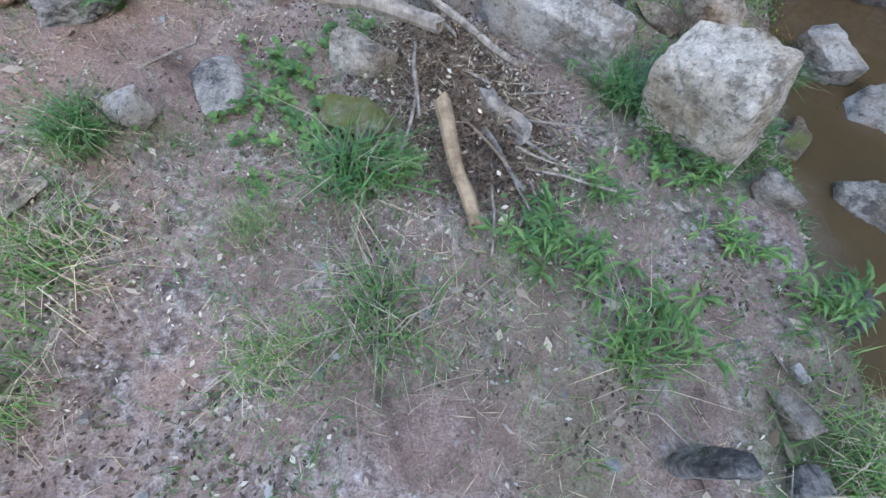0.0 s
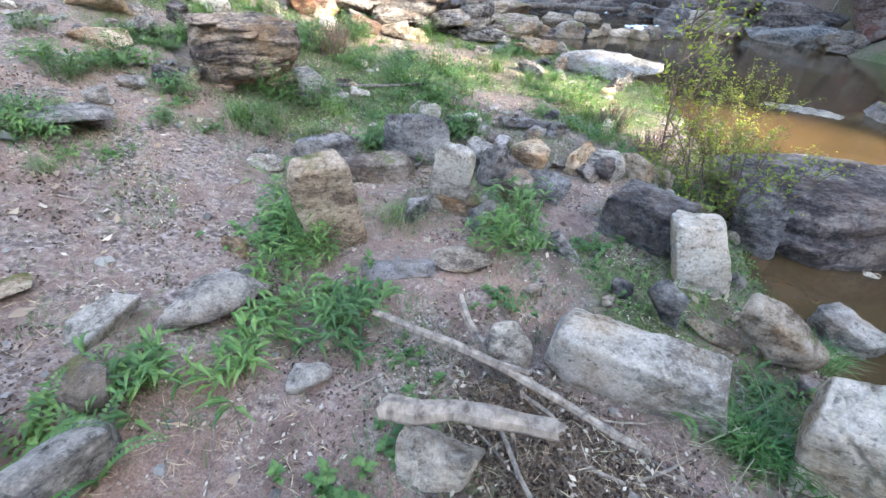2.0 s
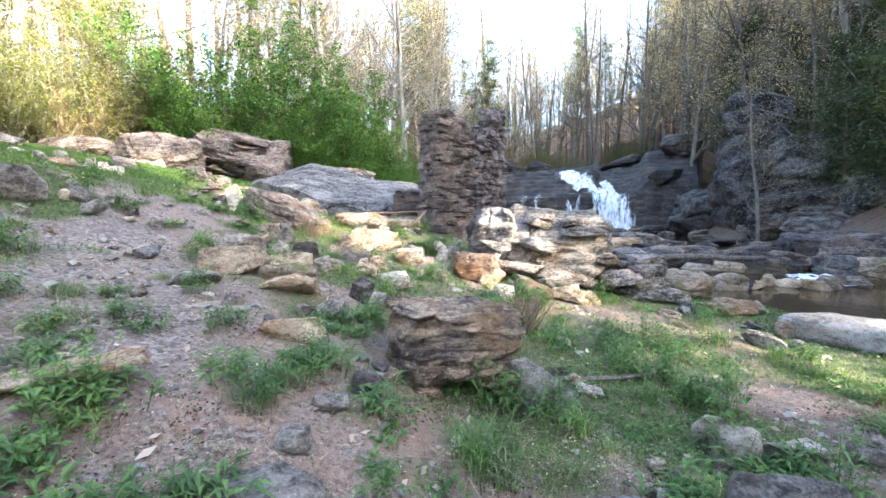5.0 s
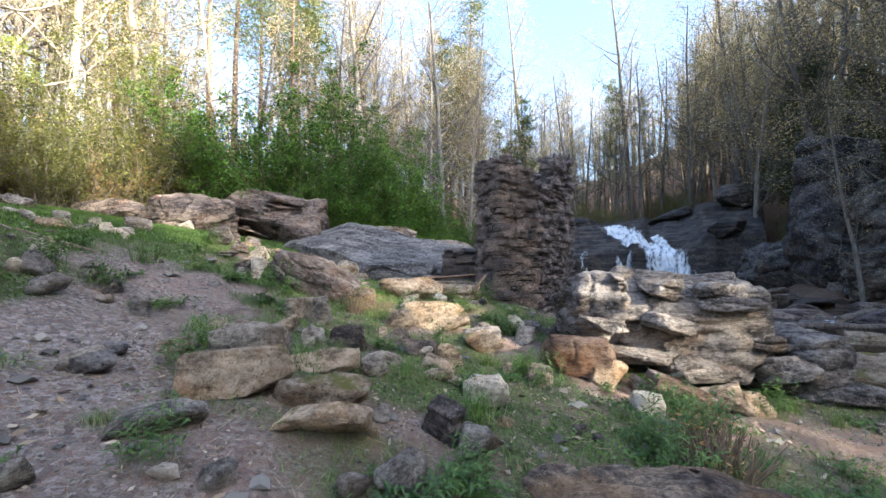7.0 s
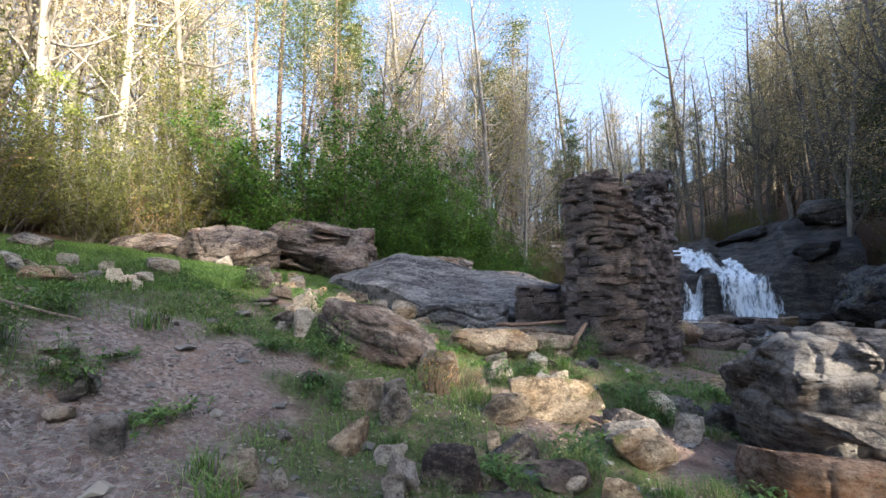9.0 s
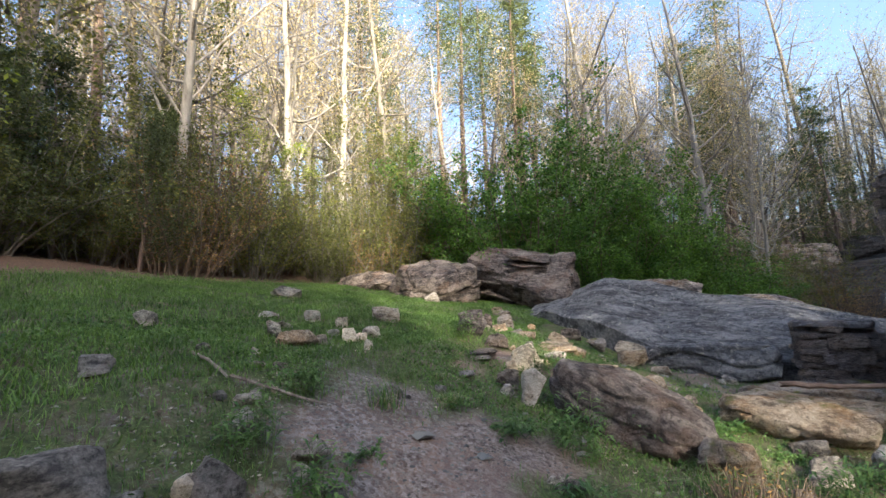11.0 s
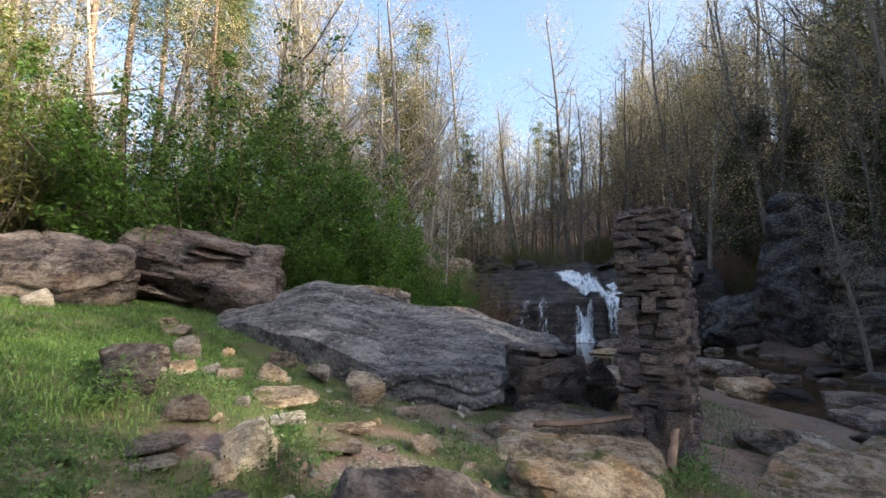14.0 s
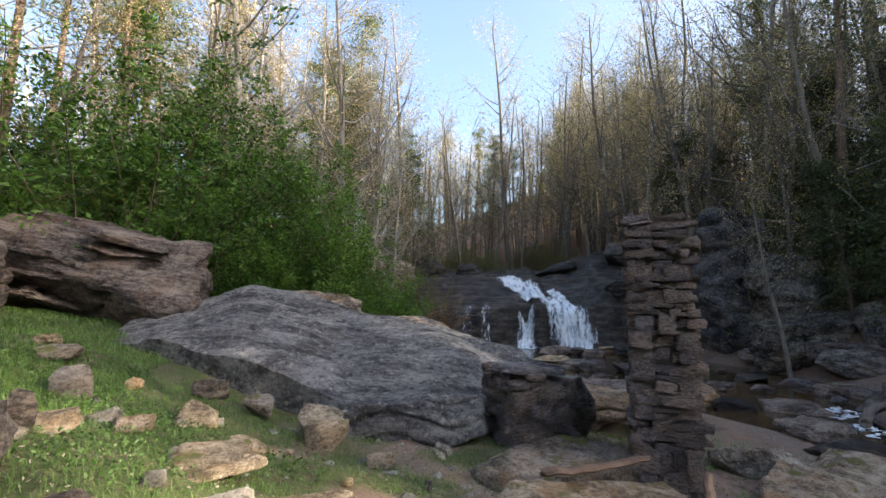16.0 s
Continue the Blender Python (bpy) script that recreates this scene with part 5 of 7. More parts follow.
rock("stone", -7.63, 11.49, 0.28, 0.22, 0.15, 36, "grey", "small grey weathered stone half sunk in the creek bank", detail=2, squareness=8, points=18)
rock("stone", -7.76, 10.94, 0.16, 0.13, 0.09, 44, "grey", "small grey weathered stone half sunk in the creek bank", detail=1, squareness=4.5, points=22)
rock("stone", -7.14, 10.86, 0.11, 0.09, 0.11, 42, "pale", "small pale angular quartzite stone lying on the soil", detail=1, squareness=8, points=18)
rock("stone", -7.64, 10.63, 0.19, 0.15, 0.11, 48, "grey", "small grey weathered stone half sunk in the creek bank", detail=2, squareness=6, points=14)
rock("stone_slab", -9.02, 10.99, 0.30, 0.24, 0.07, 52, "pale", "flat pale stone lying on bare soil", detail=2, squareness=8, points=26)
rock("stone_slab", -6.22, 11.44, 0.20, 0.16, 0.07, 31, "grey", "flat grey slab of stone lying on the bank", detail=2, squareness=8, points=26)
rock("stone", -6.15, 10.75, 0.16, 0.13, 0.07, 27, "grey", "small grey weathered stone half sunk in the creek bank", detail=1, squareness=6, points=14)
rock("stone", -6.00, 12.22, 0.20, 0.16, 0.12, 16, "tan", "small tan blocky stone with rusty stains on the bank", detail=2, squareness=4.5, points=22)
rock("stone", -4.99, 15.30, 0.61, 0.42, 0.34, 4, "tan", "tan blocky stone with rusty stains on the bank", detail=2, squareness=6, points=14)
rock("stone_slab", -6.96, 13.06, 0.47, 0.28, 0.33, 20, "brown", "brown bedded rock outcrop", detail=2, squareness=8, points=26)
rock("stone", -5.53, 11.58, 0.35, 0.21, 0.45, 17, "pale", "pale angular quartzite stone lying on the soil", detail=2, squareness=6, points=14)
rock("stone", -5.79, 11.57, 0.17, 0.14, 0.11, 16, "grey", "small grey weathered stone half sunk in the creek bank", detail=2, squareness=8, points=18)
rock("stone_slab", -6.42, 12.15, 0.38, 0.23, 0.04, 18, "tan", "flat tan slab of bedded stone", detail=2, squareness=8, points=26)
rock("stone", -8.29, 10.61, 0.28, 0.22, 0.10, 53, "pale", "small pale angular quartzite stone lying on the soil", detail=2, squareness=4.5, points=14)
rock("stone", -7.13, 9.42, 0.13, 0.11, 0.04, 59, "grey", "small grey weathered stone half sunk in the creek bank", detail=1, squareness=4.5, points=22)
rock("stone", -9.93, 16.74, 0.46, 0.33, 0.32, 39, "grey", "grey weathered stone half sunk in the creek bank", detail=2, squareness=6, points=18)
rock("stone", -7.25, 15.26, 0.35, 0.28, 0.29, 21, "grey", "grey weathered stone half sunk in the creek bank", detail=2, squareness=6, points=22)
rock("stone_slab", -7.90, 16.45, 0.49, 0.34, 0.15, 24, "tan", "flat tan slab of bedded stone", detail=2, squareness=8, points=26)
rock("stone", -6.57, 14.47, 0.32, 0.26, 0.18, 16, "tan", "tan blocky stone with rusty stains on the bank", detail=2, squareness=8, points=14)
rock("stone", -6.27, 15.19, 0.44, 0.35, 0.22, 1, "tan", "tan blocky stone with rusty stains on the bank", detail=2, squareness=4.5, points=18)
rock("stone", -5.82, 16.21, 0.46, 0.37, 0.23, -0, "tan", "tan blocky stone with rusty stains on the bank", detail=2, squareness=8, points=18)
rock("stone", -5.10, 15.60, 0.54, 0.33, 0.35, -2, "grey", "grey weathered stone half sunk in the creek bank", detail=2, squareness=8, points=22)
rock("stone_slab", -5.97, 13.98, 0.60, 0.42, 0.17, -0, "tan", "flat tan slab of bedded stone", detail=2, squareness=8, points=26)
rock("stone_slab", -6.31, 16.43, 0.43, 0.30, 0.22, 5, "brown", "brown bedded rock outcrop", detail=2, squareness=8, points=26)
rock("stone", -6.82, 14.63, 0.26, 0.18, 0.12, 20, "grey", "small grey weathered stone half sunk in the creek bank", detail=2, squareness=8, points=14)
rock("stone", -7.11, 13.94, 0.19, 0.13, 0.28, 16, "brown", "small brown bedded rock outcrop", detail=2, squareness=6, points=22)
rock("stone_slab", -4.53, 14.75, 0.35, 0.24, 0.15, -13, "tan", "flat tan slab of bedded stone", detail=2, squareness=8, points=26)
rock("boulder", 2.45, 15.80, 1.69, 0.85, 0.5, -48, "grey", "flat grey slab of stone lying on the bank", detail=3, squareness=8, points=26)
rock("stone_slab", -6.17, 7.66, 0.61, 0.37, 0.37, 73, "grey", "flat grey slab of stone lying on the bank", detail=3, squareness=8, points=26)
rock("stone", -5.69, 8.14, 0.28, 0.22, 0.20, 54, "grey", "small grey weathered stone half sunk in the creek bank", detail=2, squareness=4.5, points=18)
rock("stone", -6.07, 8.29, 0.18, 0.14, 0.13, 60, "pale", "small pale angular quartzite stone lying on the soil", detail=2, squareness=6, points=22)
rock("stone", -5.53, 8.55, 0.16, 0.13, 0.07, 46, "grey", "small grey weathered stone half sunk in the creek bank", detail=1, squareness=8, points=22)
rock("stone", -5.91, 8.82, 0.16, 0.13, 0.10, 49, "grey", "small grey weathered stone half sunk in the creek bank", detail=1, squareness=6, points=18)
rock("stone", -7.36, 8.36, 0.22, 0.18, 0.13, 63, "grey", "small grey weathered stone half sunk in the creek bank", detail=2, squareness=8, points=14)
rock("stone", -8.77, 9.32, 0.31, 0.25, 0.15, 75, "grey", "small grey weathered stone half sunk in the creek bank", detail=2, squareness=6, points=14)
rock("stone", -7.64, 9.25, 0.13, 0.10, 0.07, 60, "grey", "small grey weathered stone half sunk in the creek bank", detail=1, squareness=4.5, points=22)
rock("stone_slab", -6.62, 8.97, 0.21, 0.15, 0.06, 63, "grey", "flat grey slab of stone lying on the bank", detail=2, squareness=8, points=26)
rock("stone", -6.71, 9.12, 0.10, 0.08, 0.05, 58, "grey", "small grey weathered stone half sunk in the creek bank", detail=1, squareness=8, points=18)
rock("stone", -6.70, 9.26, 0.08, 0.06, 0.05, 61, "pale", "small pale angular quartzite stone lying on the soil", detail=1, squareness=4.5, points=14)
rock("stone", -6.72, 8.83, 0.11, 0.08, 0.06, 62, "grey", "small grey weathered stone half sunk in the creek bank", detail=1, squareness=8, points=18)
rock("boulder", -5.92, 13.85, 0.72, 0.43, 0.12, 17, "tan", "flat tan slab of bedded stone", detail=2, squareness=8, points=26)
rock("stone_slab", -5.77, 13.30, 0.37, 0.26, 0.09, 9, "grey", "flat grey slab of stone lying on the bank", detail=2, squareness=8, points=26)
rock("stone", -7.06, 13.40, 0.50, 0.35, 0.33, 24, "brown", "brown bedded rock outcrop", detail=2, squareness=8, points=14)
rock("stone_slab", -5.25, 13.58, 0.58, 0.31, 0.06, -6, "tan", "flat tan slab of bedded stone", detail=2, squareness=8, points=26)
rock("stone_slab", -5.32, 13.06, 0.46, 0.32, 0.06, -2, "tan", "flat tan slab of bedded stone", detail=2, squareness=8, points=26)
rock("stone_slab", -6.51, 12.33, 0.55, 0.33, 0.06, 30, "brown", "brown bedded rock outcrop", detail=3, squareness=8, points=26)
rock("stone", -5.82, 12.93, 0.21, 0.09, 0.07, 15, "pale", "small pale angular quartzite stone lying on the soil", detail=2, squareness=8, points=14)
rock("stone", -6.42, 12.88, 0.14, 0.12, 0.06, 17, "grey", "small grey weathered stone half sunk in the creek bank", detail=1, squareness=6, points=14)
rock("stone", -6.25, 12.93, 0.12, 0.10, 0.07, 25, "tan", "small tan blocky stone with rusty stains on the bank", detail=1, squareness=8, points=18)
rock("stone_slab", -8.21, 16.99, 0.30, 0.21, 0.13, 15, "tan", "flat tan slab of bedded stone", detail=2, squareness=8, points=26)
rock("boulder", 13.06, 17.04, 4.28, 2.57, 1.26, -37, "brown", "brown bedded rock outcrop", detail=3, squareness=8, points=26)
rock("boulder", 12.53, 12.39, 3.23, 1.29, 0.74, -56, "grey", "flat grey slab of stone lying on the bank", detail=2, squareness=8, points=26)
rock("boulder", 10.59, 13.75, 1.97, 0.98, 0.45, -41, "tan", "flat tan slab of bedded stone", detail=2, squareness=8, points=26)
rock("boulder", 5.89, 14.66, 1.28, 0.77, 0.69, -20, "tan", "tan blocky stone with rusty stains on the bank", detail=2, squareness=8, points=14)
rock("boulder", 7.41, 15.10, 1.26, 0.75, 0.48, -24, "tan", "tan blocky stone with rusty stains on the bank", detail=2, squareness=8, points=18)
rock("boulder", 8.90, 19.28, 1.87, 1.12, 0.48, -35, "brown", "brown bedded rock outcrop", detail=2, squareness=8, points=26)
rock("boulder", 13.23, 22.19, 1.79, 0.89, 0.58, -33, "brown", "brown bedded rock outcrop", detail=2, squareness=8, points=26)
rock("boulder", 3.31, 9.58, 0.73, 0.44, 0.31, -29, "tan", "tan blocky stone with rusty stains on the bank", detail=2, squareness=4.5, points=14)
rock("boulder", 13.59, 16.84, 2.21, 0.89, 0.36, -50, "dark", "dark grey schist boulder resting on the bank", detail=2, squareness=8, points=26)
rock("boulder", 7.82, 18.12, 1.69, 0.85, 0.39, -61, "dark", "dark grey schist boulder resting on the bank", detail=2, squareness=8, points=26)
rock("boulder", 13.48, 19.60, 1.98, 1.19, 0.60, -71, "brown", "brown bedded rock outcrop", detail=2, squareness=8, points=26)
rock("boulder", 11.89, 21.34, 2.77, 1.11, 0.29, -65, "wet", "dark wet rock in the creek", detail=2, squareness=8, points=26)
rock("boulder", 16.19, 24.49, 2.99, 1.50, 0.42, -56, "brown", "brown bedded rock outcrop", detail=2, squareness=8, points=26)
rock("boulder", 15.84, 21.38, 2.74, 1.37, 0.78, -59, "brown", "brown bedded rock outcrop", detail=2, squareness=8, points=14)
rock("boulder", 17.76, 23.43, 4.02, 1.61, 0.71, -68, "cliff", "dark rugged cliff rock on the far bank", detail=2, squareness=8, points=26)
rock("boulder", 15.26, 21.03, 2.43, 1.21, 0.96, -69, "dark", "dark grey schist boulder resting on the bank", detail=2, squareness=8, points=22)
# ---- broken stones that fill the spaces between the larger ones ----
rng = random.Random(91)
LOOSE = {"grey": "grey broken stone among weeds on the bank", "tan": "tan broken stone among weeds on the bank", "dark": "dark grey broken slab of schist", "pale": "pale broken stone lying on the soil", "brown": "purple-brown broken stone on the bank"}
for n, x0, x1, y0, y1, lo, hi in ((34, -0.4, 2.8, 3.3, 5.6, 0.14, 0.42), (26, -4.6, -1.2, 6.6, 9.4, 0.12, 0.4), (34, -4.0, 0.2, 9.2, 12.6, 0.14, 0.45), (20, -3.2, -0.2, 4.6, 7.2, 0.1, 0.32), (24, -7.2, -3.6, 12.6, 16.0, 0.12, 0.4), (22, -2.6, 2.6, 1.6, 3.4, 0.07, 0.2), (16, 1.8, 4.4, 5.6, 9.6, 0.15, 0.5), (18, -7.5, -4.6, 7.2, 10.4, 0.08, 0.24)):
    for _ in range(n):
        x, y, l = rng.uniform(x0, x1), rng.uniform(y0, y1), lo + (hi - lo) * rng.random() ** 1.7
        near = min(math.hypot(x - p[1][0], y - p[1][1]) for p in PATH)
        mt = rng.choice(("grey", "grey", "tan", "tan", "dark", "pale", "brown"))
        tilt, lean, turn = rng.uniform(-28, 28), rng.uniform(-28, 28), rng.uniform(-60, 60)
        if near > 0.45 + l and x < float(west_edge(y)) - 0.2:
            rock("stone", x, y, l, l * rng.uniform(0.45, 0.8), l * rng.uniform(0.25, 0.7), turn, mt, LOOSE[mt], tilt=tilt, lean=lean, sink=0.25, detail=2 if l > 0.2 else 1, squareness=rng.choice((5, 7, 10)), points=rng.choice((14, 18, 24)), strata=rng.choice((0, 0, 1.5)), group="loose stones on the bank")
# ---- vegetation ----
def leaf_cloud(r, centres, size, aspect=0.45, droop=0.0):
    """A diamond-shaped leaf, slightly folded, at each centre."""
    n = len(centres)
    d = r.normal(size=(n, 3))
    d[:, 2] = d[:, 2] * 0.6 - droop
    d /= np.linalg.norm(d, axis=1)[:, None]
    o = np.cross(d, r.normal(size=(n, 3)))
    o /= np.linalg.norm(o, axis=1)[:, None] + 1e-6
    s = (size * r.uniform(0.6, 1.3, n))[:, None]
    v = np.stack([centres - d * s * 0.5, centres + o * s * aspect * 0.5, centres + d * s * 0.5, centres - o * s * aspect * 0.5], 1).reshape(-1, 3)
    return v, np.arange(4 * n).reshape(n, 4)


def tube_chain(chains, sides=5):
    """Tapered tubes along polylines of (point, radius)."""
    V, Fc, base = [], [], 0
    for ch in chains:
        for k, (p, rad) in enumerate(ch):
            q = ch[min(k + 1, len(ch) - 1)][0] - ch[max(k - 1, 0)][0]
            q = q / (np.linalg.norm(q) + 1e-9)
            s = np.cross(q, (0.3, 0.8, 0.1) if abs(q[2]) > 0.8 else (0, 0, 1))
            s /= np.linalg.norm(s) + 1e-9
            u = np.cross(s, q)
            for i in range(sides):
                t = 2 * math.pi * i / sides
                V.append(p + (s * math.cos(t) + u * math.sin(t)) * rad)
        for k in range(len(ch) - 1):
            for i in range(sides):
                a, b = base + k * sides + i, base + k * sides + (i + 1) % sides
                Fc.append((a, b, b + sides, a + sides))
        base += len(ch) * sides
    return np.array(V), Fc


def limb(r, start, way, length, rad, wobble, rise, n=6):
    pts, p, d = [], np.array(start, float), np.array(way, float)
    for k in range(n + 1):
        pts.append((p.copy(), rad * (1 - 0.82 * k / n)))
        d = d + r.normal(size=3) * wobble
        d[2] += rise
        d /= np.linalg.norm(d)
        p = p + d * length / n
    return pts


def make_tree(seed, height, rad, bark, leafage, leaf_n, leaf_size, first=0.35, spread=0.35, levels=2, limbs=16, lean=0.03, label="", category="tree", rise=0.12):
    """Trunk, limbs and twigs, and a thin crown of leaves or buds on the twigs."""
    r = np.random.RandomState(seed)
    trunk = limb(r, (0, 0, -0.3), (r.normal() * lean, r.normal() * lean, 1), height, rad, 0.035, 0.02, 12)
    chains, tips = [], []
    for k in range(limbs):
        f = first + (1 - first) * (k + r.uniform(0, 0.8)) / limbs
        j = min(int(f * 12), 11)
        p = trunk[j][0] + (trunk[j + 1][0] - trunk[j][0]) * (f * 12 - j)
        a = r.uniform(0, 2 * math.pi)
        ln = height * spread * (1.15 - 0.75 * f) * r.uniform(0.6, 1.2)
        b = limb(r, p, (math.cos(a), math.sin(a), r.uniform(0.2, 0.9)), ln, max(trunk[j][1] * 0.42, 0.012), 0.14, rise, 6)
        chains.append(b)
        for t in range(5 if levels > 1 else 2):
            q = b[1 + r.randint(0, 5)]
            dd = r.normal(size=3) * 0.8 + (b[-1][0] - b[0][0]) / ln
            tw = limb(r, q[0], dd / np.linalg.norm(dd), ln * r.uniform(0.25, 0.55), q[1] * 0.55, 0.18, 0.1, 4)
            chains.append(tw)
            tips += [x[0] for x in tw[1:]]
            if levels > 1:
                for _ in range(2):
                    w = tw[1 + r.randint(0, 3)]
                    dd = r.normal(size=3)
                    sp = limb(r, w[0], dd / np.linalg.norm(dd), ln * 0.22, max(w[1] * 0.6, 0.004), 0.15, 0.1, 3)
                    chains.append(sp)
                    tips += [x[0] for x in sp[1:]]
        tips += [x[0] for x in b[2:]]
    v, f = tube_chain([trunk], 9)
    top = thing("tree", None, Matrix(), label, category)
    part("trunk", mesh_of("trunk", v, f, bark, True), top)
    v, f = tube_chain(chains, 4)
    part("branchwork", mesh_of("branchwork", v, f, bark, True), top)["kind"] = "stuff"
    if leaf_n:
        tips = np.array(tips)
        c = tips[r.randint(0, len(tips), leaf_n)] + r.normal(size=(leaf_n, 3)) * height * 0.018
        v, f = leaf_cloud(r, c, leaf_size)
        part("crown", mesh_of("crown", v, f, leafage), top)
    return top


def make_pine(seed, height, rad, label, first=0.5, tufts=60, n=90, leafage=None, size=0.34, spread=0.16):
    r = np.random.RandomState(seed)
    trunk = limb(r, (0, 0, -0.3), (r.normal() * 0.02, r.normal() * 0.02, 1), height, rad, 0.012, 0.02, 12)
    chains, cs = [], []
    for k in range(tufts):
        f = first + (1 - first) * (k + r.uniform()) / tufts
        j = min(int(f * 12), 11)
        p = trunk[j][0] + (trunk[j + 1][0] - trunk[j][0]) * (f * 12 - j)
        a = r.uniform(0, 2 * math.pi)
        ln = height * spread * (1.25 - f) / (1.25 - first) * r.uniform(0.5, 1.2)
        b = limb(r, p, (math.cos(a), math.sin(a), r.uniform(-0.1, 0.4)), ln, rad * 0.22 * (1.1 - f), 0.1, 0.05, 5)
        chains.append(b)
        for q in b[2:]:
            cs.append(q[0] + r.normal(size=(n // 4, 3)) * (ln * 0.16 + 0.12) * np.array([1, 1, 0.55]))
    v, f = tube_chain([trunk], 9)
    top = thing("tree", None, Matrix(), label, "tree")
    part("trunk", mesh_of("trunk", v, f, M_PINEBARK, True), top)
    v, f = tube_chain(chains, 4)
    part("branchwork", mesh_of("branchwork", v, f, M_PINEBARK, True), top)["kind"] = "stuff"
    v, f = leaf_cloud(r, np.concatenate(cs), size, 0.16 if leafage is None else 0.5)
    part("crown", mesh_of("crown", v, f, leafage or M_PINE), top)["kind"] = "stuff"
    return top


def make_bush(seed, name, radius, height, stems, leaves, leaf_size, leafage, stem_mat, label, aspect=0.42, clumps=40, inner=0.35, fill=0.3):
    """Stems from the ground carrying clumps of leaves with gaps between them."""
    r = np.random.RandomState(seed)
    chains, cs = [], []
    for k in range(stems):
        a, s = r.uniform(0, 2 * math.pi), r.uniform(0, radius * 0.35)
        chains.append(limb(r, (math.cos(a) * s, math.sin(a) * s, -0.15), (math.cos(a) * r.uniform(0, 0.6), math.sin(a) * r.uniform(0, 0.6), 1), height * r.uniform(0.6, 1.05), 0.012 + 0.004 * height, 0.12, 0.06, 7))
    ends = [c[3 + r.randint(0, 5)][0] for c in chains for _ in range(3)]
    per = leaves // (clumps + 1)
    for k in range(clumps):
        if k < len(ends) and r.uniform() < 0.4:
            c = ends[k]
        else:
            t = r.normal(size=3)
            t /= np.linalg.norm(t)
            q = r.uniform(inner, 1) ** 0.5
            c = np.array([t[0] * radius * q, t[1] * radius * q, height * (0.54 + 0.44 * t[2] * q)])
        cs.append(c + r.normal(size=(per, 3)) * np.array([1, 1, 0.7]) * radius * fill * r.uniform(0.5, 1.1))
    pts = np.concatenate(cs)
    pts = pts[pts[:, 2] > 0.08]
    top = thing(name, None, Matrix(), label, "bush")
    v, f = tube_chain(chains, 4)
    part("stalk", mesh_of("stalk", v, f, stem_mat, True), top)["kind"] = "stuff"
    v, f = leaf_cloud(r, pts, leaf_size, aspect)
    part("foliage", mesh_of("foliage", v, f, leafage), top)["kind"] = "stuff"
    return top


def make_spray(seed, name, radius, height, stems, twigs, leaves, leaf_size, leafage, stem_mat, label, aspect=0.42, bare=0.25, droop=0.1, puff=0.09):
    """Arching stems from the ground, each with side twigs that carry sprays of leaves."""
    r = np.random.RandomState(seed)
    chains, cs = [], []
    for k in range(stems):
        a, s, out = r.uniform(0, 2 * math.pi), radius * 0.45 * r.uniform() ** 0.5, r.uniform(0.05, 0.75)
        way = np.array([math.cos(a) * out, math.sin(a) * out, 1.0])
        h = height * r.uniform(0.45, 1.08) * (1.08 - 0.35 * out)
        st = limb(r, (math.cos(a) * s, math.sin(a) * s, -0.15), way / np.linalg.norm(way), h, 0.01 + 0.003 * height, 0.09, 0.0, 9)
        chains.append(st)
        for t in range(twigs):
            f = bare + (1 - bare) * (t + r.uniform()) / twigs
            j = min(int(f * 9), 8)
            p = st[j][0] + (st[j + 1][0] - st[j][0]) * (f * 9 - j)
            d = r.normal(size=3)
            d[2] = abs(d[2]) * 0.6 + 0.1
            ln = radius * r.uniform(0.15, 0.42) * (1.15 - 0.6 * f)
            tw = limb(r, p, d / np.linalg.norm(d), ln, 0.006, 0.16, -droop, 4)
            chains.append(tw)
            q = np.array([x[0] for x in tw])
            e = r.uniform(0.2, 4, leaves)
            i = np.minimum(e.astype(int), 3)
            cs.append(q[i] + (q[i + 1] - q[i]) * (e - i)[:, None] + r.normal(size=(leaves, 3)) * puff)
    pts = np.concatenate(cs)
    pts = pts[pts[:, 2] > 0.08]
    top = thing(name, None, Matrix(), label, "bush")
    v, f = tube_chain(chains, 3)
    part("stalk", mesh_of("stalk", v, f, stem_mat, True), top)["kind"] = "stuff"
    v, f = leaf_cloud(r, pts, leaf_size, aspect, 0.15)
    part("foliage", mesh_of("foliage", v, f, leafage), top)["kind"] = "stuff"
    return top


PLACED = {}


def plant(proto, x, y, scale, turn, z=None, lean=0.0, group="", label=""):
    """Puts the first one itself at its place, and copies after that."""
    m = pose(x, y, (gz(x, y) if z is None else z), lean, 0, turn) @ Matrix.Scale(scale, 4)
    if proto.name in PLACED:
        ob = copy_thing(proto, Matrix())
        ob.matrix_basis = m
    else:
        PLACED[proto.name] = True
        proto.matrix_basis = m
        ob = proto
    return tagged(ob, label, group=group)


BARE = [make_tree(201 + k, 15 + 2 * k, 0.16 + 0.02 * k, (M_BARK, M_PALEBARK, M_BARK, M_BARK)[k], M_BUDS, 3400, 0.11, first=0.2, spread=0.32, limbs=26, label=("tall bare grey-barked tree with tan buds", "tall pale-barked bare tree with thin twigs", "tall leafless tree with a forked grey crown", "slender grey leafless forest tree")[k]) for k in range(4)]
GREENING = [make_tree(231 + k, 9 + 2 * k, 0.09, M_BARK, (M_SHRUB, M_OLIVE)[k], 2600, 0.15, first=0.25, spread=0.34, limbs=18, label=("young tree coming into bright yellow-green leaf", "small tree with sparse olive-green leaves")[k]) for k in range(2)]
PINES = [make_pine(251, 21, 0.24, "tall pine with a bare trunk and high crown"), make_pine(252, 18, 0.2, "pine with a thin grey-green crown", first=0.4, tufts=50)]
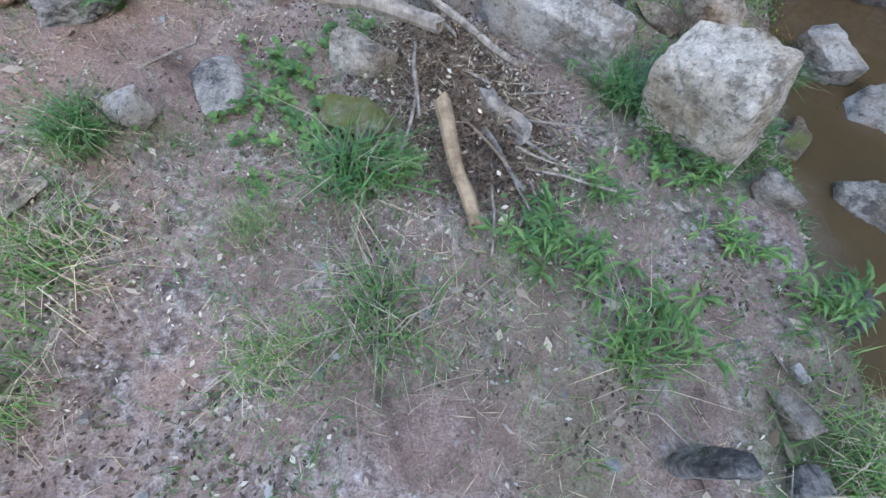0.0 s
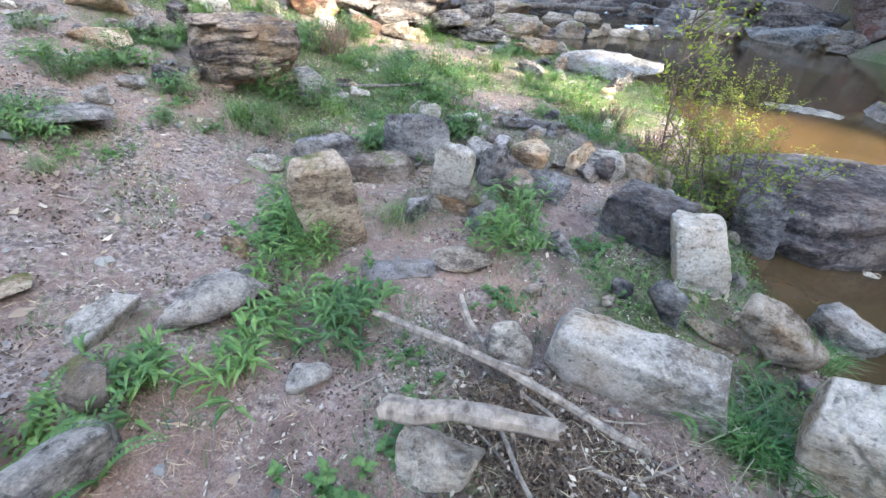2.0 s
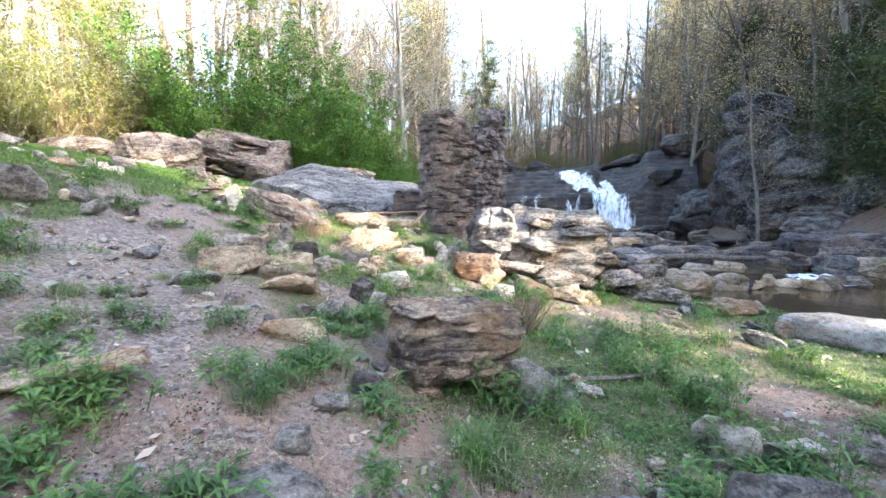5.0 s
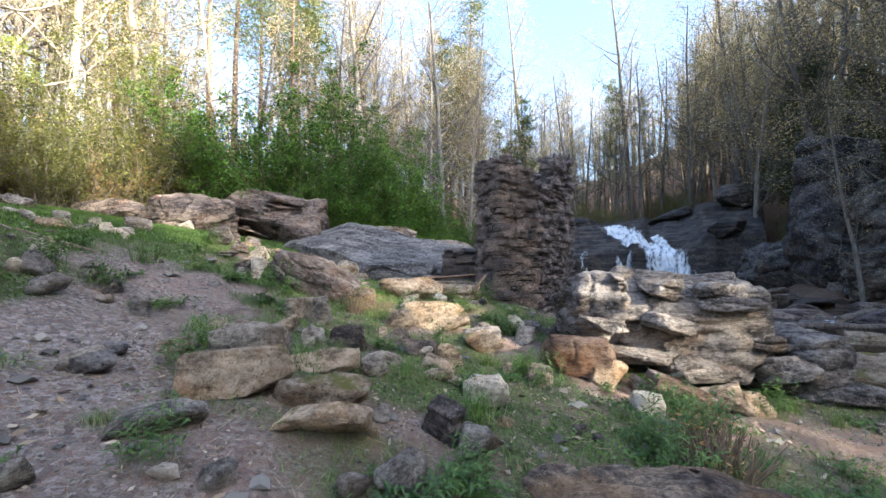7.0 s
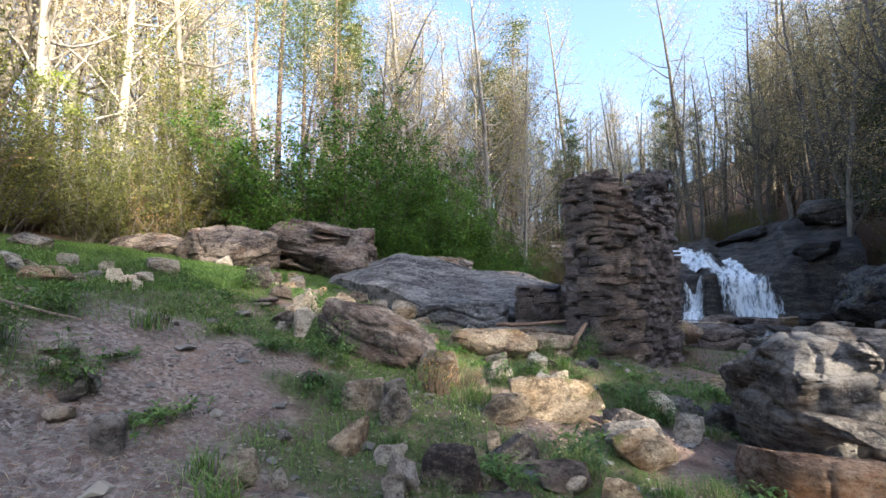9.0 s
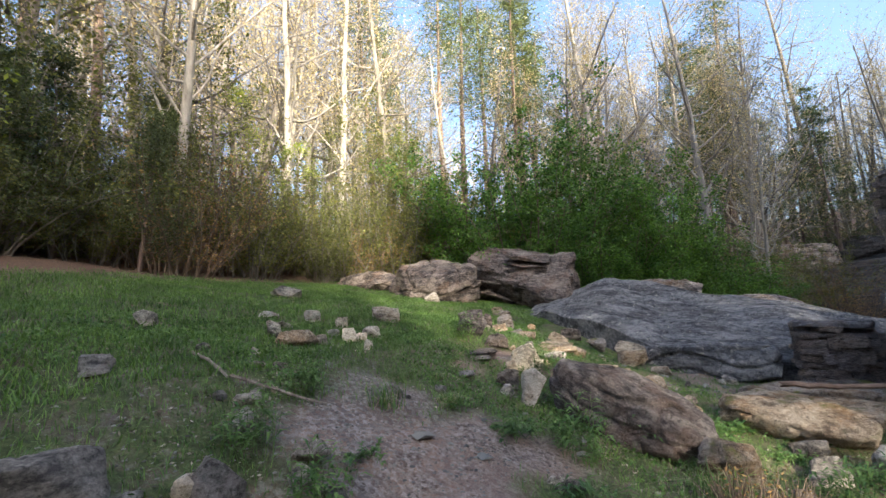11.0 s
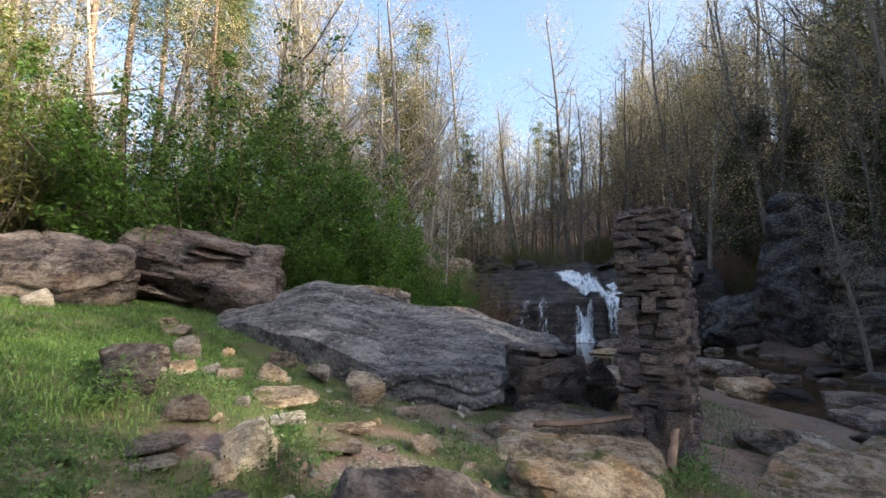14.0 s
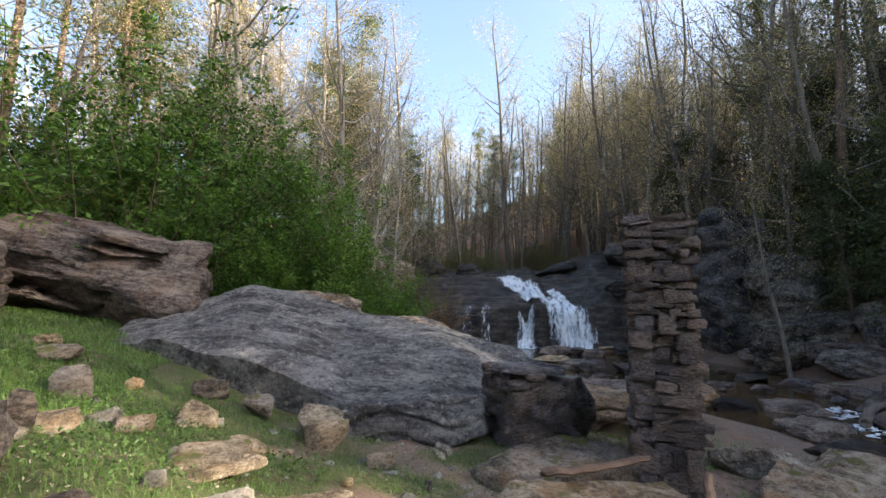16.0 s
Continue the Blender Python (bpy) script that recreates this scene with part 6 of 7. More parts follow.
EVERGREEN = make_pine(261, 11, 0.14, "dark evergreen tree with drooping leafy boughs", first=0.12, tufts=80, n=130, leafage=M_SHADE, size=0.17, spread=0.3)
THICKET = [make_spray(271, "thicket", 1.9, 4.4, 30, 8, 34, 0.085, M_OLIVE, M_BARK, "tangled olive-green thicket of thin stems", bare=0.15), make_spray(272, "thicket", 1.7, 3.4, 60, 6, 9, 0.075, M_BROWN, M_TWIG, "brown thicket of bare stems and withered leaves", bare=0.1)]
PRIVET = [make_spray(281, "privet_bush", 2.1, 5.0, 52, 11, 74, 0.085, M_BUSH, M_TWIG, "dense bright green privet bush", bare=0.12), make_spray(282, "privet_bush", 1.8, 3.8, 44, 10, 70, 0.085, M_BUSH, M_TWIG, "dense deep-green privet bush", bare=0.08)]

rng = random.Random(41)
# the green bushes behind the bedrock
for x, y, s, k in ((-10.2, 23.6, 1.75, 0), (-8.7, 24.4, 1.6, 0), (-6.2, 24.2, 1.3, 0), (-7.3, 22.9, 1.0, 1), (-9.2, 23.2, 0.95, 1), (-4.6, 23.5, 1.1, 1), (-3.2, 23.0, 0.8, 1), (-5.6, 22.6, 0.8, 1), (-2.6, 24.2, 0.85, 1), (-4.9, 24.6, 1.1, 0)):
    plant(PRIVET[k], x, y, s, rng.uniform(0, 360), group="green bushes behind the bedrock")
# the thicket at the lawn's edge
for k in range(62):
    f = k / 62
    y = 4 + 24 * f
    x = -17.2 + 0.25 * (y - 14) * (1 if y > 14 else -0.2) + rng.uniform(-3.2, 0.8)
    plant(THICKET[0 if rng.random() < 0.82 else 1], x, y, rng.uniform(0.7, 1.4), rng.uniform(0, 360), group="thicket at the lawn's edge")
for k in range(16):
    plant(GREENING[rng.choice((0, 1, 1))], rng.uniform(-21, -15.5), rng.uniform(6, 27), rng.uniform(0.6, 0.95), rng.uniform(0, 360), group="small trees at the lawn's edge")


def wood(n, x0, x1, y0, y1, kinds, lo, hi, gap, seed, ok=lambda x, y: True, group="woodland trees"):
    q, done, tries = random.Random(seed), [], 0
    while len(done) < n and tries < n * 30:
        tries += 1
        x, y = q.uniform(x0, x1), q.uniform(y0, y1)
        if not ok(x, y) or sun_gap(x, y) or any((x - a) ** 2 + (y - b) ** 2 < gap * gap for a, b in done):
            continue
        done.append((x, y))
        plant(q.choice(kinds), x, y, q.uniform(lo, hi), q.uniform(0, 360), lean=q.uniform(-3, 3), group=group)


wood(70, -38, -17.5, 2, 46, BARE + [BARE[1], PINES[0]], 0.9, 1.4, 1.9, 1)
wood(38, -16, 9, 29, 50, BARE + [BARE[1], PINES[1]], 0.75, 1.2, 1.8, 2, lambda x, y: (y > 31 or x < -6) and (x < 0 or y > 47))
wood(44, -8, 36, 46, 62, BARE + [BARE[3], PINES[0], PINES[1]], 0.75, 1.1, 2.2, 3)
wood(46, 17, 36, 14, 46, BARE + [BARE[3]], 0.7, 1.0, 2.0, 4, lambda x, y: x > float(east_edge(y)) + 3.0)
for x, y, s in ((14.9, 14.9, 0.75), (16.2, 18.6, 0.8), (16.4, 11.6, 0.8), (17.5, 22.0, 0.7), (19.0, 13.5, 0.9), (20.5, 18.0, 0.9), (22.0, 24.0, 1.0), (23.5, 20.0, 1.0)):
    plant(EVERGREEN, x, y, s, rng.uniform(0, 360), group="evergreens on the far bank")
for x, y, s in ((10.5, 5.6, 0.5), (12.0, 4.6, 0.6), (14.4, 8.6, 0.6), (15.2, 12.2, 0.65), (13.6, 12.6, 0.45), (14.8, 9.9, 0.55), (16.2, 10.2, 0.8), (13.9, 15.4, 0.5), (16.8, 13.0, 0.85), (14.9, 16.9, 0.6), (17.5, 15.2, 0.9), (15.9, 8.0, 0.7), (15.6, 13.9, 0.7), (17.0, 17.5, 0.8), (18.0, 20.5, 0.8)):
    plant(GREENING[1], x, y, s, rng.uniform(0, 360), group="small trees on the far bank")
for k in range(14):
    plant(THICKET[k % 2], rng.uniform(-3, 1.5), rng.uniform(27, 38), rng.uniform(0.5, 0.9), rng.uniform(0, 360), group="undergrowth beside the falls")
wood(22, 15, 28, 8, 34, [EVERGREEN], 0.6, 1.05, 2.2, 5, lambda x, y: x > float(east_edge(y)) + 2.2, "evergreens on the far bank")
for k in range(34):
    y = rng.uniform(12, 44)
    x = (float(east_edge(y)) + rng.uniform(2.5, 9)) if y < 36 else rng.uniform(-8, 22)
    plant(THICKET[0 if rng.random() < 0.5 else 1], x, max(y, 41) if x < 18 else y, rng.uniform(0.5, 0.9), rng.uniform(0, 360), group="undergrowth in the woods")


def far_woods(name, n, x0, x1, y0, y1, seed, height, leafage, bark, leaf_n, leaf_size, ok, label, low=0.3):
    """Crowded trees far off, joined: trunks, a few limbs and a haze of twigs."""
    r = np.random.RandomState(seed)
    chains, cs, made = [], [], 0
    while made < n:
        x, y = r.uniform(x0, x1), r.uniform(y0, y1)
        if not ok(x, y) or sun_gap(x, y):
            continue
        made += 1
        base, h = np.array([x, y, gz(x, y) - 0.3]), height * r.uniform(0.65, 1.2)
        tr = limb(r, base, (r.normal() * 0.04, r.normal() * 0.04, 1), h, 0.07 + 0.006 * h, 0.03, 0.02, 6)
        chains.append(tr)
        for k in range(12):
            q = tr[2 + r.randint(0, 5)][0] + np.array([0, 0, r.uniform(-0.5, 0.5)]) * h / 6
            a = r.uniform(0, 2 * math.pi)
            b = limb(r, q, (math.cos(a), math.sin(a), r.uniform(0.2, 1.0)), h * r.uniform(0.1, 0.25), 0.035, 0.15, 0.1, 3)
            chains.append(b)
            cs.append(b[r.randint(1, 4)][0] + r.normal(size=(leaf_n // 12, 3)) * h * 0.045)
    v, f = tube_chain(chains, 4)
    lv, lf = leaf_cloud(r, np.concatenate(cs), leaf_size)
    top = thing(name, None, Matrix(), label, "woods", kind="stuff")
    part("trunks", mesh_of("trunks", v, f, bark, True), top)["kind"] = "stuff"
    part("canopy", mesh_of("canopy", lv, lf, leafage), top)["kind"] = "stuff"


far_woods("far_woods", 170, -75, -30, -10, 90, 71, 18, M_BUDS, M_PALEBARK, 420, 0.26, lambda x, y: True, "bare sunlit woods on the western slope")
far_woods("far_woods", 300, -30, 60, 56, 105, 72, 15, M_BUDS, M_BARK, 260, 0.22, lambda x, y: True, "bare grey woods at the head of the valley")
# the hillside's shade is partly put into the leaf colour here
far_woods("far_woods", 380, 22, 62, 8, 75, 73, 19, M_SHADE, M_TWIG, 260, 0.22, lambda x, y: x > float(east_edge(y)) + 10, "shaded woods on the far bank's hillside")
# pines added outside the view; their density sets how much sun gets through
far_woods("far_woods", 270, 14, 66, -56, 12, 74, 17.5, M_PINE, M_PINEBARK, 700, 0.42, lambda x, y: x > float(east_edge(y)) + 6 or y < -20, "pine woods added downstream, out of view, to shade the bank")
# never in view: added behind the walker to keep the near ground shaded
far_woods("far_woods", 80, -44, 14, -50, -14, 75, 16, M_OLIVE, M_BARK, 240, 0.3, lambda x, y: True, "unseen woods added behind the start of the path for shade")
for k in range(46):
    plant(THICKET[k % 2], rng.uniform(-4, 24), rng.uniform(44, 58), rng.uniform(0.7, 1.2), rng.uniform(0, 360), group="undergrowth above the falls")
for x, y, s, k in ((17.5, 34, 1.25, 0), (19.5, 31, 1.2, 2), (21.5, 28, 1.3, 3), (23.5, 25, 1.2, 0), (18.5, 22.5, 1.0, 2), (25, 31, 1.3, 3), (21, 38, 1.2, 0), (24.5, 36, 1.3, 2), (27, 27, 1.2, 0)):
    plant(BARE[k], x, y, s, rng.uniform(0, 360), group="tall trees on the far bank")
for x, y, s, k in ((20, 46, 1.4, 0), (23, 50, 1.5, 2), (17, 52, 1.4, 3), (27, 46, 1.4, 2), (26, 54, 1.5, 0), (3, 50, 1.3, 1), (6, 54, 1.4, 3), (1, 55, 1.4, 0), (30, 41, 1.4, 3), (22, 42, 1.3, 3)):
    plant(BARE[k], x, y, s, rng.uniform(0, 360), group="tall trees above the falls")
plant(PINES[0], 19.8, 23.2, 1.05, 15)
plant(PINES[1], 24.0, 29.0, 1.15, 75)
# two unseen rows added as sun blockers for the lower bank
for k in range(14):
    side, along = -6.4 - 0.8 * (k % 7), 15 + 6 * (k // 7) + rng.uniform(-1.5, 1.5)
    x, y = 2.0 + 0.6 * side + 0.8 * along, 8.7 + 0.8 * side - 0.6 * along
    plant(EVERGREEN, x, y, rng.uniform(0.85, 1.1), rng.uniform(0, 360), group="evergreens downstream")
for x, y, s in ((-16.2, 12.6, 0.42), (-17.4, 11.2, 0.5), (-18.6, 14.2, 0.55), (-16.6, 9.6, 0.45)):
    plant(EVERGREEN, x, y, s, rng.uniform(0, 360), group="evergreens at the lawn's edge")
# single trees that stand out against the sky
plant(PINES[0], -1.2, 44, 1.12, 40, group="")
plant(PINES[1], -4.5, 47, 1.15, 100)
plant(PINES[0], -14, 36, 1.1, 200)
plant(PINES[1], 21, 70, 1.1, 10)
plant(BARE[1], -0.6, 36.6, 0.95, 60)
plant(BARE[1], -1.6, 27.5, 0.5, 150)
plant(BARE[2], 13.9, 22.4, 0.5, 130, lean=7, label="slender dark tree leaning over the creek")
plant(BARE[0], 18.6, 24.8, 0.9, 200)

# ---- shrubs and saplings on the creek bank ----
shrub = make_spray(301, "creek_shrub", 0.75, 1.25, 22, 6, 9, 0.05, M_SHRUB, M_TWIG, "yellow-green leafy shrub on the creek bank", bare=0.2, puff=0.03)
sapling = make_tree(303, 2.4, 0.016, M_TWIG, M_SHRUB, 420, 0.06, first=0.2, spread=0.3, levels=1, limbs=14, label="thin sapling with small new leaves", category="sapling")
deadbush = make_bush(305, "dead_bush", 0.35, 0.55, 70, 160, 0.04, M_BROWN, M_TWIG, "dry brown tuft of dead stems", clumps=8)
for x, y, s in ((2.8, 4.0, 0.95), (3.15, 4.2, 0.85), (2.6, 4.4, 0.6), (3.9, 5.0, 0.7), (5.6, 6.6, 0.8)):
    plant(shrub, x, y, s, rng.uniform(0, 360), z=max(gz(x, y), -0.3), group="creek shrubs")
for x, y, s in ((2.85, 4.95, 0.95), (3.0, 5.1, 0.8), (2.95, 4.7, 0.55), (14.2, 14.6, 1.3)):
    plant(sapling, x, y, s, rng.uniform(0, 360), group="saplings on the bank")
for x, y, s in ((-0.67, 7.55, 1.0), (-0.55, 7.9, 0.8), (2.75, 5.0, 0.8), (-3.75, 10.8, 0.8), (-3.45, 11.1, 0.7), (2.6, 5.6, 0.8)):
    plant(deadbush, x, y, s, rng.uniform(0, 360), group="dry tufts")


# ---- grass tufts, weeds and ferns that stand singly ----
def blades(r, roots, length, width, bend, spread):
    """Curved blades of two joined segments that end in a point."""
    n = len(roots)
    a = r.uniform(0, 2 * math.pi, n)
    out = np.stack([np.cos(a), np.sin(a), np.zeros(n)], 1)
    side = np.stack([-np.sin(a), np.cos(a), np.zeros(n)], 1)
    L = (length * r.uniform(0.5, 1.25, n))[:, None]
    s = (spread * r.uniform(0.2, 1.2, n))[:, None]
    b = (bend * r.uniform(0.4, 1.4, n))[:, None]
    w = (width * r.uniform(0.6, 1.3, n))[:, None]
    up = np.array([0, 0, 1.0])
    p1 = roots + L * (out * s * 0.4 + up * 0.55)
    p2 = roots + L * (out * (s * 0.8 + b) + up * (0.95 - 0.5 * b))
    v = np.stack([roots - side * w, roots + side * w, p1 + side * w * 0.8, p1 - side * w * 0.8, p2], 1).reshape(-1, 3)
    k = np.arange(n)[:, None] * 5
    f = [tuple(q) for q in (k + np.array([[0, 1, 2, 3]])).tolist()] + [tuple(q) for q in (k + np.array([[3, 2, 4]])).tolist()]
    return v, f


def make_tuft(seed, n, radius, length, width, material, label, dry=0.2):
    r = np.random.RandomState(seed)
    top = thing("grass_tuft", None, Matrix(), label, "grass")
    roots = np.concatenate([r.normal(size=(n, 2)) * radius * 0.45, np.full((n, 1), -0.01)], 1)
    v, f = blades(r, roots, length, width, 0.5, 0.7)
    part("green_blade", mesh_of("green_blade", v, f, material), top)["kind"] = "stuff"
    m = int(n * dry)
    roots = np.concatenate([r.normal(size=(m, 2)) * radius * 0.6, np.full((m, 1), -0.005)], 1)
    v, f = blades(r, roots, length * 0.9, width * 0.6, 0.9, 1.2)
    part("dead_straw", mesh_of("dead_straw", v, f, M_STRAW), top, "straw-coloured dead blades")
    return top


def make_weed(seed, n, radius, leaf_l, leaf_w, height, label, name="weed"):
    """A clump of upright stems with long pointed leaves, each folded along its rib."""
    r = np.random.RandomState(seed)
    V, Fc, st = [], [], []
    for k in range(n):
        c = r.normal(size=2) * radius * 0.5
        h = height * r.uniform(0.5, 1.2)
        tip = np.array([c[0] + r.normal() * 0.03, c[1] + r.normal() * 0.03, h])
        st.append([(np.array([c[0], c[1], -0.02]), 0.0025), (tip, 0.0012)])
        for j in range(7):
            f = 0.25 + 0.75 * j / 6
            p = np.array([c[0], c[1], 0]) * (1 - f) + tip * f
            a = r.uniform(0, 2 * math.pi)
            d = np.array([math.cos(a), math.sin(a), r.uniform(0.1, 0.8)])
            s = np.array([-math.sin(a), math.cos(a), 0])
            L, w = leaf_l * r.uniform(0.6, 1.2), leaf_w * r.uniform(0.7, 1.2)
            mid, end = p + d * L * 0.45, p + d * L - np.array([0, 0, L * 0.35])
            b = len(V)
            V += [p, mid + s * w + np.array([0, 0, w * 0.35]), end, mid - s * w + np.array([0, 0, w * 0.35]), mid]
            Fc += [(b, b + 4, b + 1), (b + 4, b + 2, b + 1), (b, b + 3, b + 4), (b + 4, b + 3, b + 2)]
    top = thing(name, None, Matrix(), label, "plant")
    part("foliage", mesh_of("foliage", np.array(V), Fc, M_WEED), top)["kind"] = "stuff"
    v, f = tube_chain(st, 3)
    part("stalk", mesh_of("stalk", v, f, M_WEED), top)["kind"] = "stuff"
    return top


def make_fern(seed):
    r = np.random.RandomState(seed)
    V, Fc = [], []
    for k in range(5):
        a = k * 1.25 + r.uniform(-0.3, 0.3)
        d, s = np.array([math.cos(a), math.sin(a), 0]), np.array([-math.sin(a), math.cos(a), 0])
        for j in range(16):
            f = j / 16
            p = d * 0.24 * f + np.array([0, 0, 0.12 * math.sin(f * 2.2)])
            w = 0.05 * (1 - f) + 0.006
            for sg in (-1, 1):
                b = len(V)
                V += [p, p + s * sg * w + d * 0.012, p + s * sg * w * 0.5 + d * 0.02]
                Fc.append((b, b + 1, b + 2))
    top = thing("fern", None, Matrix(), "small green fern frond among stones", "fern")
    part("frond", mesh_of("frond", np.array(V), Fc, M_WEED), top)["kind"] = "stuff"
    return top


TUFT = [make_tuft(401, 190, 0.14, 0.24, 0.0036, M_TUFT, "dense tuft of dark green grass"), make_tuft(402, 170, 0.17, 0.18, 0.0022, M_GRASS, "thin tuft of fine grass with dead straw", 0.6), make_tuft(403, 90, 0.15, 0.3, 0.004, M_GRASS, "tall bright green tuft of grass", 0.2)]
WEED = [make_weed(411, 16, 0.16, 0.12, 0.011, 0.15, "leafy weed clump with long pointed green leaves"), make_weed(412, 16, 0.2, 0.05, 0.016, 0.06, "low clump of small round-leaved weeds"), make_weed(413, 22, 0.2, 0.12, 0.013, 0.34, "tall leafy weeds growing beside a stone")]
FERN = make_fern(421)
for k, x, y, s in ((0, -0.28, 1.16, 1.15), (0, -1.33, 1.22, 0.85), (1, -1.28, 0.7, 1.3), (1, -0.17, 0.58, 1.3), (2, 0.75, 0.44, 0.8), (0, 0.92, 1.72, 0.9), (0, 1.05, 1.66, 0.8), (1, -0.5, 0.4, 0.8), (1, -1.25, 0.25, 1.0), (1, 1.41, 0.05, 1.2), (1, 1.7, 0.2, 1.0), (2, -1.4, 5.2, 1.0), (2, -1.5, 5.3, 0.8), (2, -1.25, 5.4, 0.9), (0, 2.65, 4.15, 0.9), (2, 0.27, 7.0, 0.7), (2, 1.0, 6.5, 0.7), (2, 2.4, 5.8, 0.9), (2, 2.55, 5.6, 0.8), (1, -0.66, 0.93, 0.6), (0, 2.2, 2.3, 0.8), (2, -2.0, 9.6, 0.7), (2, -1.75, 11.3, 0.8), (1, -3.9, 11.0, 1.5), (1, -3.4, 10.7, 1.3), (1, -0.24, 3.65, 0.9), (0, 1.95, 2.2, 0.7), (2, 4.2, 7.0, 0.8)):
    plant(TUFT[k], x, y, s, rng.uniform(0, 360), group="grass tufts")
for k, x, y, s in ((0, 0.45, 0.92, 0.8), (0, 0.62, 0.8, 0.75), (0, 0.85, 0.55, 0.8), (0, 1.18, 1.25, 0.7), (0, 1.25, 0.9, 0.65), (0, 0.75, 1.15, 0.6), (1, -0.5, 1.5, 1.3), (1, -0.7, 1.75, 1.1), (0, -1.11, 2.42, 1.0), (2, -0.93, 3.45, 0.95), (2, -0.98, 3.72, 1.05), (2, -0.8, 3.25, 0.7), (1, -1.1, 3.4, 1.5), (1, -0.6, 2.8, 1.3), (1, 0.24, 2.75, 0.8), (1, 0.95, 1.95, 1.0), (0, 1.2, 1.9, 0.7), (1, -1.55, 2.1, 1.0), (0, 1.5, 1.6, 0.8), (0, -0.09, 1.23, 0.6), (1, 1.0, 1.4, 1.2), (0, 1.5, 0.65, 0.8), (2, -1.73, 11.3, 0.9), (2, -1.55, 11.1, 0.8), (1, -1.6, 6.1, 1.5), (1, -0.7, 1.1, 0.5), (0, -2.3, 7.1, 1.0), (1, -2.6, 6.0, 1.6), (1, -3.4, 4.95, 1.6), (2, -2.2, 7.0, 0.6)):
    plant(WEED[k], x, y, s, rng.uniform(0, 360), group="weeds on the bank")
scatter = random.Random(431)
for cx, cy, spread, n in ((-3.6, 4.9, 0.35, 8), (-3.2, 5.2, 0.3, 6), (-3.1, 4.25, 0.25, 6), (-2.6, 4.15, 0.3, 7), (-4.2, 5.6, 0.4, 7), (-1.6, 5.3, 0.25, 6), (-2.45, 6.7, 0.3, 6), (0.3, 7.2, 0.4, 6), (-1.0, 3.6, 0.25, 5), (-0.55, 2.6, 0.25, 5), (-1.2, 2.2, 0.3, 4), (0.6, 3.4, 0.3, 4), (-2.1, 9.4, 0.5, 6), (-1.0, 9.3, 0.5, 7), (-2.6, 12.2, 0.4, 6), (0.0, 8.3, 0.5, 5)):
    for k in range(n):
        plant(WEED[scatter.choice((0, 0, 1, 1, 2))], cx + scatter.gauss(0, spread), cy + scatter.gauss(0, spread), scatter.uniform(0.6, 1.1), scatter.uniform(0, 360), group="weeds on the bank")
for k in range(900):
    x, y = scatter.uniform(-7.0, 3.2), scatter.uniform(3.6, 13.2)
    green = float(cover(np.array([x]), np.array([y]))[0][0])
    if scatter.random() < 0.14 + 0.25 * green and x < float(west_edge(y)) - 0.3 and np.hypot(x + 0.4, y - 2) > 1.5:
        if scatter.random() < 0.6:
            plant(WEED[scatter.choice((0, 1, 1, 2))], x, y, scatter.uniform(0.6, 1.25), scatter.uniform(0, 360), group="weeds on the bank")
        else:
            plant(TUFT[scatter.choice((1, 1, 2))], x, y, scatter.uniform(0.5, 0.95), scatter.uniform(0, 360), group="grass tufts")
for x, y in ((-1.42, 1.95), (0.75, 1.95), (-1.6, 2.05)):
    plant(FERN, x, y, 1.0, rng.uniform(0, 360), group="ferns")

# ---- the heap of driftwood and sticks ----
timber("driftwood_log", (-0.52, 1.95, 0.3), (0.06, 1.78, 0.26), 0.045, M_DEADWOOD, "short weathered grey log on a heap of sticks", 21, 9, bow=0.35)
timber("driftwood_branch", (-0.35, 2.5, 0.1), (0.42, 1.72, 0.14), 0.022, M_DEADWOOD, "long bent grey branch on the driftwood heap", 22, 7)
timber("driftwood_branch", (-0.5, 2.62, 0.08), (0.1, 2.1, 0.16), 0.016, M_DEADWOOD, "thin grey stick on the driftwood heap", 23, 6)
timber("driftwood_branch", (-0.08, 2.62, 0.15), (0.0, 2.3, 0.05), 0.02, M_DEADWOOD, "pale split stick standing in the heap", 24, 6)
timber("fallen_log", (0.06, 1.5, 0.1), (0.2, 0.92, 0.03), 0.034, M_LOG, "yellow-brown peeled log half under dead leaves", 25, 9, bow=0.3)
timber("driftwood_branch", (0.3, 1.6, 0.05), (0.42, 1.35, 0.03), 0.045, M_DEADWOOD, "stub of grey rotten wood", 26, 8)
rng = random.Random(92)
for k in range(34):
    f = rng.random()
    x, y, a, ln = 0.32 * f + rng.gauss(0, 0.16), 2.1 - 0.85 * f + rng.gauss(0, 0.16), rng.gauss(-0.85, 0.55), rng.uniform(0.15, 0.5)
    z = gz(x, y) + 0.18 * math.exp(-((x - 0.32 * f) ** 2 + (y - 2.1 + 0.85 * f) ** 2) / 0.05) * (1 - 0.6 * f)
    timber("stick", (x, y, z), (x + ln * math.cos(a), y + ln * math.sin(a), z + rng.uniform(-0.05, 0.05)), rng.uniform(0.004, 0.011), rng.choice((M_DEADWOOD, M_TWIG, M_DEADWOOD)), "thin brown stick in the heap of flood debris", 60 + k, 5)
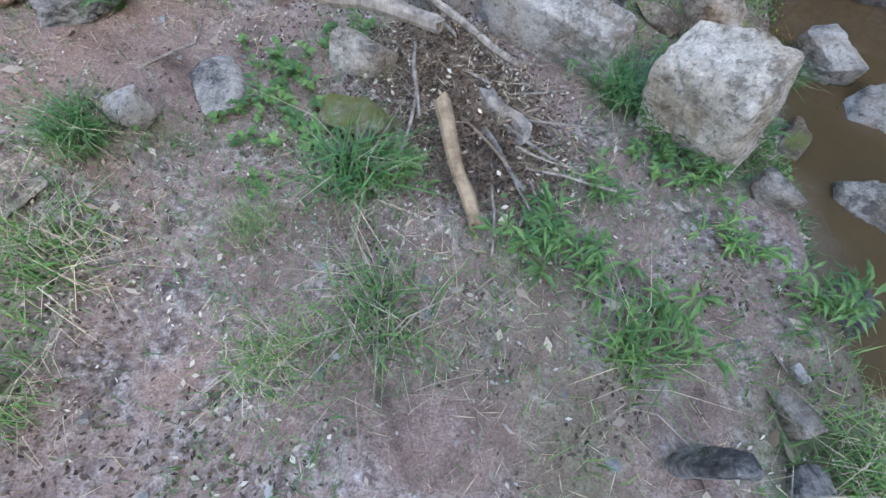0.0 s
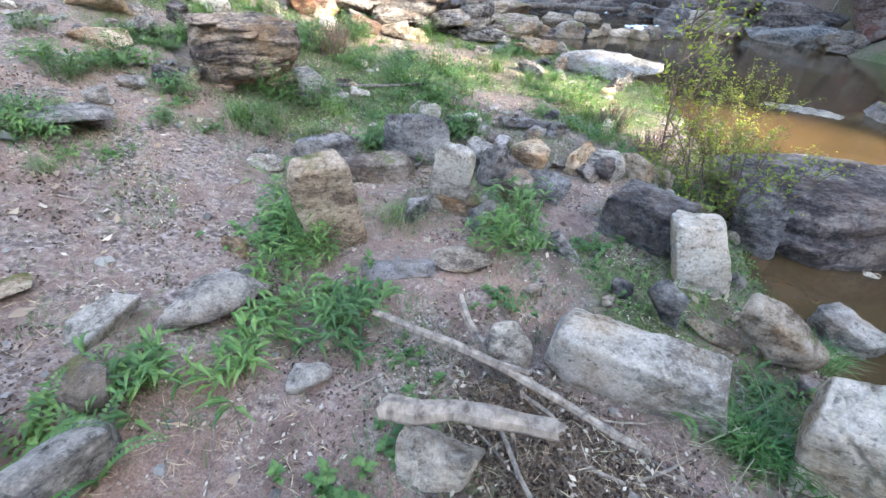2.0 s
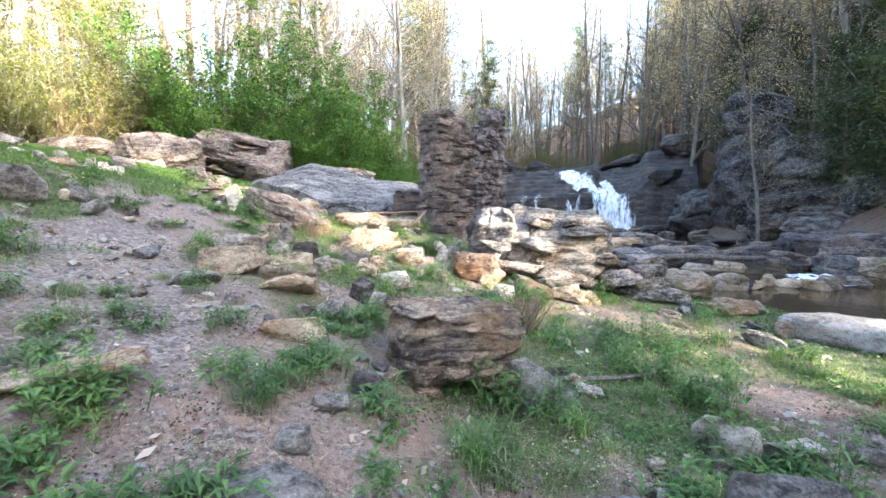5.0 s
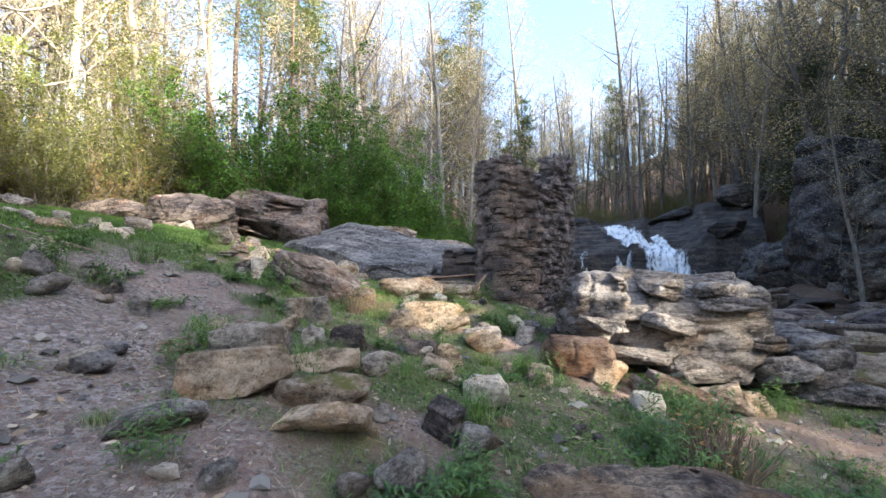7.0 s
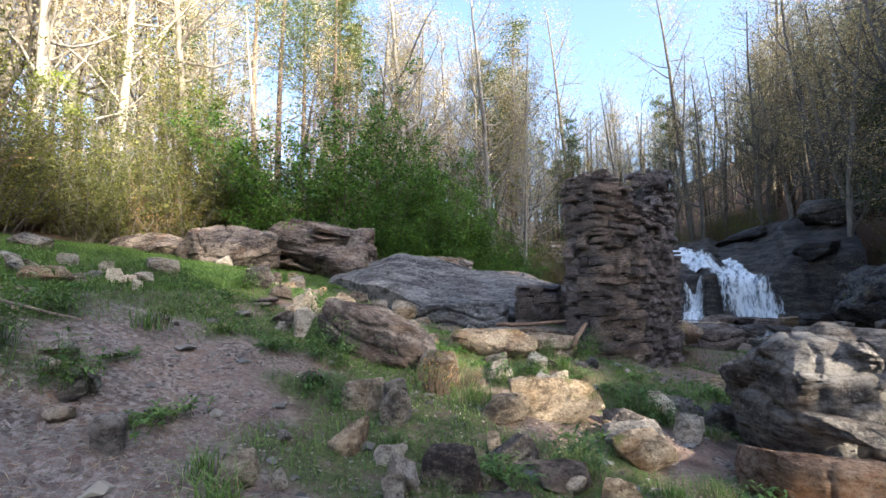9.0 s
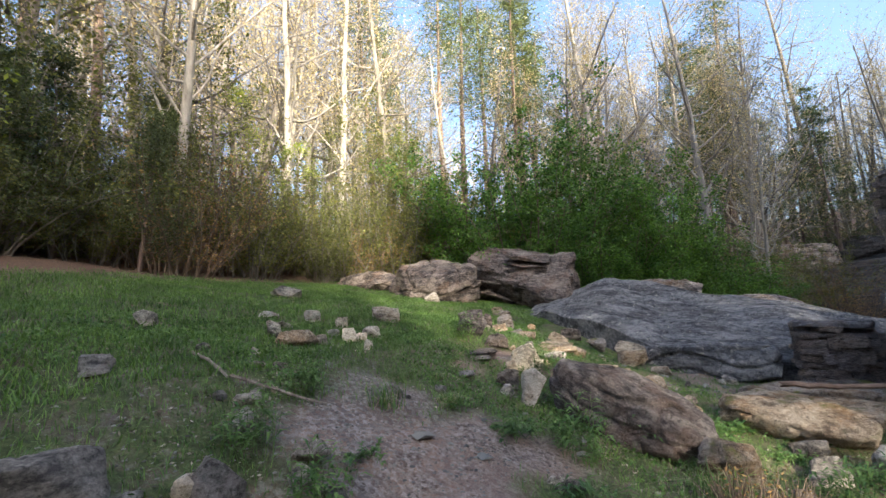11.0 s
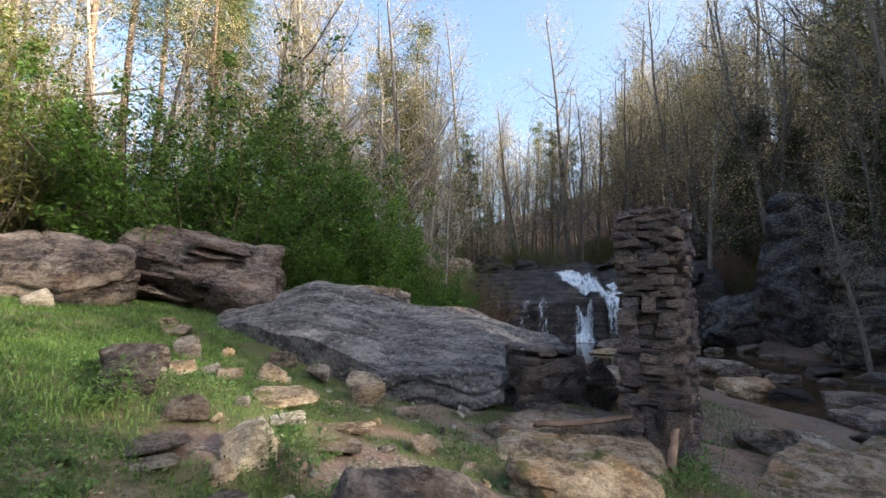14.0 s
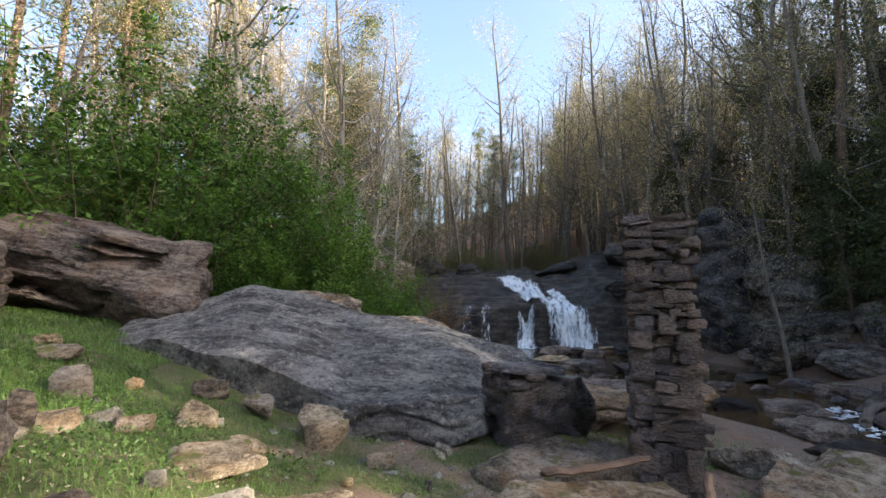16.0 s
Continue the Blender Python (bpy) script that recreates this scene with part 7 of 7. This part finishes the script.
for k in range(40):
    x, y, a, ln = rng.uniform(-2.6, 2.4), rng.uniform(0.2, 6.5), rng.uniform(0, 6.28), rng.uniform(0.12, 0.45)
    if x < float(west_edge(y)) - 0.3:
        x2, y2 = x + ln * math.cos(a), y + ln * math.sin(a)
        timber("stick", (x, y, gz(x, y) + 0.012), (x2, y2, gz(x2, y2) + 0.012), rng.uniform(0.003, 0.007), rng.choice((M_DEADWOOD, M_TWIG, M_DEADWOOD)), "thin grey stick on the soil", 160 + k, 5)
timber("stick", (-1.42, 1.46, 0.12), (-1.1, 1.86, 0.06), 0.007, M_DEADWOOD, "thin grey stick on the soil", 27, 5)
timber("fallen_branch", (-7.55, 9.11, 2.36), (-6.88, 9.01, 2.2), 0.016, M_DEADWOOD, "bare fallen branch on the gravel", 28, 6)
timber("fallen_branch", (-6.88, 9.01, 2.2), (-6.3, 9.4, 1.98), 0.013, M_DEADWOOD, "bare fallen branch on the gravel", 29, 6)
timber("fallen_branch", (-0.6, 6.44, 0.2), (0.62, 6.72, 0.14), 0.022, M_DEADWOOD, "grey branch lying across the slope", 30, 6)
timber("driftwood_log", (-2.95, 4.14, 0.62), (-2.74, 4.0, 0.56), 0.045, M_DEADWOOD, "short pale piece of driftwood", 31, 8)
timber("driftwood_branch", (0.02, 4.42, 0.02), (0.02, 4.15, 0.24), 0.018, M_DEADWOOD, "pale forked root standing by a stone", 32, 6)
timber("driftwood_branch", (-0.1, 4.7, 0.02), (0.05, 4.3, 0.2), 0.013, M_DEADWOOD, "pale forked root standing by a stone", 33, 6)
timber("fallen_log", (8.6, 17.5, 0.25), (11.5, 18.2, 0.35), 0.12, M_DEADWOOD, "long fallen log across the creek rocks", 34, 8)
timber("fallen_log", (5.2, 15.2, 0.25), (8.8, 15.8, 0.3), 0.1, M_DEADWOOD, "long fallen log across the creek rocks", 35, 8)

# ---- what nobody could count ----
def where(n, x0, x1, y0, y1, seed, weight):
    r = np.random.RandomState(seed)
    x, y = r.uniform(x0, x1, n), r.uniform(y0, y1, n)
    keep = r.uniform(0, 1, n) < weight(x, y)
    keep &= (x < west_edge(y) - 0.05)
    return r, np.stack([x[keep], y[keep], ground_height(x[keep], y[keep])], 1)


def heap_weight(x, y):
    d = np.hypot((x - 0.15) * 1.1 + (y - 1.8) * 0.5, (y - 1.8) * 0.8)
    return np.exp(-(d / 0.42) ** 2)


r, p = where(230000, -8.5, 4.5, -0.8, 16.5, 501, lambda x, y: 0.9 * cover(x, y)[0] * (0.5 + 0.5 * step(-4.5, -7, x) + 0.25 * vnoise(x, y, 0.7, 55)))
v, f = blades(r, p, 0.075, 0.0026, 0.5, 0.9)
thing("grass", mesh_of("grass", v, f, M_GRASS), Matrix(), "short patchy spring grass on the bank", "grass", kind="stuff")
M_HUMUS = leaf_material("rotting_leaves", (0.03, 0.022, 0.018), (0.12, 0.085, 0.065), 0.9, 0.0)
r, p = where(26000, -4, 4, 16, 23, 531, lambda x, y: 0.3 + 0.6 * step(0.45, 0.65, vnoise(x, y, 0.9, 71)))
v, f = blades(r, p, 0.1, 0.004, 0.5, 0.9)
thing("grass", mesh_of("grass", v, f, M_GRASS), Matrix(), "rough grass behind the ruin", "grass", kind="stuff")
r, p = where(190000, -19, -7, 6, 24, 502, lambda x, y: 0.9 * cover(x, y)[0])
v, f = blades(r, p, 0.09, 0.0045, 0.5, 0.9)
thing("grass", mesh_of("grass", v, f, M_GRASS), Matrix(), "mown green lawn at the top of the bank", "grass", kind="stuff")
r, p = where(220000, -9.0, 4.5, -0.8, 17, 503, lambda x, y: np.clip(0.85 * cover(x, y)[0] * step(0.45, 0.7, vnoise(x, y, 0.8, 56)), 0, 1))
p[:, 2] += r.uniform(0.01, 0.07, len(p))
v, f = leaf_cloud(r, p, 0.032, 0.6)
thing("ground_weeds", mesh_of("ground_weeds", v, f, M_WEED), Matrix(), "low small-leaved weeds between the stones", "plants", kind="stuff")
r, p = where(150000, -8.0, 4.6, -0.8, 14, 504, lambda x, y: np.clip(0.05 + 0.4 * step(0.5, 0.7, vnoise(x, y, 0.6, 57)) + 1.2 * heap_weight(x, y), 0, 1) * (1 - 0.6 * step(-6, -8, x)))
p[:, 2] += r.uniform(0.002, 0.012, len(p)) + 0.1 * heap_weight(p[:, 0], p[:, 1]) * r.uniform(0, 1.6, len(p))
v, f = leaf_cloud(r, p, 0.028, 0.5)
thing("leaf_litter", mesh_of("leaf_litter", v, f, M_LITTER), Matrix(), "scattered grey-brown dead leaves", "leaf litter", kind="stuff")
r, p = where(120000, -5.5, 4.4, -0.8, 9, 505, lambda x, y: np.clip(0.14 + 0.35 * step(0.5, 0.7, vnoise(x, y, 0.5, 58)) + 1.4 * heap_weight(x, y), 0, 1))
p[:, 2] += 0.004 + 0.11 * heap_weight(p[:, 0], p[:, 1]) * r.uniform(0, 1.7, len(p))
v, f = leaf_cloud(r, p, 0.085, 0.035)
v[:, 2] = np.maximum(v[:, 2], ground_height(v[:, 0], v[:, 1]) + 0.003)
thing("dead_stems", mesh_of("dead_stems", v, f, M_STRAW), Matrix(), "scattered dry stems and straw", "straw", kind="stuff")


# the heap of flood debris under the driftwood
def heap(n, seed, size, aspect, top, material, name, label):
    r = np.random.RandomState(seed)
    f = r.uniform(0, 1, n)
    c = np.stack([0.0 + 0.32 * f, 2.05 - 0.85 * f, np.zeros(n)], 1)
    o = r.normal(size=(n, 2)) * np.array([0.16, 0.12])
    c[:, :2] += o
    h = top * np.exp(-(o ** 2).sum(1) / 0.03) * (1 - 0.6 * f)
    c[:, 2] = ground_height(c[:, 0], c[:, 1]) + h * r.uniform(0.1, 1.05, n) + 0.006
    v, q = leaf_cloud(r, c, size, aspect)
    v[:, 2] = np.maximum(v[:, 2], ground_height(v[:, 0], v[:, 1]) + 0.002)
    thing(name, mesh_of(name, v, q, material), Matrix(), label, "debris", kind="stuff")


heap(16000, 521, 0.024, 0.5, 0.2, M_HUMUS, "flood_debris", "heap of dark rotting leaves caught under driftwood")
heap(7000, 522, 0.11, 0.03, 0.22, M_TWIG, "flood_debris", "tangle of brown twigs and roots in the heap")
heap(900, 523, 0.03, 0.5, 0.21, M_LITTER, "flood_debris", "pale dead leaves on the debris heap")
r, p = where(2600, -4.5, 3.6, -0.8, 9, 541, lambda x, y: 0.2 + 0.7 * step(0.5, 0.65, vnoise(x, y, 0.6, 66)))
p[:, 2] += r.uniform(0.006, 0.02, len(p))
v, f = leaf_cloud(r, p, 0.075, 0.5)
v[:, 2] = np.maximum(v[:, 2], ground_height(v[:, 0], v[:, 1]) + 0.004)
thing("leaf_litter", mesh_of("leaf_litter", v, f, leaf_material("oak_leaves", (0.16, 0.11, 0.08), (0.52, 0.42, 0.34), 0.75, 0.0)), Matrix(), "curled tan oak leaves scattered on the soil", "leaf litter", kind="stuff")
# the trodden ground by the start is strewn more densely
r, p = where(90000, -3.2, 3.4, -0.8, 6.5, 507, lambda x, y: np.clip(0.03 + 0.8 * step(0.5, 0.68, 0.5 * vnoise(x, y, 0.5, 61) + 0.5 * vnoise(x, y, 0.13, 62)), 0, 1))
p[:, 2] += r.uniform(0.002, 0.014, len(p))
v, f = leaf_cloud(r, p, 0.02, 0.5)
thing("leaf_litter", mesh_of("leaf_litter", v, f, M_LITTER), Matrix(), "crumbled pale and dark dead leaves", "leaf litter", kind="stuff")
r, p = where(70000, -3.2, 3.4, -0.8, 6.5, 508, lambda x, y: np.clip(0.03 + 0.9 * step(0.5, 0.66, 0.5 * vnoise(x, y, 0.6, 63) + 0.5 * vnoise(x, y, 0.17, 64)), 0, 1))
p[:, 2] += 0.004
v, f = leaf_cloud(r, p, 0.022, 0.6)
thing("dark_litter", mesh_of("dark_litter", v, f, M_HUMUS), Matrix(), "dark rotting leaves and bark crumbs", "leaf litter", kind="stuff")
r, p = where(60000, -3.0, 3.2, -0.8, 6.5, 509, lambda x, y: np.clip(0.06 + 0.7 * step(0.5, 0.65, vnoise(x, y, 0.45, 65)), 0, 1))
v, f = blades(r, p, 0.06, 0.0016, 0.6, 1.1)
thing("grass", mesh_of("grass", v, f, M_TUFT), Matrix(), "sparse fine grass sprouting from bare soil", "grass", kind="stuff")


def pebbles(name, n, box, seed, lo, hi, weight, label):
    r, p = where(n, *box, seed, weight)
    unit = np.array([(1, 0, 0), (-1, 0, 0), (0, 1, 0), (0, -1, 0), (0, 0, 1), (0, 0, -1), (0.6, 0.6, 0.5), (-0.6, 0.5, 0.55), (0.5, -0.65, 0.5), (-0.55, -0.6, 0.55)])
    faces = np.array([(0, 6, 4), (6, 2, 4), (2, 7, 4), (7, 1, 4), (1, 9, 4), (9, 3, 4), (3, 8, 4), (8, 0, 4), (0, 2, 6), (2, 1, 7), (1, 3, 9), (3, 0, 8)])
    n = len(p)
    s = np.exp(r.uniform(math.log(lo), math.log(hi), n))
    a = r.uniform(0, 2 * math.pi, n)
    sc = s[:, None] * r.uniform(0.6, 1.2, (n, 3)) * np.array([1, 1, 0.6])
    u = unit[None] * sc[:, None, :] * r.uniform(0.75, 1.2, (n, 10, 1))
    x = u[..., 0] * np.cos(a)[:, None] - u[..., 1] * np.sin(a)[:, None]
    y = u[..., 0] * np.sin(a)[:, None] + u[..., 1] * np.cos(a)[:, None]
    v = np.stack([x, y, u[..., 2]], -1) + p[:, None, :]
    f = faces[None] + (np.arange(n) * 10)[:, None, None]
    thing(name, mesh_of(name, v.reshape(-1, 3), f.reshape(-1, 3), M_PEBBLE), Matrix(), label, "stones", kind="stuff")


M_PEBBLE = leaf_material("gravel_stone", (0.08, 0.073, 0.07), (0.3, 0.28, 0.265), 0.9, 0.0)
pebbles("gravel", 42000, (-9, 0, 3, 13.5), 511, 0.004, 0.018, lambda x, y: np.clip(cover(x, y)[1] * 1.2, 0, 1), "grey gravel on the trodden path")
pebbles("pebbles", 30000, (-6, 4.6, -0.8, 15), 512, 0.005, 0.03, lambda x, y: 0.05 + 0.3 * step(0.55, 0.75, vnoise(x, y, 0.7, 59)), "small stones strewn over the bank")
pebbles("rubble", 1500, (-6, 4.6, 3, 16.5), 513, 0.03, 0.09, lambda x, y: 0.15 + 0.6 * np.exp(-(((x + 3.2) / 2.2) ** 2 + ((y - 8) / 2.5) ** 2)), "fist-sized broken stones among the weeds")
